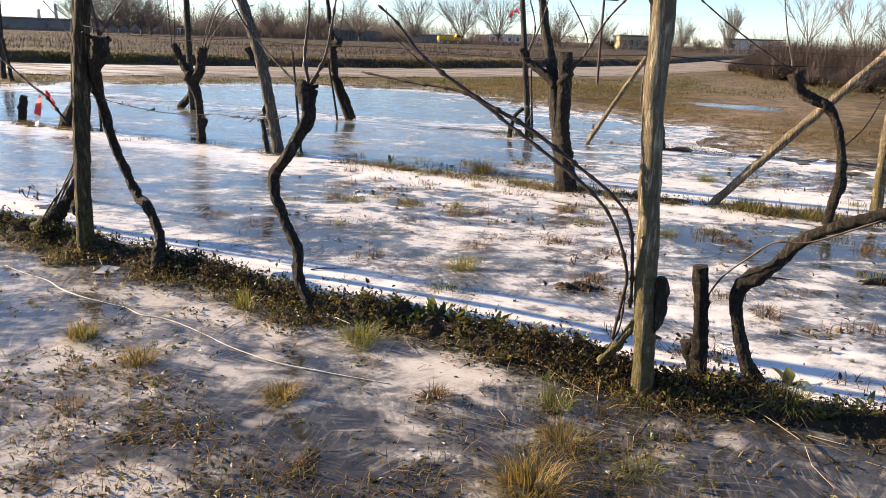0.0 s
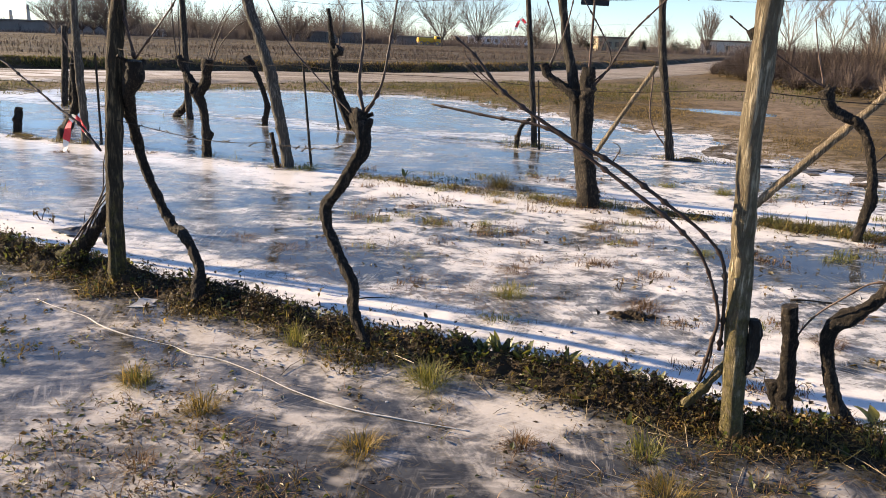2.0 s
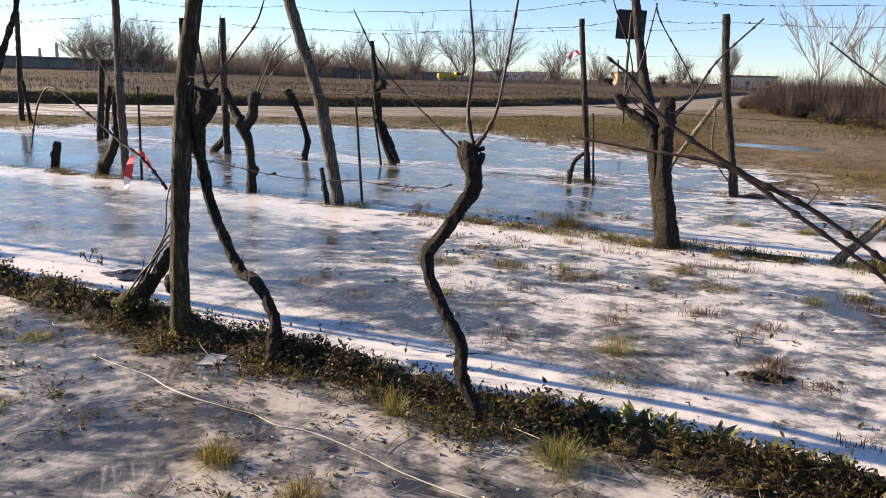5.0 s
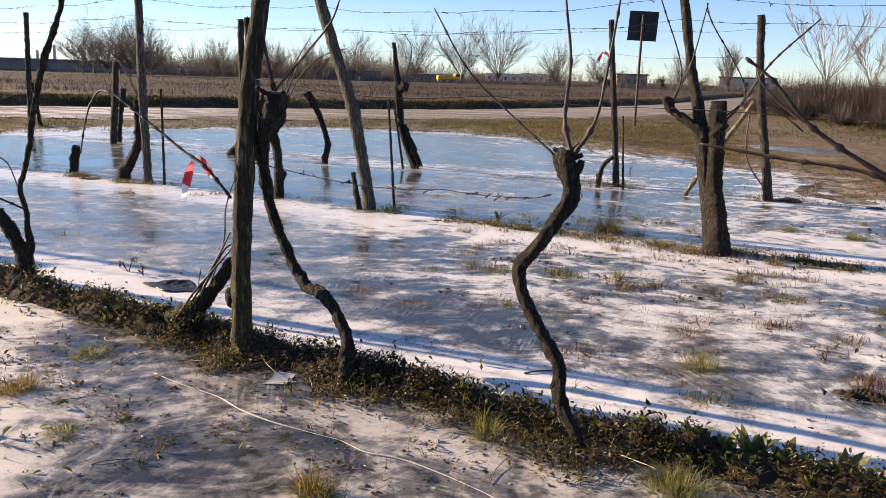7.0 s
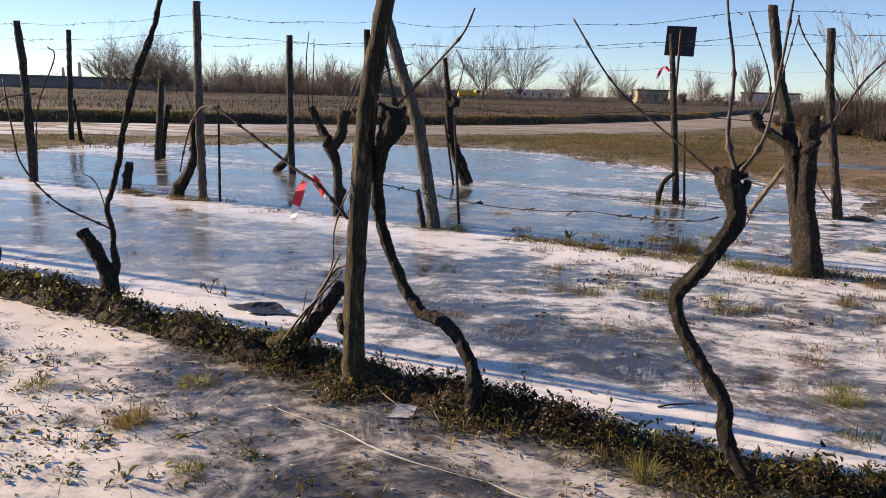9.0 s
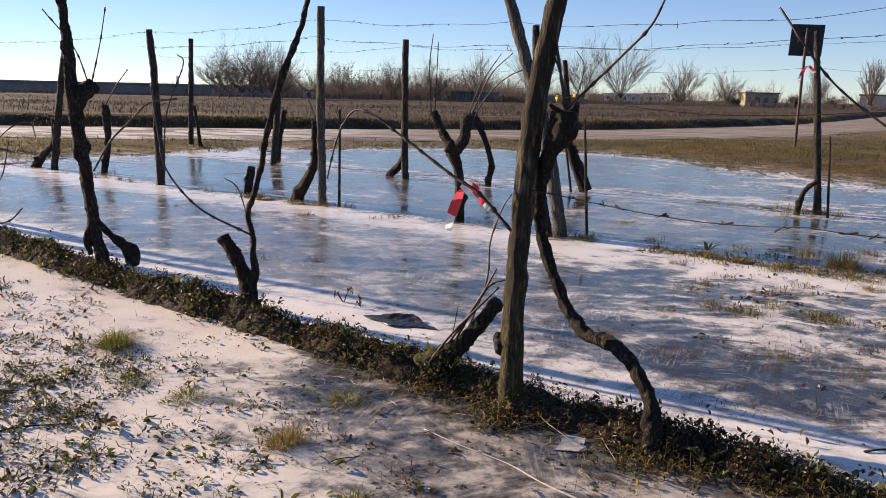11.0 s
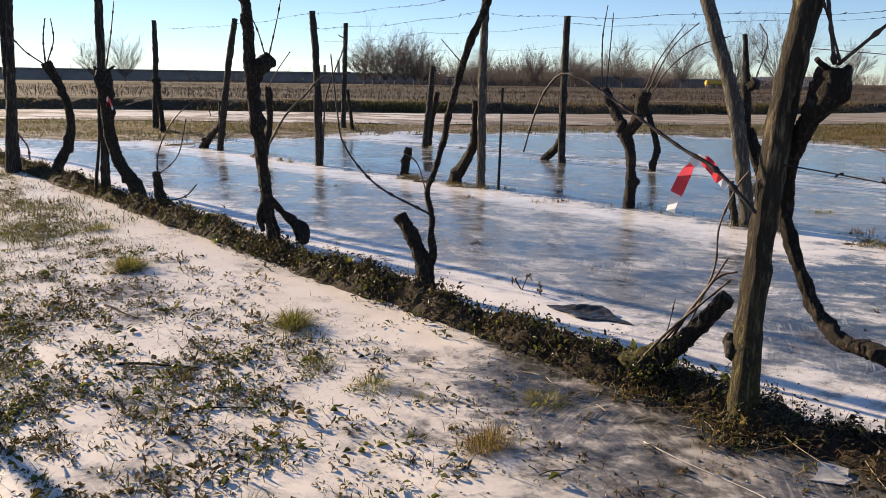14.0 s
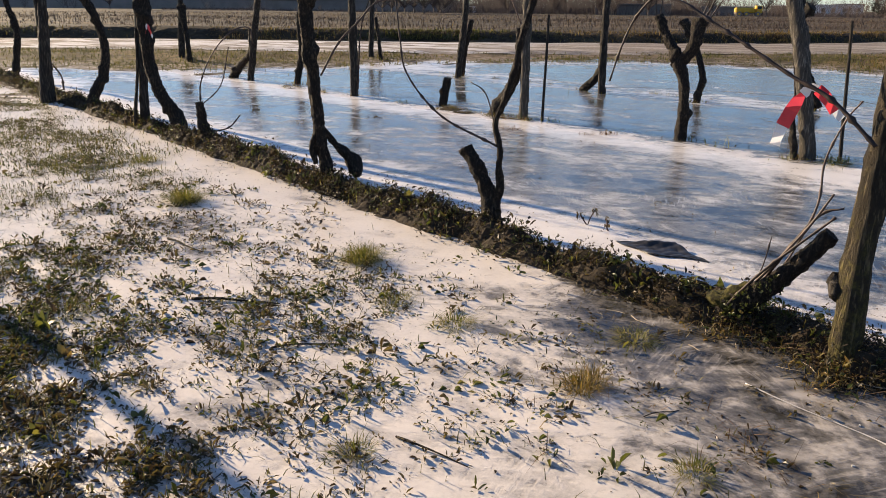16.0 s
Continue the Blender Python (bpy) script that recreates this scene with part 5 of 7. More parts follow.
n = 520
x = rng.uniform(-0.6, 2.0, n)
x, y = row_places(0, x, np.clip(rng.normal(-0.06, 0.10, n), -0.34, 0.2))
keep = patchy(x, y, 95, 0.05)
p, yaw, big, tone = clumps(x[keep], y[keep], rng.integers(4, 13, keep.sum()), 0.03, 0.05)
p[:, 2] += 0.012
stuff("golden_weeds", leaf_mesh("golden_weeds", p, (0.007 + 0.020 * rng.random(len(p)) ** 1.5) * np.minimum(big, 1.2), rng, golden_leaf, 0.6, 0.18, False, yaw, tone, 2), "golden and olive weed leaves on the earth bank", "weeds")
x = np.concatenate([rng.normal(0.95, 0.22, 300), rng.normal(-2.1, 0.3, 160), rng.normal(-0.6, 0.2, 90)])
x, y = row_places(0, x, rng.normal(-0.08, 0.12, len(x)))
stuff("dead_roots", blade_mesh("dead_roots", on_ground(x, y), rng.uniform(0.04, 0.14, len(x)), rng, rust_blade, 1.3, 0.0019),
      "tangle of rusty dead roots and straw round post feet", "dry grass")

# growth bulging round the feet on the path side of the first bank
fx, fy, many, far_ = np.array([(-2.62, 4.72, 60, 0.13), (-2.28, 4.46, 70, 0.13), (-1.66, 4.10, 90, 0.15), (-1.15, 3.90, 50, 0.16), (-0.66, 3.54, 130, 0.15), (-0.82, 3.68, 60, 0.13), (0.30, 3.22, 70, 0.16), (0.62, 3.02, 70, 0.14), (0.88, 2.84, 110, 0.13), (1.15, 2.82, 80, 0.15)]).T
many = many.astype(int)
cx = np.repeat(fx, many) + rng.normal(0, 1, many.sum()) * np.repeat(far_, many) * 0.8
cy = np.repeat(fy, many) + rng.normal(0, 1, many.sum()) * np.repeat(far_, many) * 0.55
kind = rng.random(len(cx))
for which, material, label in ((kind < 0.66, dead_leaf, "withered weeds gathered round the feet of vines"), ((kind >= 0.66) & (kind < 0.84), golden_leaf, "golden weeds gathered round the feet of vines"), (kind >= 0.84, green_leaf, "green weeds gathered round the feet of vines")):
    p, yaw, big, tone = clumps(cx[which], cy[which], rng.integers(5, 16, which.sum()), 0.03, 0.065, 0.0)
    stuff("foot_weeds", leaf_mesh("foot_weeds", p, (0.006 + 0.022 * rng.random(len(p)) ** 1.6) * np.minimum(big, 1.2), rng, material, 0.5, 0.2, False, yaw, tone, 2), label, "weeds")
n = 1300
pick = rng.integers(0, len(cx), n)
x, y = cx[pick] + rng.normal(0, 0.03, n), cy[pick] + rng.normal(0, 0.03, n)
stuff("foot_blades", blade_mesh("foot_blades", on_ground(x, y, 0, 0.0), rng.uniform(0.02, 0.10, n), rng, gold_blade, 0.9, 0.0015), "thin golden grass round the feet of vines", "grass")

# loose straw lying on the ice before the bank
verts, faces = [], []
for i in range(170):
    x = rng.uniform(-3.0, 1.7)
    x, y = row_places(0, x, -0.10 - abs(rng.normal(0, 0.22)))
    a_, L, r_ = rng.normal(0.6, 1.0), 0.05 + 0.28 * rng.random() ** 2, rng.uniform(0.0008, 0.0018)
    z0 = max(float(height(x, y)), 0.0) + 0.003
    d = Vector((math.cos(a_), math.sin(a_), rng.uniform(0.0, 0.18))) * L
    bow = Vector((-math.sin(a_), math.cos(a_), 0)) * L * rng.normal(0, 0.08)
    n0 = len(verts)
    for f, w in ((0.0, 1.0), (0.5, 0.9), (1.0, 0.5)):
        c = Vector((x, y, z0)) + d * f + bow * (4 * f * (1 - f))
        verts += [tuple(c + Vector((-math.sin(a_), math.cos(a_), 0)) * r_ * w), tuple(c - Vector((-math.sin(a_), math.cos(a_), 0)) * r_ * w), tuple(c + Vector((0, 0, 1.6 * r_ * w)))]
    for j in (0, 3):
        faces += [(n0 + j, n0 + j + 1, n0 + j + 4, n0 + j + 3), (n0 + j + 1, n0 + j + 2, n0 + j + 5, n0 + j + 4), (n0 + j + 2, n0 + j, n0 + j + 3, n0 + j + 5)]
stuff("loose_straw", plain_mesh("loose_straw", verts, faces, straw), "pale dry straw stems lying on the ice", "straw")

# patches of growth on the two further rows
for row, count, reach in ((1, 60000, (-12, 6.5)), (2, 14000, (-12, 4.5))):
    x = rng.uniform(*reach, count)
    x, y = row_places(row, x, rng.normal(0, 0.11, count) + 0.05 * wobble(2.1 * x, 0 * x, 78))
    keep = (((height(x, y) > -0.008) | (x > 0)) & patchy(x, y, 61, 0.02 if row == 2 else 0.06)) | ((row == 1) & (x > 0.9) & (rng.random(count) < 0.17 + 0.25 * wobble(2.3 * x, y, 77))) | ((row == 1) & (x > -1.3) & (x < 0.9) & (rng.random(count) < 0.10 + 0.45 * wobble(2.9 * x, y, 80)))
    x, y = x[keep], y[keep]
    h = len(x) * 3 // 5
    tall = np.clip(0.5 + 0.8 * wobble(2.2 * x, 2.2 * y, 72), 0.2, 1.3)[:h]
    gold = rng.random(h) < 0.45
    for which, material, label in ((~gold, grass_blade, "short yellow-green grass between frozen vines"), (gold, gold_blade, "short golden grass between frozen vines")):
        stuff("row_grass", blade_mesh("row_grass", on_ground(x[:h], y[:h], 0, 0.0)[which], (rng.uniform(0.03, 0.16, h) * tall)[which], rng, material, 1.0, 0.0028), label, "grass")
    stuff("row_litter", leaf_mesh("row_litter", on_ground(x[h:], y[h:], rng.uniform(0, 0.03, len(x) - h), 0.0), rng.uniform(0.010, 0.030, len(x) - h), rng, dead_leaf, 0.4, 0.26, tone=rng.random(len(x) - h)),
          "withered leaves on the low earth bank", "weeds")

# weeds standing through the white slush before the first row: thick patches, then sparse
near = rng.random(52000) < 0.72
cx, cy = np.where(near, rng.uniform(-6.6, -2.3, 52000), rng.uniform(-12.5, -6.6, 52000)), np.where(near, rng.uniform(2.6, 6.2, 52000), rng.uniform(3.5, 10, 52000))
keep = rng.random(52000) < beds(cx, cy)
cx, cy = cx[keep], cy[keep]
green = rng.random(len(cx)) < np.clip(0.34 + 0.4 * wobble(1.7 * cx, 1.7 * cy, 28), 0.05, 0.8)
for which, material, label in ((~green, slush_leaf, "dark frozen weed leaves sticking out of white ice"), (green, green_leaf, "green frozen weed leaves sticking out of white ice")):
    p, yaw, big, tone = clumps(cx[which], cy[which], rng.integers(3, 14, which.sum()), 0.024, 0.020, 0.0)
    stuff("frozen_weeds", leaf_mesh("frozen_weeds", p - (0, 0, 0.002), (0.007 + 0.024 * rng.random(len(p)) ** 1.8) * big, rng, material, 0.35, 0.12, False, yaw, 0.12 + 0.85 * tone, 2), label, "weeds")
cx, cy = rng.uniform(-9.5, -2.3, 90000), rng.uniform(2.2, 7.8, 90000)
keep = rng.random(90000) < 2.0 * beds(cx, cy) + 0.03
cx, cy = cx[keep], cy[keep]
stuff("slush_litter", leaf_mesh("slush_litter", on_ground(cx, cy, 0.001, 0.0), 0.004 + 0.020 * rng.random(len(cx)) ** 2, rng, slush_leaf, 0.10, 0.20, tone=0.8 * rng.random(len(cx)), tiny=True),
      "flat dark leaf bits frozen into white slush", "leaves")
cx, cy = rng.uniform(-11.5, -2.5, 190000), rng.uniform(2.6, 9, 190000)
keep = rng.random(190000) < beds(cx, cy) * (0.85 + 0.6 * step(-6.0, -7.0, cx))
cx, cy = cx[keep], cy[keep]
stuff("frozen_grass", blade_mesh("frozen_grass", on_ground(cx, cy, 0, 0.0), rng.uniform(0.012, 0.060, len(cx)), rng, verge_blade, 0.9, 0.0018),
      "short frozen grass in white ice", "grass")

# brown bits frozen into the dark ice
cx, cy = rng.uniform(-3.4, 2.2, 6500), rng.uniform(1.3, 4.6, 6500)
o1, _ = ridge(cx, cy, 0)
core = np.exp(-((cx + 0.2) / 1.0) ** 2 - ((cy - 2.35) / 0.5) ** 2) + 0.6 * np.exp(-((cx + 1.45) / 0.6) ** 2 - ((cy - 2.75) / 0.35) ** 2) + 0.12 * np.exp(-((cx + 2.3) / 0.6) ** 2 - ((cy - 3.7) / 0.5) ** 2) + 0.10
keep = (o1 < -0.3) & (rng.random(6500) < core * np.clip(0.5 + 0.9 * wobble(2.2 * cx, 2.2 * cy, 25), 0.06, 1.2))
cx, cy = cx[keep], cy[keep]
per = rng.integers(5, 22, len(cx))
x = np.repeat(cx, per) + rng.normal(0, 0.045, per.sum())
y = np.repeat(cy, per) + rng.normal(0, 0.045, per.sum())
tone = np.repeat(rng.random(len(cx)), per)
p = np.stack([x, y, np.full(len(x), 0.001)], -1)
olive = rng.random(len(x)) < 0.3
stuff("ice_litter", leaf_mesh("ice_litter", p[~olive], 0.008 + 0.026 * rng.random((~olive).sum()) ** 1.5, rng, slush_leaf, 0.12, 0.18, tone=0.15 + 0.6 * tone[~olive], tiny=True),
      "brown leaf bits frozen into dark ice", "leaves")
stuff("ice_litter", leaf_mesh("ice_litter", p[olive], 0.008 + 0.028 * rng.random(olive.sum()) ** 1.5, rng, green_leaf, 0.2, 0.22, tone=0.2 + 0.6 * tone[olive], tiny=True),
      "olive green leaf bits frozen into dark ice", "leaves")
keep = rng.random(len(x)) < 0.5
stuff("ice_grass", blade_mesh("ice_grass", p[keep] + (0.01, 0.01, 0), rng.uniform(0.02, 0.07, keep.sum()), rng, rust_blade, 1.9, 0.0012),
      "thin brown grass frozen into dark ice", "dry grass")
keep = rng.random(len(x)) < 0.14
stuff("ice_grass", blade_mesh("ice_grass", p[keep], rng.uniform(0.02, 0.06, keep.sum()), rng, gold_blade, 1.2, 0.0014),
      "thin golden grass frozen into dark ice", "dry grass")

# dark leaves and low rusty growth between the rows
cx = np.concatenate([rng.uniform(-1.2, 4.8, 1150), rng.uniform(-8, -0.5, 90)])
cy = np.concatenate([rng.uniform(3.0, 9.0, 1150), rng.uniform(4, 11, 90)])
o1, _ = ridge(cx, cy, 0)
keep = (o1 > 0.35) & (rng.random(len(cx)) < np.clip(0.55 + 0.9 * wobble(1.1 * cx, 1.1 * cy, 26), 0.12, 1))
cx, cy = cx[keep], cy[keep]
per = 1 + (16 * rng.random(len(cx)) ** 2.5).astype(int)
x = np.repeat(cx, per) + rng.normal(0, 0.075, per.sum())
y = np.repeat(cy, per) + rng.normal(0, 0.045, per.sum())
tone = np.repeat(rng.random(len(cx)), per)
stuff("loose_leaves", leaf_mesh("loose_leaves", np.stack([x, y, 0 * x + 0.002], -1), 0.010 + 0.045 * rng.random(len(x)) ** 2.5, rng, dead_leaf, 0.2, 0.26, tone=tone),
      "scattered dark fallen leaves on white ice", "leaves")
pick = rng.random(len(cx)) < 0.30
per = rng.integers(14, 90, pick.sum())
x = np.repeat(cx[pick], per) + rng.normal(0, 0.06, per.sum())
y = np.repeat(cy[pick], per) + rng.normal(0, 0.04, per.sum())
rusty = np.repeat(rng.random(pick.sum()) < 0.6, per)
for which, material, label in ((rusty, rust_blade, "low rusty grass standing in white ice"), (~rusty, grass_blade, "low yellow-green grass standing in white ice")):
    stuff("ice_tufts", blade_mesh("ice_tufts", np.stack([x, y, 0 * x], -1)[which], rng.uniform(0.02, 0.085, which.sum()), rng, material, 0.9, 0.0022), label, "grass")
n = 9000
x, y = rng.normal(-0.3, 0.9, n), rng.normal(5.0, 0.65, n)
o1, _ = ridge(x, y, 0)
keep = (o1 > 0.5) & patchy(x, y, 74, 0.0)
x, y = x[keep], y[keep]
stuff("drowned_grass", blade_mesh("drowned_grass", np.stack([x, y, 0 * x], -1), rng.uniform(0.012, 0.04, len(x)), rng, rust_blade, 2.2, 0.0013), "flat brown grass showing through grey ice", "dry grass")

# winter grass on the banks round the pond
n = 400000
x = np.concatenate([rng.uniform(0.5, 15, n // 2), rng.uniform(-20, 6, n // 2)])
y = np.concatenate([rng.uniform(7.5, 27, n // 2), rng.uniform(11, 27, n // 2)])
d = shore_distance(x, y)
keep = (d > -1.6) & (d < 8) & (rng.random(n) < np.where(d < 0.1, 0.10 * np.exp(d / 0.6) * (wobble(2 * x, 2 * y, 29) > 0.1), 1.0)) & (rng.random(n) < np.where(d < 0.1, 1.0, np.maximum(turf_at(x, y), 0.4) * (0.25 + 0.75 * step(0.0, 2.6, d + 0.9 * wobble(1.9 * x, 1.9 * y, 79)))) * (1 - 0.85 * track_at(x, y)) * np.clip(1.1 - d / 9, 0.1, 1))
x, y = x[keep], y[keep]
tall = rng.uniform(0.015, 0.09, len(x)) * np.clip(0.65 + 0.7 * wobble(1.7 * x, 1.7 * y, 76), 0.3, 1.5)
ochre = x + 1.3 * wobble(0.8 * x, 0.8 * y, 19) > 0.4
for which, material, label in ((ochre, bank_blade, "short yellowed winter grass on the bank"), (~ochre, verge_blade, "short olive winter grass on the bank")):
    stuff("bank_grass", blade_mesh("bank_grass", on_ground(x, y, 0, 0.0)[which], tall[which], rng, material, 1.1, 0.0042), label, "grass")
n = 34000
x, y = rng.uniform(-15, -6.3, n), rng.uniform(3.5, 10.5, n)
o1, _ = ridge(x, y, 0)
keep = (o1 < -0.2) & (rng.random(n) < np.clip(0.22 + 1.1 * wobble(1.2 * x, 1.2 * y, 27), 0, 1) * step(-6.2, -7.6, x))
x, y = x[keep], y[keep]
stuff("path_grass", blade_mesh("path_grass", on_ground(x, y, 0, 0.0), rng.uniform(0.02, 0.07, len(x)), rng, verge_blade, 0.7, 0.004),
      "green winter grass beside the vine row", "grass")

n = 9000
a_ = np.radians(rng.uniform(-31, -17, n))
d_ = rng.uniform(22, 42, n)
x, y = -1.25 - np.sin(a_) * d_, 0.9 + np.cos(a_) * d_
keep = rng.random(n) < np.clip(0.25 + 0.9 * wobble(0.45 * x, 0.45 * y, 75), 0, 1)
x, y = x[keep], y[keep]
stuff("verge_grass", blade_mesh("verge_grass", on_ground(x, y), rng.uniform(0.04, 0.16, len(x)), rng, verge_blade, 0.8, 0.009),
      "patches of green grass beside the farm track", "grass")

n = 170000
x, y = rng.uniform(-30, 9, n), rng.uniform(8, 29, n)
d = shore_distance(x, y)
r_ = road_offset(x, y)
keep = (d > -0.2) & (r_ < -2.7) & (r_ > -11) & ((x < -6) | (y > 16)) & patchy(0.35 * x, 0.35 * y, 81, 0.15)
x, y = x[keep], y[keep]
stuff("verge_grass", blade_mesh("verge_grass", on_ground(x, y), rng.uniform(0.04, 0.13, len(x)), rng, verge_blade, 0.9, 0.007),
      "olive green verge grass between pond and road", "grass")

# dead growth along the field's raised edge
n = 22000
f = rng.uniform(0, 1, n)
seg = rng.integers(2, len(ROAD) - 1, n)
A, B = np.array(ROAD)[seg], np.array(ROAD)[seg + 1]
D = B - A
N = np.stack([-D[:, 1], D[:, 0]], -1) / np.linalg.norm(D, axis=1)[:, None]
P = A + D * f[:, None] + N * rng.normal(4.9, 0.8, n)[:, None]
stuff("field_edge_weeds", blade_mesh("field_edge_weeds", on_ground(P[:, 0], P[:, 1], 0.0, 0.36), rng.uniform(0.03, 0.16, n), rng, brush, 0.7, 0.010),
      "dead dark weeds along the field edge", "weeds")
# grass and dead stems hanging on the earth face itself, in drifts
n = 26000
f = rng.uniform(0, 1, n)
seg = rng.integers(2, len(ROAD) - 3, n)
A, B = np.array(ROAD)[seg], np.array(ROAD)[seg + 1]
D = B - A
N = np.stack([-D[:, 1], D[:, 0]], -1) / np.linalg.norm(D, axis=1)[:, None]
off = rng.uniform(3.05, 4.1, n)
P = A + D * f[:, None] + N * off[:, None]
P = np.column_stack([P, 0.05 + 0.36 * step(2.95, 4.0, off)])
drift = wobble(0.35 * P[:, 0], 0.35 * P[:, 1], 63)
for material, label, keep in ((verge_blade, "olive grass hanging on the earth bank", (drift > 0.1) & (off > 3.3)), (bank_blade, "dry brown stems on the earth bank", (drift < 0.25) & (rng.random(n) < 0.5))):
    stuff("bank_grass", blade_mesh("bank_grass", P[keep], rng.uniform(0.05, 0.22, int(keep.sum())), rng, material, 0.9, 0.011), label, "grass")
n = 30000
P = np.stack([rng.uniform(-75, 60, n), rng.uniform(20, 120, n)], -1)
keep = road_offset(P[:, 0], P[:, 1]) > 5.5
P = P[keep]
stuff("field_stubble", blade_mesh("field_stubble", on_ground(P[:, 0], P[:, 1]), rng.uniform(0.04, 0.20, len(P)), rng, bank_blade, 0.9, 0.006),
      "sparse dry stubble on the brown field", "stubble")
n = 95000
P = np.stack([rng.uniform(-75, 60, n), rng.uniform(20, 120, n)], -1)
r_ = road_offset(P[:, 0], P[:, 1])
keep = (r_ > 5.2) & (rng.random(n) < np.clip(0.25 + 0.9 * wobble(0.11 * P[:, 0] + 0.05 * P[:, 1], 0.42 * P[:, 1] - 0.27 * P[:, 0], 97), 0.03, 1))
P = P[keep]
stuff("field_weeds", blade_mesh("field_weeds", on_ground(P[:, 0], P[:, 1]), rng.uniform(0.05, 0.20, len(P)) * (1 + 1.4 * (rng.random(len(P)) < 0.3)), rng, brush, 0.8, 0.013),
      "dark withered weeds in drifts across the field", "weeds")
# taller dead stems thick along the nearer part of the field
n = 120000
P = np.stack([rng.uniform(-70, 40, n), rng.uniform(14, 80, n)], -1)
r_ = road_offset(P[:, 0], P[:, 1])
keep = (r_ > 5.0) & (r_ < 34) & (rng.random(n) < np.clip(0.45 + 0.8 * wobble(0.16 * P[:, 0], 0.30 * P[:, 1], 98), 0.05, 1))
P = P[keep]
stuff("dead_stems", blade_mesh("dead_stems", on_ground(P[:, 0], P[:, 1]), rng.uniform(0.08, 0.34, len(P)), rng, rust_stem, 0.55, 0.009),
      "reddish brown dead stems standing in the fallow field", "weeds")


n = 500
f = rng.random(n)
a_ = rng.uniform(0, 2 * np.pi, n)
r_ = 0.075 - 0.02 * f
p = np.stack([-2.66 + 0.875 * 0.20 * f + r_ * np.cos(a_) * 0.5, 4.80 - 0.484 * 0.20 * f + r_ * np.cos(a_) * 0.8, 0.05 + 0.17 * f + r_ * np.sin(a_)], -1)
p = p[(p[:, 2] > 0.04) & (wobble(30 * p[:, 0], 30 * p[:, 2], 3) > -0.35)]
stuff("stump_moss", leaf_mesh("stump_moss", p, rng.uniform(0.006, 0.020, len(p)), rng, green_leaf, 0.6, 0.3, tone=0.1 + 0.6 * rng.random(len(p)), tiny=True), "olive moss and small leaves on a leaning stump", "moss")


def clump_at(x, y):
    return max(float(height(x, y)), 0.0)


def grass_tuft(x, y, reach, tall, count, material, label):
    r = np.random.default_rng(int(abs(x * 1000 + y * 77)))
    count, reach, tall = int(count * 2.0), reach * 1.25, tall * 1.2
    a, q = r.uniform(0, 2 * np.pi, count), reach * r.random(count) ** 0.7
    base = np.stack([0.45 * q * np.cos(a), 0.45 * q * np.sin(a), np.full(count, -0.01)], -1)
    ob = new("grass_tuft", blade_mesh("grass_tuft", base, tall * r.uniform(0.3, 1.1, count), r, material, 0.35 + 0.4 * reach / tall, 0.0015, a))
    ob.location = (x, y, clump_at(x, y))
    return tagged(ob, label, "grass tuft", "grass tufts")


# tufts on dark ice and the first bank
for x, y, s, h, count, mat, label in (
        (-1.64, 3.23, 0.09, 0.08, 90, grass_blade, "small green grass tuft frozen in grey ice"),
        (-1.30, 3.00, 0.11, 0.10, 150, gold_blade, "golden grass tuft frozen in grey ice"),
        (-0.36, 3.30, 0.13, 0.13, 150, grass_blade, "green grass tuft beside the earth bank"),
        (-0.62, 2.72, 0.11, 0.09, 140, gold_blade, "golden grass tuft frozen in dark ice"),
        (-0.01, 2.76, 0.09, 0.07, 120, rust_blade, "rusty grass tuft frozen in dark ice"),
        (0.46, 2.44, 0.14, 0.09, 190, gold_blade, "golden grass tuft frozen in dark ice"),
        (0.31, 2.13, 0.17, 0.13, 260, gold_blade, "large golden grass tuft at the ice edge"),
        (-1.78, 5.74, 0.20, 0.05, 150, rust_blade, "flat reddish grass patch in ice"),
        (0.70, 2.29, 0.12, 0.06, 110, grass_blade, "flat green weed tuft frozen in ice"),
        (0.47, 2.72, 0.10, 0.11, 90, grass_blade, "thin green grass tuft by the bank"),
        (-0.50, 5.36, 0.18, 0.05, 90, grass_blade, "flat thin grass frozen in ice"),
        (1.40, 2.74, 0.13, 0.13, 110, grass_blade, "green grass tuft on the earth bank"),
        (-3.13, 4.01, 0.09, 0.08, 110, gold_blade, "small golden grass tuft in grey ice"),
        (-3.00, 4.52, 0.12, 0.05, 100, grass_blade, "flat green grass tuft in grey ice"),
        (-1.67, 3.26, 0.10, 0.09, 120, gold_blade, "golden grass tuft in grey ice"),
):
    grass_tuft(x, y, s, h, count, mat, label)
# tufts on dark ice and the first bank, further along
for x, y, s, h, count, mat, label in (
        (-1.03, 3.73, 0.10, 0.12, 90, grass_blade, "green grass tuft at the bank edge"),
        (-0.40, 3.36, 0.12, 0.10, 90, grass_blade, "green grass tuft at the bank edge"),
        (-3.10, 4.06, 0.09, 0.08, 110, gold_blade, "golden grass tuft in thin ice"),
        (-3.00, 4.50, 0.10, 0.05, 90, grass_blade, "small green grass tuft in ice"),
        (-2.73, 3.63, 0.08, 0.06, 80, grass_blade, "small green grass tuft in dark ice"),
        (-7.60, 6.05, 0.30, 0.06, 260, grass_blade, "flat patch of green grass"),
        (-1.40, 5.50, 0.15, 0.05, 100, rust_blade, "flat reddish grass patch in ice"),
):
    grass_tuft(x, y, s, h, count, mat, label)
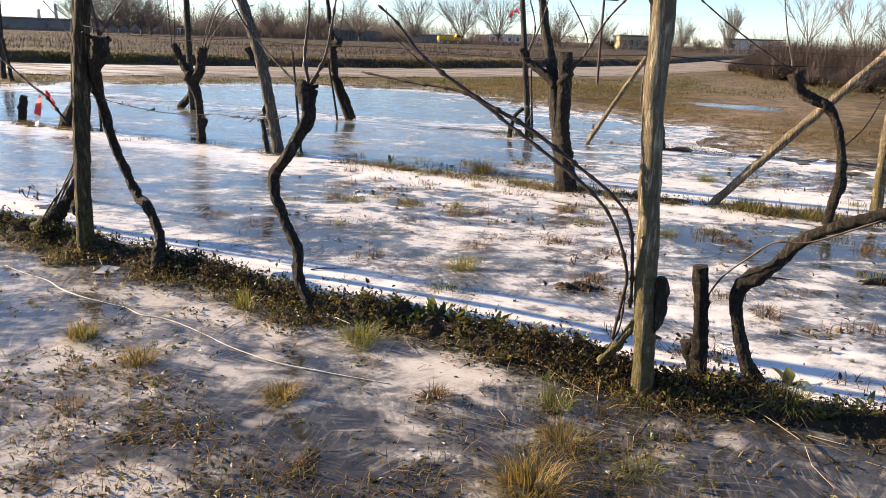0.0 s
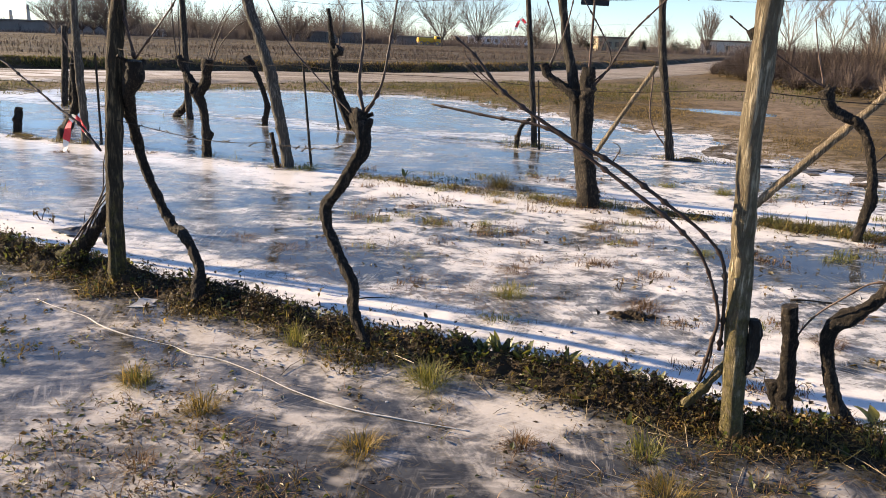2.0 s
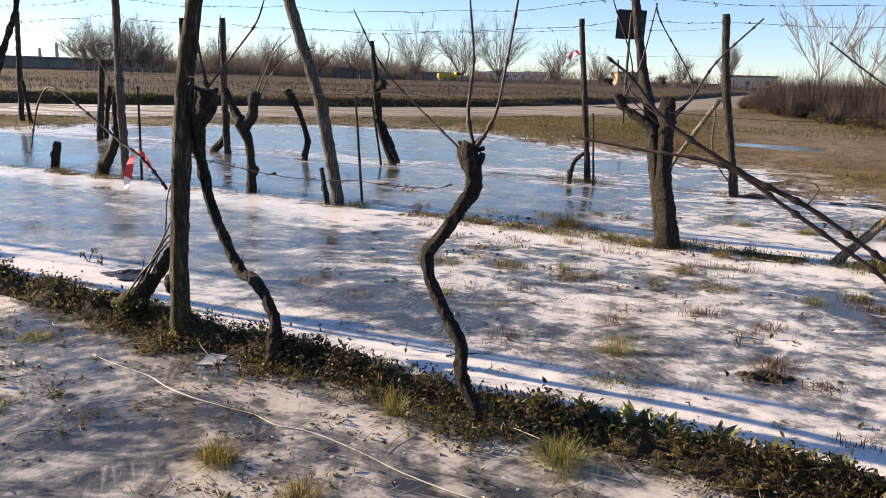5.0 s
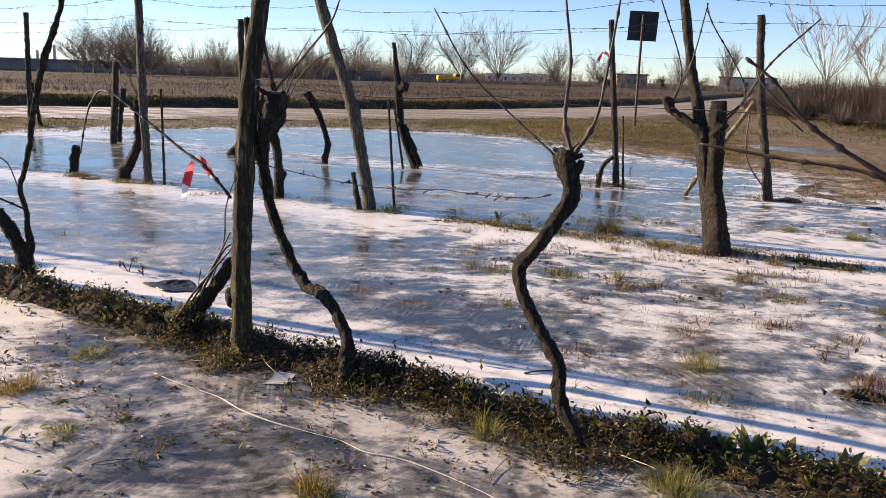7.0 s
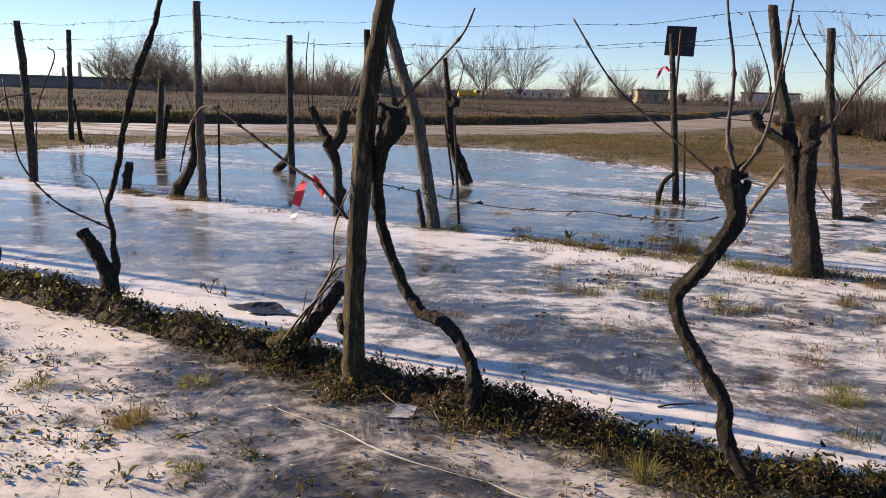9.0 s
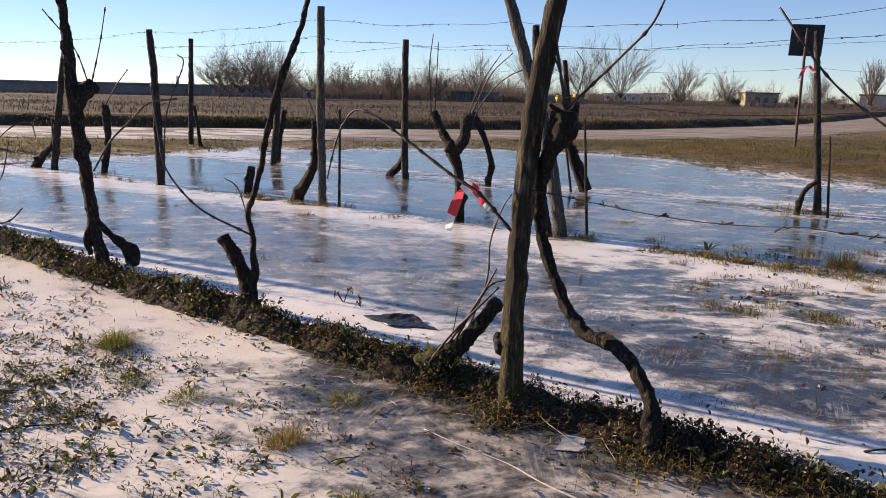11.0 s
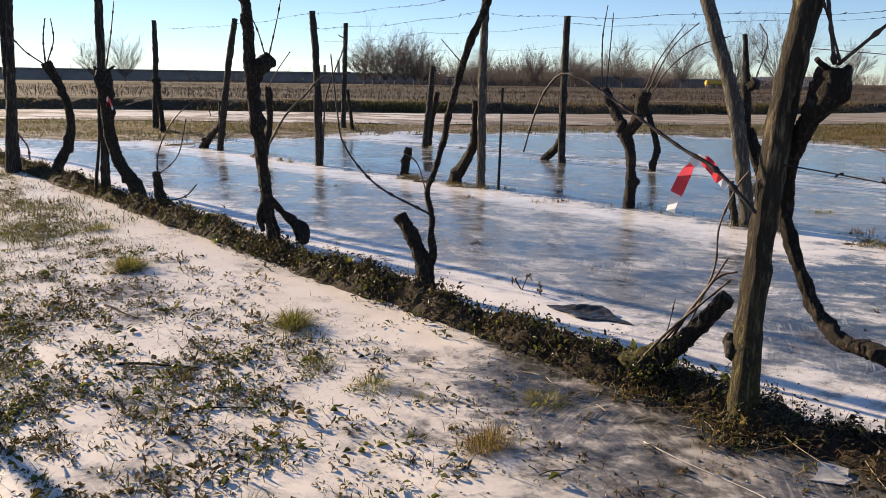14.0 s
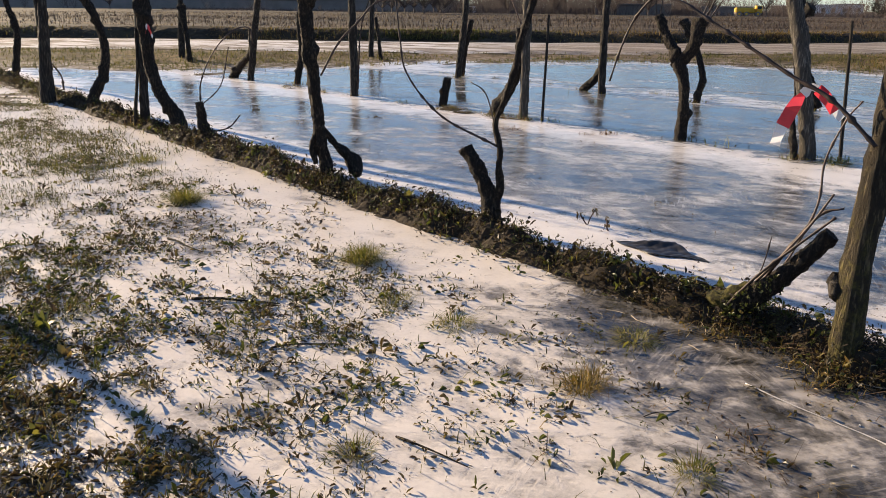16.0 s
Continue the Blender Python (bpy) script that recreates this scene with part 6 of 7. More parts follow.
# tufts on white ice
for x, y, s, h, count, mat, label in (
        (0.13, 4.55, 0.15, 0.09, 160, grass_blade, "grey-green grass tuft on white ice"),
        (0.92, 4.38, 0.16, 0.08, 130, rust_blade, "rusty grass tuft on white ice"),
        (1.78, 3.87, 0.12, 0.10, 120, rust_blade, "rusty grass tuft on white ice"),
        (1.05, 6.38, 0.12, 0.07, 110, gold_blade, "yellow grass tuft on white ice"),
        (1.72, 5.63, 0.12, 0.08, 100, grass_blade, "green grass tuft on white ice"),
        (0.23, 5.08, 0.15, 0.06, 130, rust_blade, "brown grass patch on white ice"),
        (0.11, 6.37, 0.10, 0.08, 80, grass_blade, "small green grass tuft on white ice"),
        (0.32, 7.3, 0.12, 0.07, 90, gold_blade, "yellow grass tuft on white ice"),
        (-4.43, 4.97, 0.13, 0.11, 420, grass_blade, "round brownish grass tuft on white ice"),
        (-6.05, 5.64, 0.15, 0.12, 420, grass_blade, "round green grass tuft on white ice"),
        (-3.71, 4.38, 0.11, 0.07, 130, grass_blade, "small green grass tuft on white ice"),
        (-4.04, 4.53, 0.12, 0.06, 130, grass_blade, "small green grass tuft on white ice"),
        (-3.67, 3.38, 0.08, 0.06, 80, grass_blade, "small green grass tuft on white ice"),
        (-5.27, 3.85, 0.14, 0.06, 120, grass_blade, "green weed tuft on white ice"),
):
    grass_tuft(x, y, s, h, count, mat, label)
# tufts on the middle row
for x, y, s, h, count, mat, label in (
        (0.40, 8.14, 0.24, 0.20, 300, gold_blade, "thick yellow grass tuft on the middle row"),
        (-1.40, 2.58, 0.09, 0.06, 70, rust_blade, "small brown grass tuft in ice"),
        (2.83, 8.12, 0.16, 0.12, 140, grass_blade, "green grass tuft on the middle row"),
        (-1.80, 8.85, 0.22, 0.09, 200, grass_blade, "low green grass round a post foot"),
        (-7.22, 6.60, 0.18, 0.10, 180, grass_blade, "green grass tuft by the row"),
        (1.55, 6.95, 0.14, 0.09, 120, gold_blade, "yellow grass tuft on the middle row"),
        (2.75, 6.75, 0.20, 0.12, 220, grass_blade, "green grass round the brace foot"),
        (3.30, 6.55, 0.16, 0.12, 160, grass_blade, "green grass round a vine foot"),
        (0.95, 7.30, 0.16, 0.10, 170, gold_blade, "yellow grass round a vine foot"),
        (0.75, 7.55, 0.14, 0.09, 130, grass_blade, "short grass on the middle row"),
):
    grass_tuft(x, y, s, h, count, mat, label)


def leaf_plant(x, y, count, reach, label):
    """A rosette of long dock leaves, each leaf a part."""
    r = np.random.default_rng(int(abs(x * 913 + y * 131)))
    ob = new("dock_plant")
    ob.location = (x, y, clump_at(x, y) - 0.01)
    tagged(ob, label, "weed plant", "dock plants")
    for i in range(count):
        L, w = reach * r.uniform(0.4, 0.95), reach * r.uniform(0.09, 0.16)
        yaw, rise, curl = r.uniform(0, 2 * math.pi), r.uniform(0.85, 1.45), r.uniform(0.0, 0.7)
        verts, faces, m = [], [], 7
        px, pz, a = 0.012, 0.0, rise
        for j in range(m):
            f = j / (m - 1)
            half = w * math.sin(math.pi * min(1, 0.06 + f ** 0.8 * 0.94)) * (1 + 0.15 * math.sin(9 * f + i)) + 0.0015
            verts += [(px, -half, pz + 0.25 * half), (px, 0, pz), (px, half, pz + 0.25 * half)]
            px += math.cos(a) * L / (m - 1)
            pz += math.sin(a) * L / (m - 1)
            a -= curl / (m - 1) * 2
        for j in range(m - 1):
            for q in (0, 1):
                k = 3 * j + q
                faces.append((k, k + 1, k + 4, k + 3))
        me = plain_mesh("leaf", verts, faces, golden_leaf if "pale" in label or "yellow" in label else green_leaf, [("tone", np.full(len(verts), r.uniform(0.55, 1.15)))])
        me.transform(pose(0, 0, 0, 0, 0, math.degrees(yaw)))
        me.polygons.foreach_set("use_smooth", np.ones(len(me.polygons), bool))
        child = new("leaf", me)
        child.parent = ob
    return ob


for x, y, count, reach, label in (
        (-0.07, 3.72, 16, 0.15, "large green dock plant on the earth bank"),
        (0.10, 3.60, 10, 0.12, "green dock plant on the earth bank"),
        (0.48, 3.25, 12, 0.12, "green dock plant on the earth bank"),
        (0.28, 3.36, 8, 0.10, "pale frosted dock plant on the bank"),
        (0.66, 3.18, 9, 0.11, "green dock plant near a post foot"),
        (1.33, 3.30, 7, 0.15, "tall green dock plant behind stumps"),
        (-0.28, 3.80, 8, 0.09, "small green dock plant on the bank"),
        (1.55, 2.62, 8, 0.11, "dark green dock plant on the bank"),
        (-2.95, 5.06, 9, 0.10, "small green dock plant on the bank"),
        (-3.15, 5.16, 8, 0.09, "small green dock plant on the bank"),
        (-2.72, 4.90, 7, 0.09, "small green dock plant on the bank"),
        (-4.6, 5.95, 8, 0.10, "small green dock plant on the bank"),
        (0.02, 3.36, 6, 0.09, "pale yellow dock leaves on the bank"),
        (0.42, 3.3, 7, 0.12, "pale yellow dock leaves on the bank"),
        (0.30, 3.3, 5, 0.10, "pale yellow dock leaves on the bank"),
        (0.20, 3.5, 12, 0.14, "bright green dock plant on the earth bank"),
        (0.36, 3.4, 12, 0.13, "bright green dock plant on the earth bank"),
        (0.02, 3.6, 12, 0.15, "bright green dock plant on the earth bank"),
        (0.57, 3.3, 10, 0.12, "bright green dock plant on the earth bank"),
        (-0.16, 3.7, 10, 0.13, "bright green dock plant on the earth bank"),
):
    x, y = row_places(0, x, 0.04 if "behind" not in label else 0.25)
    leaf_plant(float(x), float(y), count, reach, label)
for x, y, count, reach, label in (
        (-0.64, 8.60, 3, 0.14, "single upright green leaf on the ice"),
        (-1.10, 8.48, 4, 0.10, "pale upright leaves on the ice"),
        (-4.62, 3.12, 9, 0.08, "low brown-green dock plant in white slush"),
        (-4.40, 3.30, 8, 0.07, "low brown-green dock plant in white slush"),
        (-5.25, 3.72, 9, 0.09, "low brown-green dock plant in white slush"),
        (-4.80, 3.00, 9, 0.09, "low brown-green dock plant in white slush"),
        (-4.95, 3.55, 6, 0.10, "yellowing dock plant in white slush"),
):
    leaf_plant(x, y, count, reach, label)
r = np.random.default_rng(77)
for x in np.concatenate([r.uniform(-0.6, 2.3, 18), r.uniform(-6.5, -0.6, 8)]):
    x, y = row_places(0, x, r.normal(-0.02, 0.11))
    leaf_plant(float(x), float(y), int(r.integers(5, 11)), float(r.uniform(0.055, 0.11)), "small leafy green weed on the earth bank")


# ---- wires, tape, sign ----
def trellis_wire(pts, label, barbed=True):
    thick = 0.0019 if barbed else 0.0013
    ob = new("trellis_wire")
    ob.location = pts[0]
    tagged(ob, label, "wire", "trellis wires")
    fine = []
    for i, (a, b) in enumerate(zip(pts, pts[1:])):
        a, b = Vector(a), Vector(b)
        for j in range(8):
            f = j / 8
            p = a.lerp(b, f)
            p.z -= 0.05 * 4 * f * (1 - f) * min(1.0, (b - a).length / 3)
            p.z += 0.012 * math.sin(5.1 * p.x + 3 * i)
            fine.append((p, thick))
    fine.append((Vector(pts[-1]), thick))
    piece(ob, "strand", tube("strand", [(tuple(p), r) for p, r in fine], wire_metal, 5, 0.15, 0.12))
    if barbed:
        verts, faces = [], []
        r = np.random.default_rng(int(abs(pts[0][0] * 100 + pts[0][2] * 1000)))
        for (p, _), (q, _) in zip(fine, fine[1:]):
            k = max(1, int((q - p).length / 0.16))
            for j in range(k):
                if r.random() < 0.25:
                    continue
                c = p.lerp(q, (j + r.random() * 0.6) / k)
                for _ in range(2):
                    v = ((q - p).normalized() * r.choice((-1.0, 1.0)) + Vector(r.normal(0, 0.45, 3))).normalized() * r.uniform(0.02, 0.075)
                    s = v.orthogonal().normalized() * 0.0036
                    t = v.cross(s).normalized() * 0.0036
                    n0 = len(verts)
                    verts += [tuple(c - v * 0.5 + s), tuple(c - v * 0.5 - s + t), tuple(c - v * 0.5 - s - t), tuple(c + v * 0.6)]
                    faces += [(n0, n0 + 1, n0 + 3), (n0 + 1, n0 + 2, n0 + 3), (n0 + 2, n0, n0 + 3)]
        piece(ob, "wire_winding", plain_mesh("wire_winding", verts, faces, wire_metal), "twisted wire ties and dry tendrils")["kind"] = "stuff"
    return ob


def along(row, places):
    a, b, c = ROWS_OF_VINES[row]
    return [(x, (c - a * x) / b, z) for x, z in places]


trellis_wire(along(0, [(-2.22, 0.98), (-1.24, 0.96), (-0.81, 0.99)]), "rusty wire strung low along vines")
trellis_wire(along(0, [(-2.15, 1.38), (-0.9, 1.36), (0.82, 1.37), (2.6, 1.38)]), "thin rusty trellis wire at chest height", False)
trellis_wire(along(1, [(-11.8, 2.10), (-7.94, 2.15), (-5.0, 2.22), (-2.6, 2.10), (-0.9, 2.04), (0.7, 2.14), (4.0, 2.08)]), "sagging rusty top wire over the middle row")
trellis_wire(along(1, [(-8.0, 1.96), (-5.0, 2.02), (-2.55, 1.88), (-0.6, 1.86), (0.75, 1.97), (4.0, 1.95)]), "sagging rusty wire below the top wire")
trellis_wire(along(1, [(-5.0, 0.50), (-3.1, 0.52), (-2.0, 0.58), (1.1, 0.50)]), "thin rusty wire near the ice", False)
trellis_wire(along(1, [(1.1, 1.45), (4.0, 1.40)]), "thin rusty wire between post and row end", False)
trellis_wire(along(2, [(-10.7, 2.05), (-7.6, 2.12), (-4.6, 2.16), (-2.1, 2.10), (1.0, 2.12), (2.8, 2.15)]), "rusty top wire over the far row")
trellis_wire(along(2, [(-7.6, 1.80), (-4.6, 1.82), (-2.1, 1.78), (1.0, 1.80), (2.8, 1.80)]), "thin rusty wire on the far row", False)


def ribbon(ob, name, pts, width, material, label=""):
    """A thin strip through pts, facing across the row, with a slight twist."""
    P = [Vector(p[:3]) for p in pts]
    verts, faces = [], []
    face = Vector((0.484, 0.875, 0.0))
    for i, p in enumerate(P):
        d = (P[min(i + 1, len(P) - 1)] - P[max(i - 1, 0)]).normalized()
        w = (d.cross(face).normalized() + face * 0.25 * math.sin(3 * pts[i][3])) * width / 2 * (0.45 if i == 0 and name in ("tail", "stripe") else 1.0)
        for o in (0.0006, -0.0006):
            verts += [tuple(p + w + face * o), tuple(p - w + face * o)]
    for i in range(len(pts) - 1):
        a, b = 4 * i, 4 * i + 4
        faces += [(a, a + 1, b + 1, b), (a + 2, b + 2, b + 3, a + 3), (a, b, b + 2, a + 2), (a + 1, a + 3, b + 3, b + 1)]
    return piece(ob, name, plain_mesh(name, verts, faces, material), label)


def barrier_tape(x, y, z, size, label):
    """A short torn end of tape knotted on, one tail hanging and one fluttering sideways."""
    ob = new("barrier_tape")
    ob.location = (x, y, z)
    tagged(ob, label, "barrier tape", "barrier tapes")
    dx, dy = 0.875, -0.484

    def path(steps):
        return [(x + dx * a * size, y + dy * a * size, z + h * size, t) for a, h, t in steps]

    ribbon(ob, "stripe", path([(0.0, 0.0, 0.2), (-0.06, -0.03, 0.6), (-0.11, -0.09, 0.9)]), 0.17 * size, white_film, "white stripe")
    ribbon(ob, "tail", path([(-0.11, -0.092, 0.9), (-0.19, -0.22, 1.3), (-0.27, -0.38, 0.8), (-0.33, -0.53, 0.3), (-0.385, -0.66, 0.5)]), 0.23 * size, red_film, "red hanging tail")
    ribbon(ob, "tail_end", path([(-0.387, -0.663, 0.5), (-0.43, -0.80, 0.9), (-0.455, -0.92, 1.3), (-0.47, -1.02, 1.0)]), 0.19 * size, white_film, "white torn end")
    ribbon(ob, "knot", path([(-0.03, 0.03, 1.0), (0.04, 0.045, 1.3), (0.12, 0.02, 1.2)]), 0.13 * size, white_film, "white knotted stripe")
    ribbon(ob, "side_tail", path([(0.12, 0.018, 1.2), (0.24, -0.07, 0.9), (0.36, -0.19, 1.3), (0.47, -0.32, 1.0)]), 0.20 * size, red_film, "red fluttering tail")
    ribbon(ob, "side_tail_end", path([(0.472, -0.322, 1.0), (0.54, -0.39, 0.6), (0.60, -0.43, 0.2)]), 0.12 * size, white_film, "white torn end")
    return ob


barrier_tape(-2.49, 4.69, 0.985, 0.21, "red and white barrier tape knotted on a bent cane")
barrier_tape(-7.97, 7.66, 1.04, 0.22, "red and white barrier tape tied to a dark vine")
barrier_tape(0.91, 11.45, 1.82, 0.17, "red and white barrier tape tied to a far post")

sign = new("road_sign")
sign.location = (4.68, 24.36, float(height(4.68, 24.36)))
tagged(sign, "dark square sign plate on a thin rusty pole", "sign")
piece(sign, "pole", tube("pole", [((4.68, 24.36, -0.2), 0.04), ((4.67, 24.40, 1.8), 0.038), ((4.68, 24.44, 3.42), 0.036)], rust_metal, 10, 0.02, 0.3))
bm = bmesh.new()
bmesh.ops.create_cube(bm, size=1.0, matrix=pose(4.72, 24.54, 3.10, 0, 1.5, -6) @ Matrix.Diagonal((0.86, 0.03, 0.86, 1)))
bmesh.ops.bevel(bm, geom=bm.edges[:], offset=0.008, segments=2, affect="EDGES")
me = bpy.data.meshes.new("plate")
bm.to_mesh(me)
me.materials.append(sign_back)
piece(sign, "plate", me, "dark unpainted back of the plate")
for z in (2.86, 3.34):
    bm = bmesh.new()
    bmesh.ops.create_cube(bm, size=1.0, matrix=pose(4.70, 24.50, z, 0, 1.5, -6) @ Matrix.Diagonal((0.20, 0.05, 0.045, 1)))
    me = bpy.data.meshes.new("bracket")
    bm.to_mesh(me)
    me.materials.append(rust_metal)
    piece(sign, "bracket", me)

# ---- small things on the ice ----
string = new("string")
string.location = (-2.5, 4.28, 0.004)
tagged(string, "thin white string frozen onto grey ice", "string")
piece(string, "strand", tube("strand", [((x, y, 0.003), 0.0026 + 0.0012 * math.sin(5 * i)) for i, (x, y) in enumerate(((-2.59, 4.26), (-2.42, 4.14), (-2.22, 4.02), (-2.08, 3.89), (-1.93, 3.79), (-1.81, 3.73), (-1.73, 3.69), (-1.62, 3.64),
                                                                                                                       (-1.51, 3.55), (-1.39, 3.51), (-1.28, 3.45), (-1.11, 3.32), (-0.97, 3.20), (-0.74, 3.05), (-0.50, 2.96), (-0.2, 2.87)))],
                             white_string, 6, 0.25, 0.02))
def crumpled(x, y):
    fold = np.abs(np.sin(19 * x + 31 * y + 0.6)) + 0.6 * np.abs(np.sin(43 * x - 37 * y + 1.1)) + 0.3 * np.abs(np.sin(90 * x + 70 * y))
    return 0.003 + 0.007 * fold + 0.026 * step(0.02, 0.075, y) * step(0.22, 0.05, np.abs(x + 0.05))


sheet = grid_mesh("plastic_sheet", np.linspace(-0.27, 0.27, 64), np.linspace(-0.085, 0.085, 24), crumpled, black_film)
for v in sheet.vertices:
    ends = max(0.02, 1 - abs(v.co.x / 0.275) ** 1.6)
    v.co.y = v.co.y * ends * (1 + 0.25 * math.sin(21 * v.co.x + 1)) + 0.02 * math.sin(9 * v.co.x)
    v.co.z = v.co.z * (0.25 + 0.75 * ends)
ob = new("plastic_sheet", sheet)
ob.matrix_world = pose(-3.00, 5.72, 0.0, 0, 0, -24)
ob.modifiers.new("thick", "SOLIDIFY").thickness = 0.002
tagged(ob, "crumpled black plastic sheet frozen in ice", "plastic sheet")


def mud_clod(x, y, long, turn, label):
    """A dark lumpy clod, ragged at its rim."""
    me = grid_mesh("mud_clod", np.linspace(-1, 1, 30), np.linspace(-1, 1, 22), lambda u, v: 0 * u, soil)
    for v in me.vertices:
        u, w = v.co.x, v.co.y
        g = max(0.0, 1 - u * u - w * w) ** 0.5
        rim = 1 + 0.2 * math.sin(5 * math.atan2(w, u) + x) + 0.1 * math.sin(11 * math.atan2(w, u))
        v.co = (u * long * rim, w * long * 0.42 * rim, -0.012 + g * (0.03 + 0.012 * math.sin(9 * u + 4 * w) + 0.010 * math.sin(23 * u - 17 * w)))
    ob = new("mud_clod", me)
    ob.matrix_world = pose(x, y, 0, 0, 0, turn)
    return tagged(ob, label, "mud clod", "mud clods")


mud_clod(0.80, 4.24, 0.14, -8, "dark mud clod frozen into white ice")
mud_clod(2.75, 4.55, 0.13, 10, "small dark mud clod in white ice")


def ice_shard(x, y, turn, long, wide, label):
    """A fan of thin milky plates pushed up where the ice broke."""
    ob = new("ice_shard")
    ob.location = (x, y, 0)
    tagged(ob, label, "ice shard", "ice shards")
    r = np.random.default_rng(int(abs(x * 700 + y * 90)))
    for i in range(5):
        a = radians(turn) + 0.16 * (i - 2) + r.normal(0, 0.04)
        L, w = long * r.uniform(0.6, 1.0), wide * r.uniform(0.12, 0.26)
        c, q = math.cos(a), math.sin(a)
        lift = r.uniform(0.006, 0.022)
        side = (-q * w, c * w)
        verts = []
        for h in (0.0, 0.003):
            verts += [(0.01 * i, 0.008 * (i - 2), 0.002 + h), (c * L * 0.6 + side[0], q * L * 0.6 + side[1], lift + h), (c * L, q * L, lift * 0.5 + h), (c * L * 0.7 - side[0], q * L * 0.7 - side[1], 0.003 + h)]
        faces = [(3, 2, 1, 0), (4, 5, 6, 7)] + [(k, (k + 1) % 4, 4 + (k + 1) % 4, 4 + k) for k in range(4)]
        child = new("plate", plain_mesh("plate", verts, faces, white_ice))
        child.parent = ob
    return ob


ice_shard(-2.06, 4.19, 25, 0.20, 0.20, "cracked white ice plates beside the mossy post")
# loose white chips of ice
r = np.random.default_rng(63)
verts, faces = [], []
for i in range(110):
    x, y = r.uniform(-3.0, 1.2), r.uniform(1.9, 4.2)
    if ridge(x, y, 0)[0] > -0.28:
        continue
    k, R, a0, n0 = int(r.integers(5, 8)), 0.003 + 0.013 * r.random() ** 2.5, r.uniform(0, 6), len(verts)
    for h, g in ((-0.002, 1.0), (0.004, 0.8)):
        verts += [(x + R * g * math.cos(a0 + 6.283 * j / k) * (0.7 + 0.5 * math.sin(3 * j + i)), y + 0.7 * R * g * math.sin(a0 + 6.283 * j / k), h) for j in range(k)]
    faces += [tuple(n0 + k + j for j in range(k))] + [(n0 + j, n0 + (j + 1) % k, n0 + k + (j + 1) % k, n0 + k + j) for j in range(k)]
stuff("ice_chips", plain_mesh("ice_chips", verts, faces, white_ice), "small white ice chips lying on dark ice", "ice chips")


def dead_stalk(x, y, turn, label, size=1.0):
    """A withered plant top with curled leaves."""
    ob = new("dead_stalk")
    ob.location = (x, y, 0)
    tagged(ob, label, "dead plant", "dead stalks")
    r = np.random.default_rng(int(abs(1000 * x + 10 * y)))
    for i in range(2):
        a = turn + 2.4 * i
        top = Vector((x + 0.05 * size * math.cos(a), y + 0.03 * math.sin(a), (0.10 - 0.04 * i) * size))
        piece(ob, "stalk", tube("stalk", [((x + 0.02 * i, y, -0.03), 0.004), (tuple(Vector((x, y, 0)).lerp(top, 0.5)), 0.004), (tuple(top), 0.003)], rust_metal, 5, 0.1, 0.02))
        base = np.array([tuple(top)]) + r.normal(0, 0.010, (9, 3))
        piece(ob, "withered_leaf", leaf_mesh("withered_leaf", base, r.uniform(0.02, 0.045, 9) * size, r, dead_leaf, -0.9, 0.2))
    return ob


dead_stalk(-3.47, 6.10, 0.3, "withered brown plant standing in ice")
dead_stalk(-3.33, 6.02, 2.0, "small withered brown plant in ice", 0.7)
dead_stalk(0.86, 4.72, 1.0, "dark withered stalk on white ice", 0.6)


def stick(x, y, turn, length, thick, label):
    ob = new("stick")
    ob.location = (x, y, 0.0)
    tagged(ob, label, "stick", "sticks on the ice")
    c, s = math.cos(radians(turn)), math.sin(radians(turn))
    z = clump_at(x, y) + thick * 0.7
    pts = [((x + c * length * f + 0.03 * length * math.sin(7 * f + x), y + s * length * f, z + 0.006 * math.sin(5 * f)), thick * (1 - 0.5 * f)) for f in (0, 0.3, 0.6, 1)]
    piece(ob, "twig", tube("twig", pts, vine_bark, 6, 0.12, 0.03, knots=0.4))
    return ob


for x, y, turn, length, thick in ((-5.6, 4.9, -20, 0.35, 0.006), (-4.9, 4.2, 15, 0.4, 0.007), (-4.3, 3.9, 30, 0.3, 0.004), (-3.6, 3.5, -15, 0.3, 0.004), (-2.9, 3.9, 40, 0.16, 0.002),
                                  (1.20, 2.60, -55, 0.35, 0.004), (1.36, 2.58, -75, 0.32, 0.004), (-5.2, 3.6, 10, 0.3, 0.005),
                                  (-2.5, 3.4, 25, 0.18, 0.002), (-0.8, 4.4, 20, 0.2, 0.005), (1.9, 4.6, -8, 0.35, 0.006)):
    stick(x, y, turn, length, thick, "thin brown twig lying on ice")

# meltwater in the wheel track
PX, PY = 6.9, 18.2
me = grid_mesh("puddle", np.arange(-3.0, 3.01, 0.1), np.arange(-2.2, 2.21, 0.1), lambda x, y: 0 * x, ice_mat, [("frost", lambda x, y: 0 * x + 0.2), ("uneven", lambda x, y: 0 * x + 0.5)],
               keep=lambda x, y: (x / 2.9) ** 2 + ((y + 0.45 * x) / 1.2) ** 2 < 1)
puddle = new("puddle", me)
puddle.location = (PX, PY, float(height(PX, PY)) + 0.04)
tagged(puddle, "shallow frozen puddle in a muddy wheel track", "puddle", kind="structure")


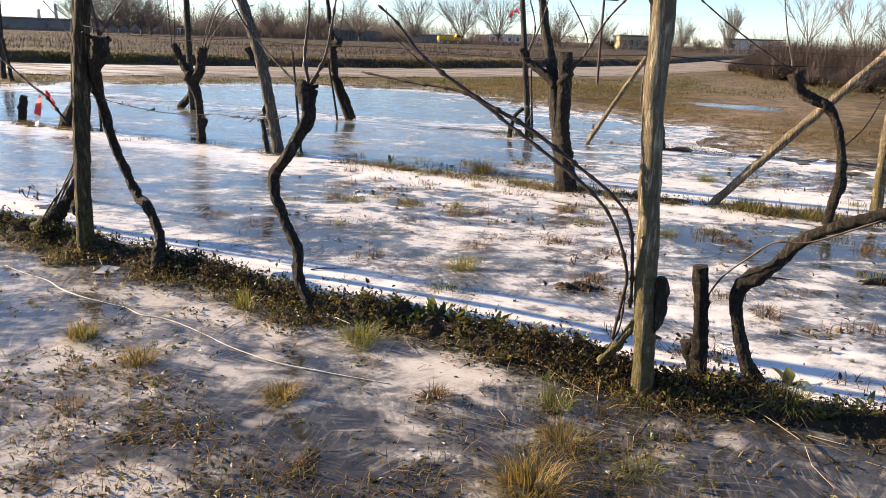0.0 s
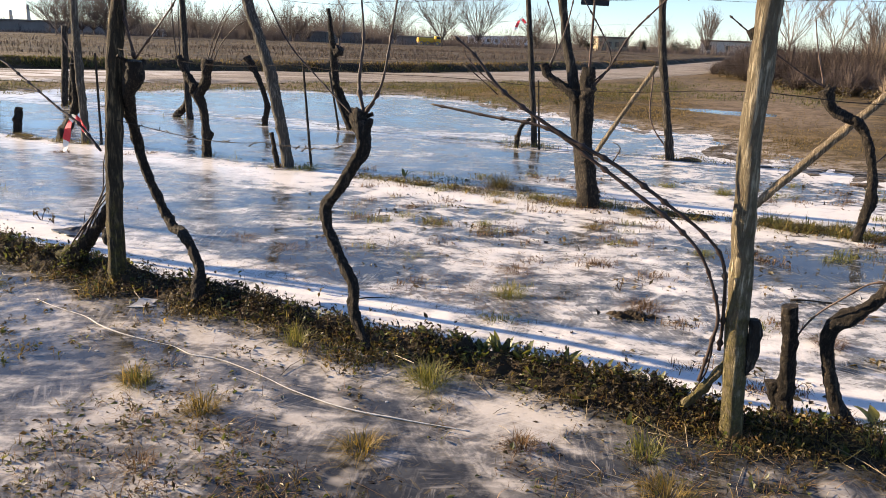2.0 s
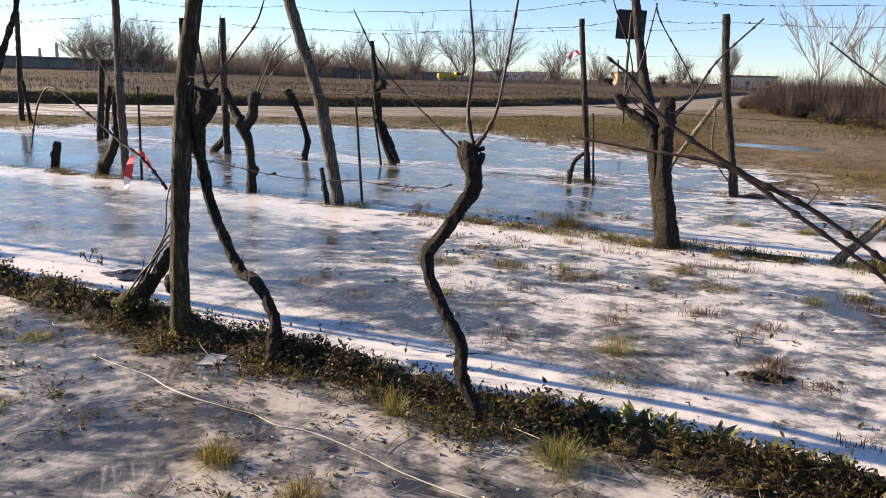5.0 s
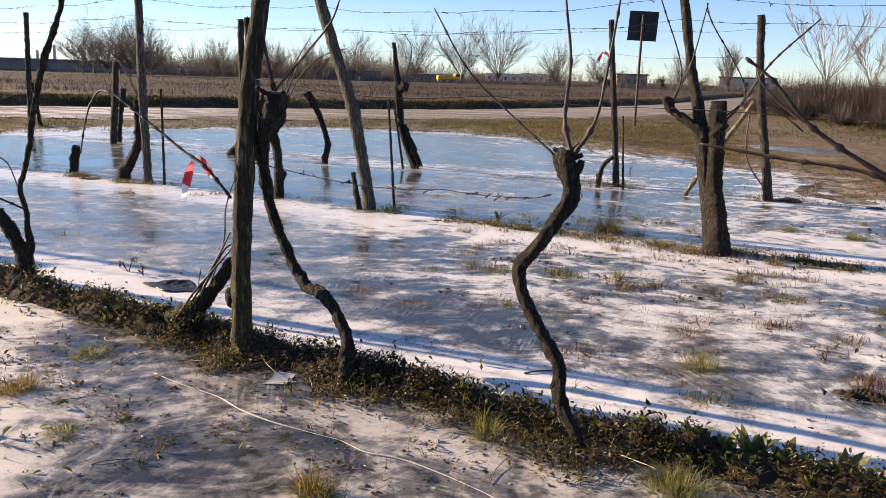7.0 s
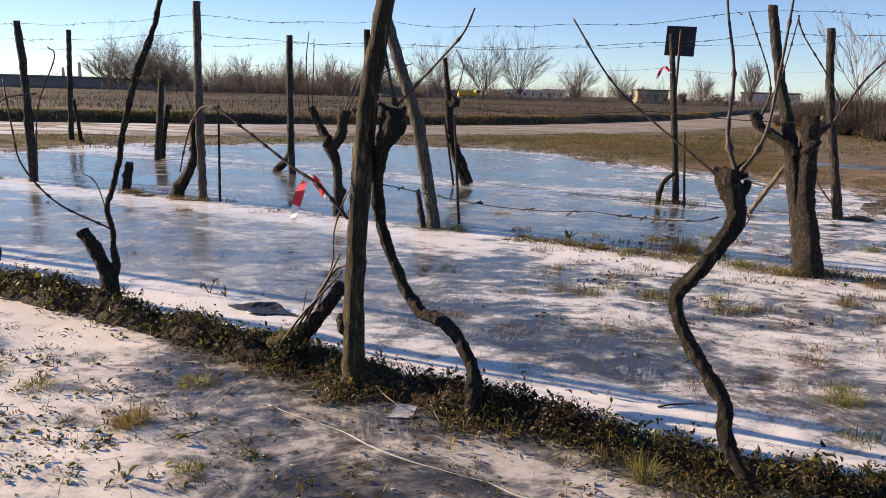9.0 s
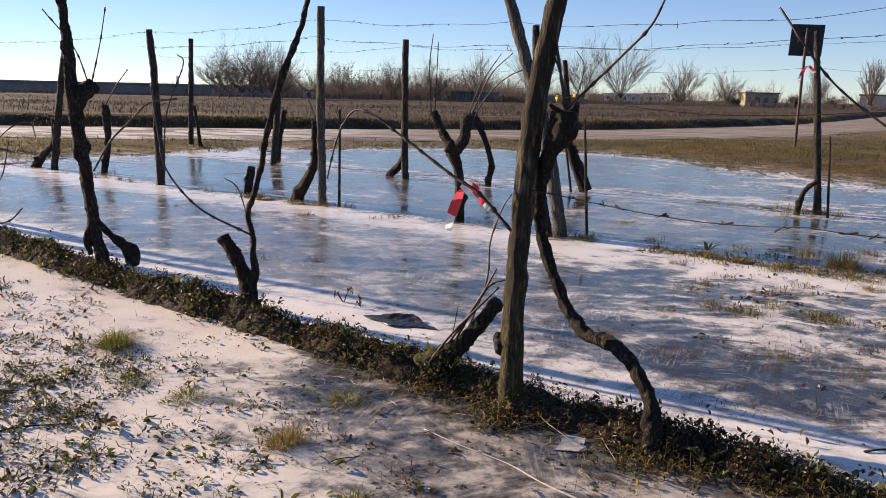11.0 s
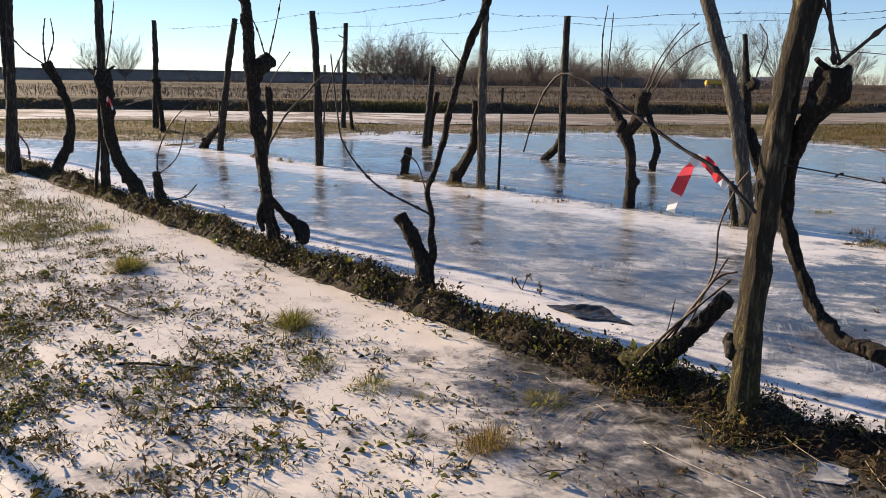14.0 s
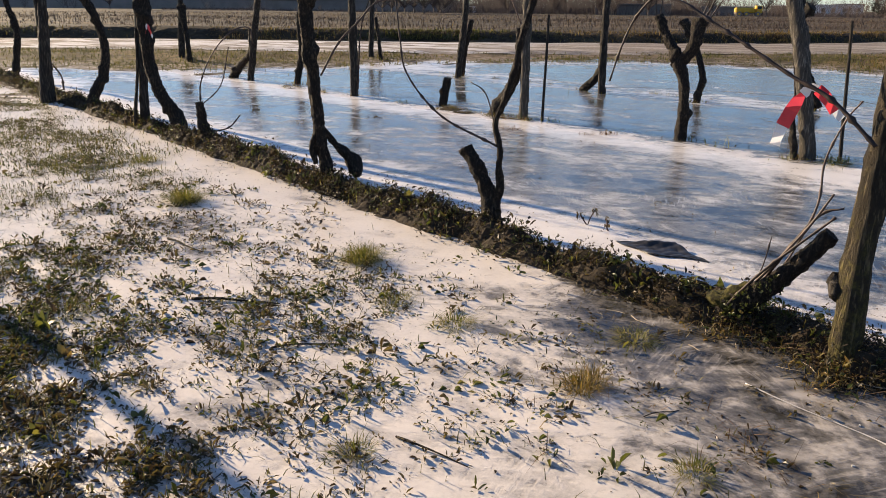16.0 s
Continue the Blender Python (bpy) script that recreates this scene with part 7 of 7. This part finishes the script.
# ---- distance: trees, brushwood, buildings ----
def branches(origin, tall, spread, rng, levels=3, thick=0.012, stems=10, start=0.12, fork=6):
    """Bare limbs fanning up from a short trunk as tapered three-sided rods: lists of verts and faces."""
    verts, faces = [], []

    def rod(a, b, ra, rb):
        d = (b - a).normalized()
        s = d.orthogonal().normalized()
        t = d.cross(s)
        n = len(verts)
        for p, r in ((a, ra), (b, rb)):
            for k in range(3):
                g = 2.094 * k
                verts.append(tuple(p + (s * math.cos(g) + t * math.sin(g)) * r))
        faces.extend((n + k, n + (k + 1) % 3, n + 3 + (k + 1) % 3, n + 3 + k) for k in range(3))

    def grow(p, d, length, r, level):
        last = p
        bend = Vector(rng.normal(0, 0.10, 3))
        for i in range(3):
            nxt = last + (d + bend * i + Vector((0, 0, 0.05 * i))).normalized() * length / 3
            rod(last, nxt, r * (1 - 0.25 * i), r * (0.75 - 0.25 * i) + 0.003)
            if level:
                for _ in range(int(rng.integers(1, 1 + fork // 2)) + (1 if i else 0)):
                    side = Vector(rng.normal(0, 1, 3))
                    side.z = side.z * 0.4 + 0.22
                    grow(last.lerp(nxt, rng.random()), (d + side.normalized() * spread * 0.48).normalized(), length * rng.uniform(0.32, 0.6), max(r * 0.42, 0.011), level - 1)
            last = nxt

    o = Vector(origin)
    trunk = tall * start
    rod(o - Vector((0, 0, 0.3)), o + Vector((0, 0, trunk)), tall * thick * 2.0, tall * thick * 1.6)
    for i in range(stems):
        a = 6.283 * (i + rng.random()) / stems
        out = spread * rng.random() ** 0.6
        d = Vector((math.cos(a) * out, math.sin(a) * out, 1)).normalized()
        grow(o + Vector((0, 0, trunk * rng.uniform(0.8, 1.0))), d, tall * (0.80 - 0.20 * out) * rng.uniform(0.8, 1.08), tall * thick * 0.62, levels - 1)
    return verts, faces


def seen_at(left_degrees, distance):
    """A place by its bearing from the middle of the walk."""
    a = radians(left_degrees)
    return -1.25 - math.sin(a) * distance, 0.9 + math.cos(a) * distance


def bare_tree(left, distance, tall, spread, seed, label, material=None, levels=3, start=0.12, stems=17, fork=9):
    x, y = seen_at(left, distance)
    z = float(height(x, y))
    ob = new("bare_tree")
    ob.location = (x, y, z)
    tagged(ob, label, "tree", "bare trees")
    r = np.random.default_rng(seed)
    v, f = branches((0, 0, 0), tall, spread * 1.25, r, levels, 0.008, stems, start, fork)
    me = plain_mesh("crown", v[6:], [tuple(i - 6 for i in q) for q in f[3:]], material or tree_bark)
    crown = new("crown", me)
    crown.parent = ob
    me = plain_mesh("trunk", v[:6], f[:3], material or tree_bark)
    trunk = new("trunk", me)
    trunk.parent = ob
    return ob


for i, (left, dist, tall, spread) in enumerate((
        (25.0, 130, 7.6, 1.05), (23.4, 134, 8.4, 1.1), (22.0, 130, 8.4, 1.1), (20.6, 134, 7.6, 1.05), (6.2, 135, 7.7, 0.92), (2.1, 130, 8.6, 0.86), (-1.4, 128, 9.5, 0.92),
        (-4.1, 126, 9.9, 0.98), (-8.4, 135, 7.0, 0.80), (-11.4, 150, 5.9, 0.80), (-20.2, 135, 6.4, 0.5), (41.3, 150, 7.2, 0.92), (43.2, 155, 6.8, 0.92), (24.3, 140, 8.2, 1.05), (22.7, 143, 8.8, 1.05), (21.3, 142, 8.2, 1.05), (9.5, 150, 6.8, 0.92), (12.5, 150, 7.3, 0.92), (16.0, 145, 6.6, 0.92), (-17.0, 150, 5.6, 0.7))):
    bare_tree(left, dist, tall, spread, 100 + i, "leafless grey-brown tree at the far field edge")
bare_tree(-26.4, 46, 5.2, 0.75, 201, "pale leafless tree rising out of brushwood", pale_twig, 3, 0.30, 6, 7)
bare_tree(-29.0, 50, 4.2, 0.75, 202, "pale leafless tree rising out of brushwood", pale_twig, 3, 0.30, 5, 6)
bare_tree(-31.5, 60, 4.2, 0.7, 203, "small leafless tree behind reeds", tree_bark, 3, 0.15)

rng = np.random.default_rng(31)
verts, faces = [], []
for i in range(760):
    left = rng.uniform(1.5, 21) if i < 460 else rng.uniform(-24, 1.5) if i < 660 else rng.uniform(21, 60)
    dist = rng.uniform(150, 240)
    x, y = seen_at(left, dist)
    tall = rng.uniform(2.6, 5.2) * (1.0 if left > 1 else 0.75) * (0.5 if left > 25 else 1.0) * (1.0 + 0.5 * (rng.random() < 0.2)) * dist / 170
    v, f = branches((x, y, float(height(x, y))), tall, 0.9, rng, 2, 0.009, 9, 0.08, 7)
    n = len(verts)
    verts += v
    faces += [tuple(k + n for k in q) for q in f]
stuff("woodland", plain_mesh("woodland", verts, faces, tree_bark), "thin band of leafless woodland on the horizon", "woods")

# undergrowth below the woodland
n = 44000
a = rng.uniform(-26, 40, n)
dd = rng.uniform(150, 240, n)
x, y = -1.25 - np.sin(np.radians(a)) * dd, 0.9 + np.cos(np.radians(a)) * dd
tall = rng.uniform(0.5, 1.0, n) * (2.6 + 1.2 * wobble(0.05 * x, 0.05 * y, 41) + 0.7 * wobble(0.3 * x, 0.3 * y, 42)) * np.where(a > 20, 0.3, np.where(a > 1.5, 1.0, 0.6))
stuff("undergrowth", blade_mesh("undergrowth", on_ground(x, y), np.maximum(tall, 0.4), rng, tree_bark, 0.5, 0.022), "brown leafless undergrowth on the horizon", "bushes")

# brushwood and reeds beside the track
n = 105000
a = rng.uniform(-35.5, -21.6, n)
d = np.abs(rng.normal(0, 7.0, n)) + np.interp(a, [-35.5, -29, -24, -21.6], [28, 33, 40, 50]) + 2.0 * np.sin(2.1 * a) + 1.2 * np.sin(5.3 * a)
x, y = -1.25 - np.sin(np.radians(a)) * d, 0.9 + np.cos(np.radians(a)) * d
tall = rng.uniform(0.5, 1.0, n) * np.interp(a, [-35.5, -29, -25, -21.6], [3.9, 3.9, 3.6, 1.0]) * (0.70 + 0.40 * wobble(0.5 * x, 0.5 * y, 13)) * np.clip(0.35 + np.abs(d - 30) / 12, 0.4, 1)
m_ = a > -32.6 + 1.2 * np.sin(0.7 * d)
stuff("brushwood", blade_mesh("brushwood", on_ground(x[m_], y[m_]), tall[m_] * 0.92, rng, brush, 0.95, 0.0058), "dense brown leafless brushwood", "bushes")
stuff("reed_bed", blade_mesh("reed_bed", on_ground(x[~m_], y[~m_]), tall[~m_] * 0.62, rng, reed, 0.4, 0.008), "tall dry tan reeds", "reeds")
n = 4500
a = rng.uniform(-36, -22, n)
d = np.interp(a, [-36, -29, -24, -22], [24, 30, 37, 44]) + np.abs(rng.normal(0, 2.6, n)) + 1.6 * np.sin(3.1 * a) + 1.1 * np.sin(7.7 * a)
x, y = -1.25 - np.sin(np.radians(a)) * d, 0.9 + np.cos(np.radians(a)) * d
stuff("bramble_edge", leaf_mesh("bramble_edge", on_ground(x, y, rng.random(n) * 0.30), rng.uniform(0.04, 0.11, n), rng, dead_leaf, 0.3), "low dark brambles at the foot of brushwood", "bushes")


def box(ob, name, size, at, material, turn=0.0, bevel=0.02, label=""):
    bm = bmesh.new()
    bmesh.ops.create_cube(bm, size=1.0, matrix=pose(*at, 0, 0, turn) @ Matrix.Diagonal((*size, 1)))
    bmesh.ops.bevel(bm, geom=bm.edges[:], offset=bevel, segments=1, affect="EDGES")
    me = bpy.data.meshes.new(name)
    bm.to_mesh(me)
    me.materials.append(material)
    child = new(name, me)
    child.parent = ob
    return tagged(child, label)


def far_building(left, dist, wide, deep, tall, material, label, windows=0, roof=None, turn=0.0, name="building"):
    x, y = seen_at(left, dist)
    ob = new(name)
    ob.matrix_world = pose(x, y, float(height(x, y)) - 0.2, 0, 0, left + turn)
    tagged(ob, label, "building")
    box(ob, "wall", (wide, deep, tall), (0, 0, tall / 2), material, bevel=0.05)
    box(ob, "roof", (wide + 0.5, deep + 0.5, 0.3), (0, 0, tall + 0.152), roof or roof_tile, bevel=0.05)
    for i in range(windows):
        at = wide * ((i + 0.5) / windows - 0.5)
        w = box(ob, "window", (1.05, 0.10, 1.25), (at, -deep / 2 - 0.03, tall * 0.58), material, bevel=0.01)
        box(w, "pane", (0.85, 0.04, 1.05), (at, -deep / 2 - 0.09, tall * 0.58), dark_glass, bevel=0.005)
    return ob


far_building(-13.5, 175, 6.6, 5.5, 3.0, ochre_wall, "flat-roofed ochre farmhouse beyond the field", 4, roof_tile, 14)
for left, dist, tall, wide in ((-8.3, 168, 3.0, 2.2), (-11.9, 166, 2.5, 1.6), (-12.7, 176, 3.6, 1.8), (-15.9, 172, 2.6, 1.5), (-18.4, 178, 3.0, 2.6)):
    x, y = seen_at(left, dist)
    ob = new("evergreen_shrub")
    ob.location = (x, y, float(height(x, y)))
    tagged(ob, "dark evergreen shrub at the far field edge", "shrub", "evergreen shrubs")
    r = np.random.default_rng(int(-100 * left))
    n = 1100
    knob = r.normal(0, 1, (9, 3)) * (wide * 0.36, wide * 0.36, tall * 0.20) + (0, 0, tall * 0.52)
    p = knob[r.integers(0, 9, n)] + r.normal(0, 1, (n, 3)) * (wide * 0.17, wide * 0.17, tall * 0.13)
    p[:, 2] = np.abs(p[:, 2])
    piece(ob, "foliage", leaf_mesh("foliage", p + (x, y, ob.location.z), r.uniform(0.12, 0.32, n), r, shrub_leaf, 0.3))
    piece(ob, "stem", tube("stem", [((x, y, ob.location.z - 0.2), 0.12), ((x + 0.1, y, ob.location.z + tall * 0.55), 0.06)], tree_bark, 6, 0.1, 0.3))
far_building(-4.9, 260, 16, 8, 3.0, white_wall, "long low white factory hall", 6, white_wall)
far_building(-6.7, 280, 8, 8, 3.4, white_wall, "white factory block with flat roof", 3, dark_wall)
far_building(-2.9, 270, 8, 8, 2.8, dark_wall, "grey low factory block", 2, white_wall)
far_building(26.0, 172, 42, 7, 2.25, dark_wall, "long dark shed behind the field", 0, dark_wall, 4, "shed")
far_building(41.0, 185, 56, 7, 2.3, dark_wall, "long dark wall behind the field", 0, dark_wall, 6, "shed")
far_building(18.6, 170, 2.6, 3, 1.6, white_wall, "small pale hut at the field edge", 1)
far_building(7.2, 158, 14, 6, 2.0, dark_wall, "low grey shed among bare trees", 0, dark_wall, 0, "shed")
far_building(1.0, 165, 9, 6, 1.7, dark_wall, "low grey shed beside a parked truck", 0, dark_wall, 0, "shed")
far_building(-21.5, 190, 12, 8, 3.2, far_wall, "low farm building behind trees", 3)

# yellow earth-moving wagon at the field edge
x, y = seen_at(-0.35, 150)
ob = new("dumper_truck")
ob.matrix_world = pose(x, y, float(height(x, y)), 0, 0, 8)
tagged(ob, "yellow site dumper parked beyond the field", "truck")
box(ob, "hopper", (3.2, 1.9, 0.9), (-0.6, 0, 1.05), yellow_paint, 0, 0.2)
box(ob, "cab", (1.1, 1.8, 1.3), (1.75, 0, 1.2), yellow_paint, 0, 0.15)
box(ob, "cab_window", (0.7, 1.86, 0.5), (1.8, 0, 1.5), dark_glass, 0, 0.05)
box(ob, "chassis", (4.4, 1.3, 0.3), (0.1, 0, 0.55), dark_wall, 0, 0.05)
for px in (-1.5, -0.3, 1.6):
    for py in (-0.85, 0.85):
        bm = bmesh.new()
        bmesh.ops.create_cone(bm, cap_ends=True, segments=16, radius1=0.42, radius2=0.42, depth=0.35, matrix=pose(px, py, 0.42, 90))
        me = bpy.data.meshes.new("wheel")
        bm.to_mesh(me)
        me.materials.append(dark_wall)
        child = new("wheel", me)
        child.parent = ob
        bm = bmesh.new()
        bmesh.ops.create_cone(bm, cap_ends=True, segments=12, radius1=0.2, radius2=0.2, depth=0.39, matrix=pose(px, py, 0.42, 90))
        me = bpy.data.meshes.new("rim")
        bm.to_mesh(me)
        me.materials.append(yellow_paint)
        rim = new("rim", me)
        rim.parent = child
# two slim chimneys on the horizon
for left, dist, tall in ((26.6, 330, 8.5), (27.6, 340, 6.5)):
    x, y = seen_at(left, dist)
    ob = new("chimney", tube("chimney", [((0, 0, 0), 0.8), ((0, 0, tall * 0.5), 0.65), ((0, 0, tall), 0.5)], far_wall, 10, 0.0, 2.0))
    ob.location = (x, y, float(height(x, y)))
    tagged(ob, "slim pale chimney on the horizon", "chimney")

# on the path side, out of view: post and vine added for their shadows
post(-9.0, 5.08, 1, [(0.0, 0.0, 0.045), (0.01, 0.9, 0.04), (0.05, 2.05, 0.035)], 0.0, "unseen weathered vineyard post, added for its shadow")
v = vine(-7.3, 3.66, 1, [(0.0, 0.0, 0.07), (0.06, 0.35, 0.06), (-0.03, 0.75, 0.055), (0.03, 1.1, 0.075)], 0.0, "unseen dark grapevine with a knotted head, added for its shadow")
limb(v, "cane", [(0.03, 1.1, 0.008), (0.12, 1.35, 0.007), (0.3, 1.6, 0.006)])
limb(v, "cane", [(0.03, 1.1, 0.008), (-0.1, 1.4, 0.007), (-0.12, 1.75, 0.005)])

# thin grass and litter caught round the feet of posts and vines that stand in the pond
r = np.random.default_rng(91)
feet = [(ob.location.x, ob.location.y) for ob in scene.collection.all_objects
        if ob.parent is None and ob.name.split(".")[0] in ("vineyard_post", "grapevine", "stake") and ob.location.y > 6.2]
fx, fy = np.array([f[0] for f in feet]), np.array([f[1] for f in feet])
per = r.integers(8, 60, len(feet))
a_, q = r.uniform(0, 2 * np.pi, per.sum()), 0.05 + np.abs(r.normal(0, 0.07, per.sum()))
x, y = np.repeat(fx, per) + 1.5 * q * np.cos(a_), np.repeat(fy, per) + q * np.sin(a_)
olive = r.random(len(x)) < 0.6
for which, material, label in ((olive, grass_blade, "thin green grass round post feet in the ice"), (~olive, rust_blade, "thin rusty grass round post feet in the ice")):
    stuff("foot_grass", blade_mesh("foot_grass", on_ground(x, y, 0, 0.0)[which], r.uniform(0.03, 0.11, which.sum()), r, material, 0.9, 0.003), label, "grass")
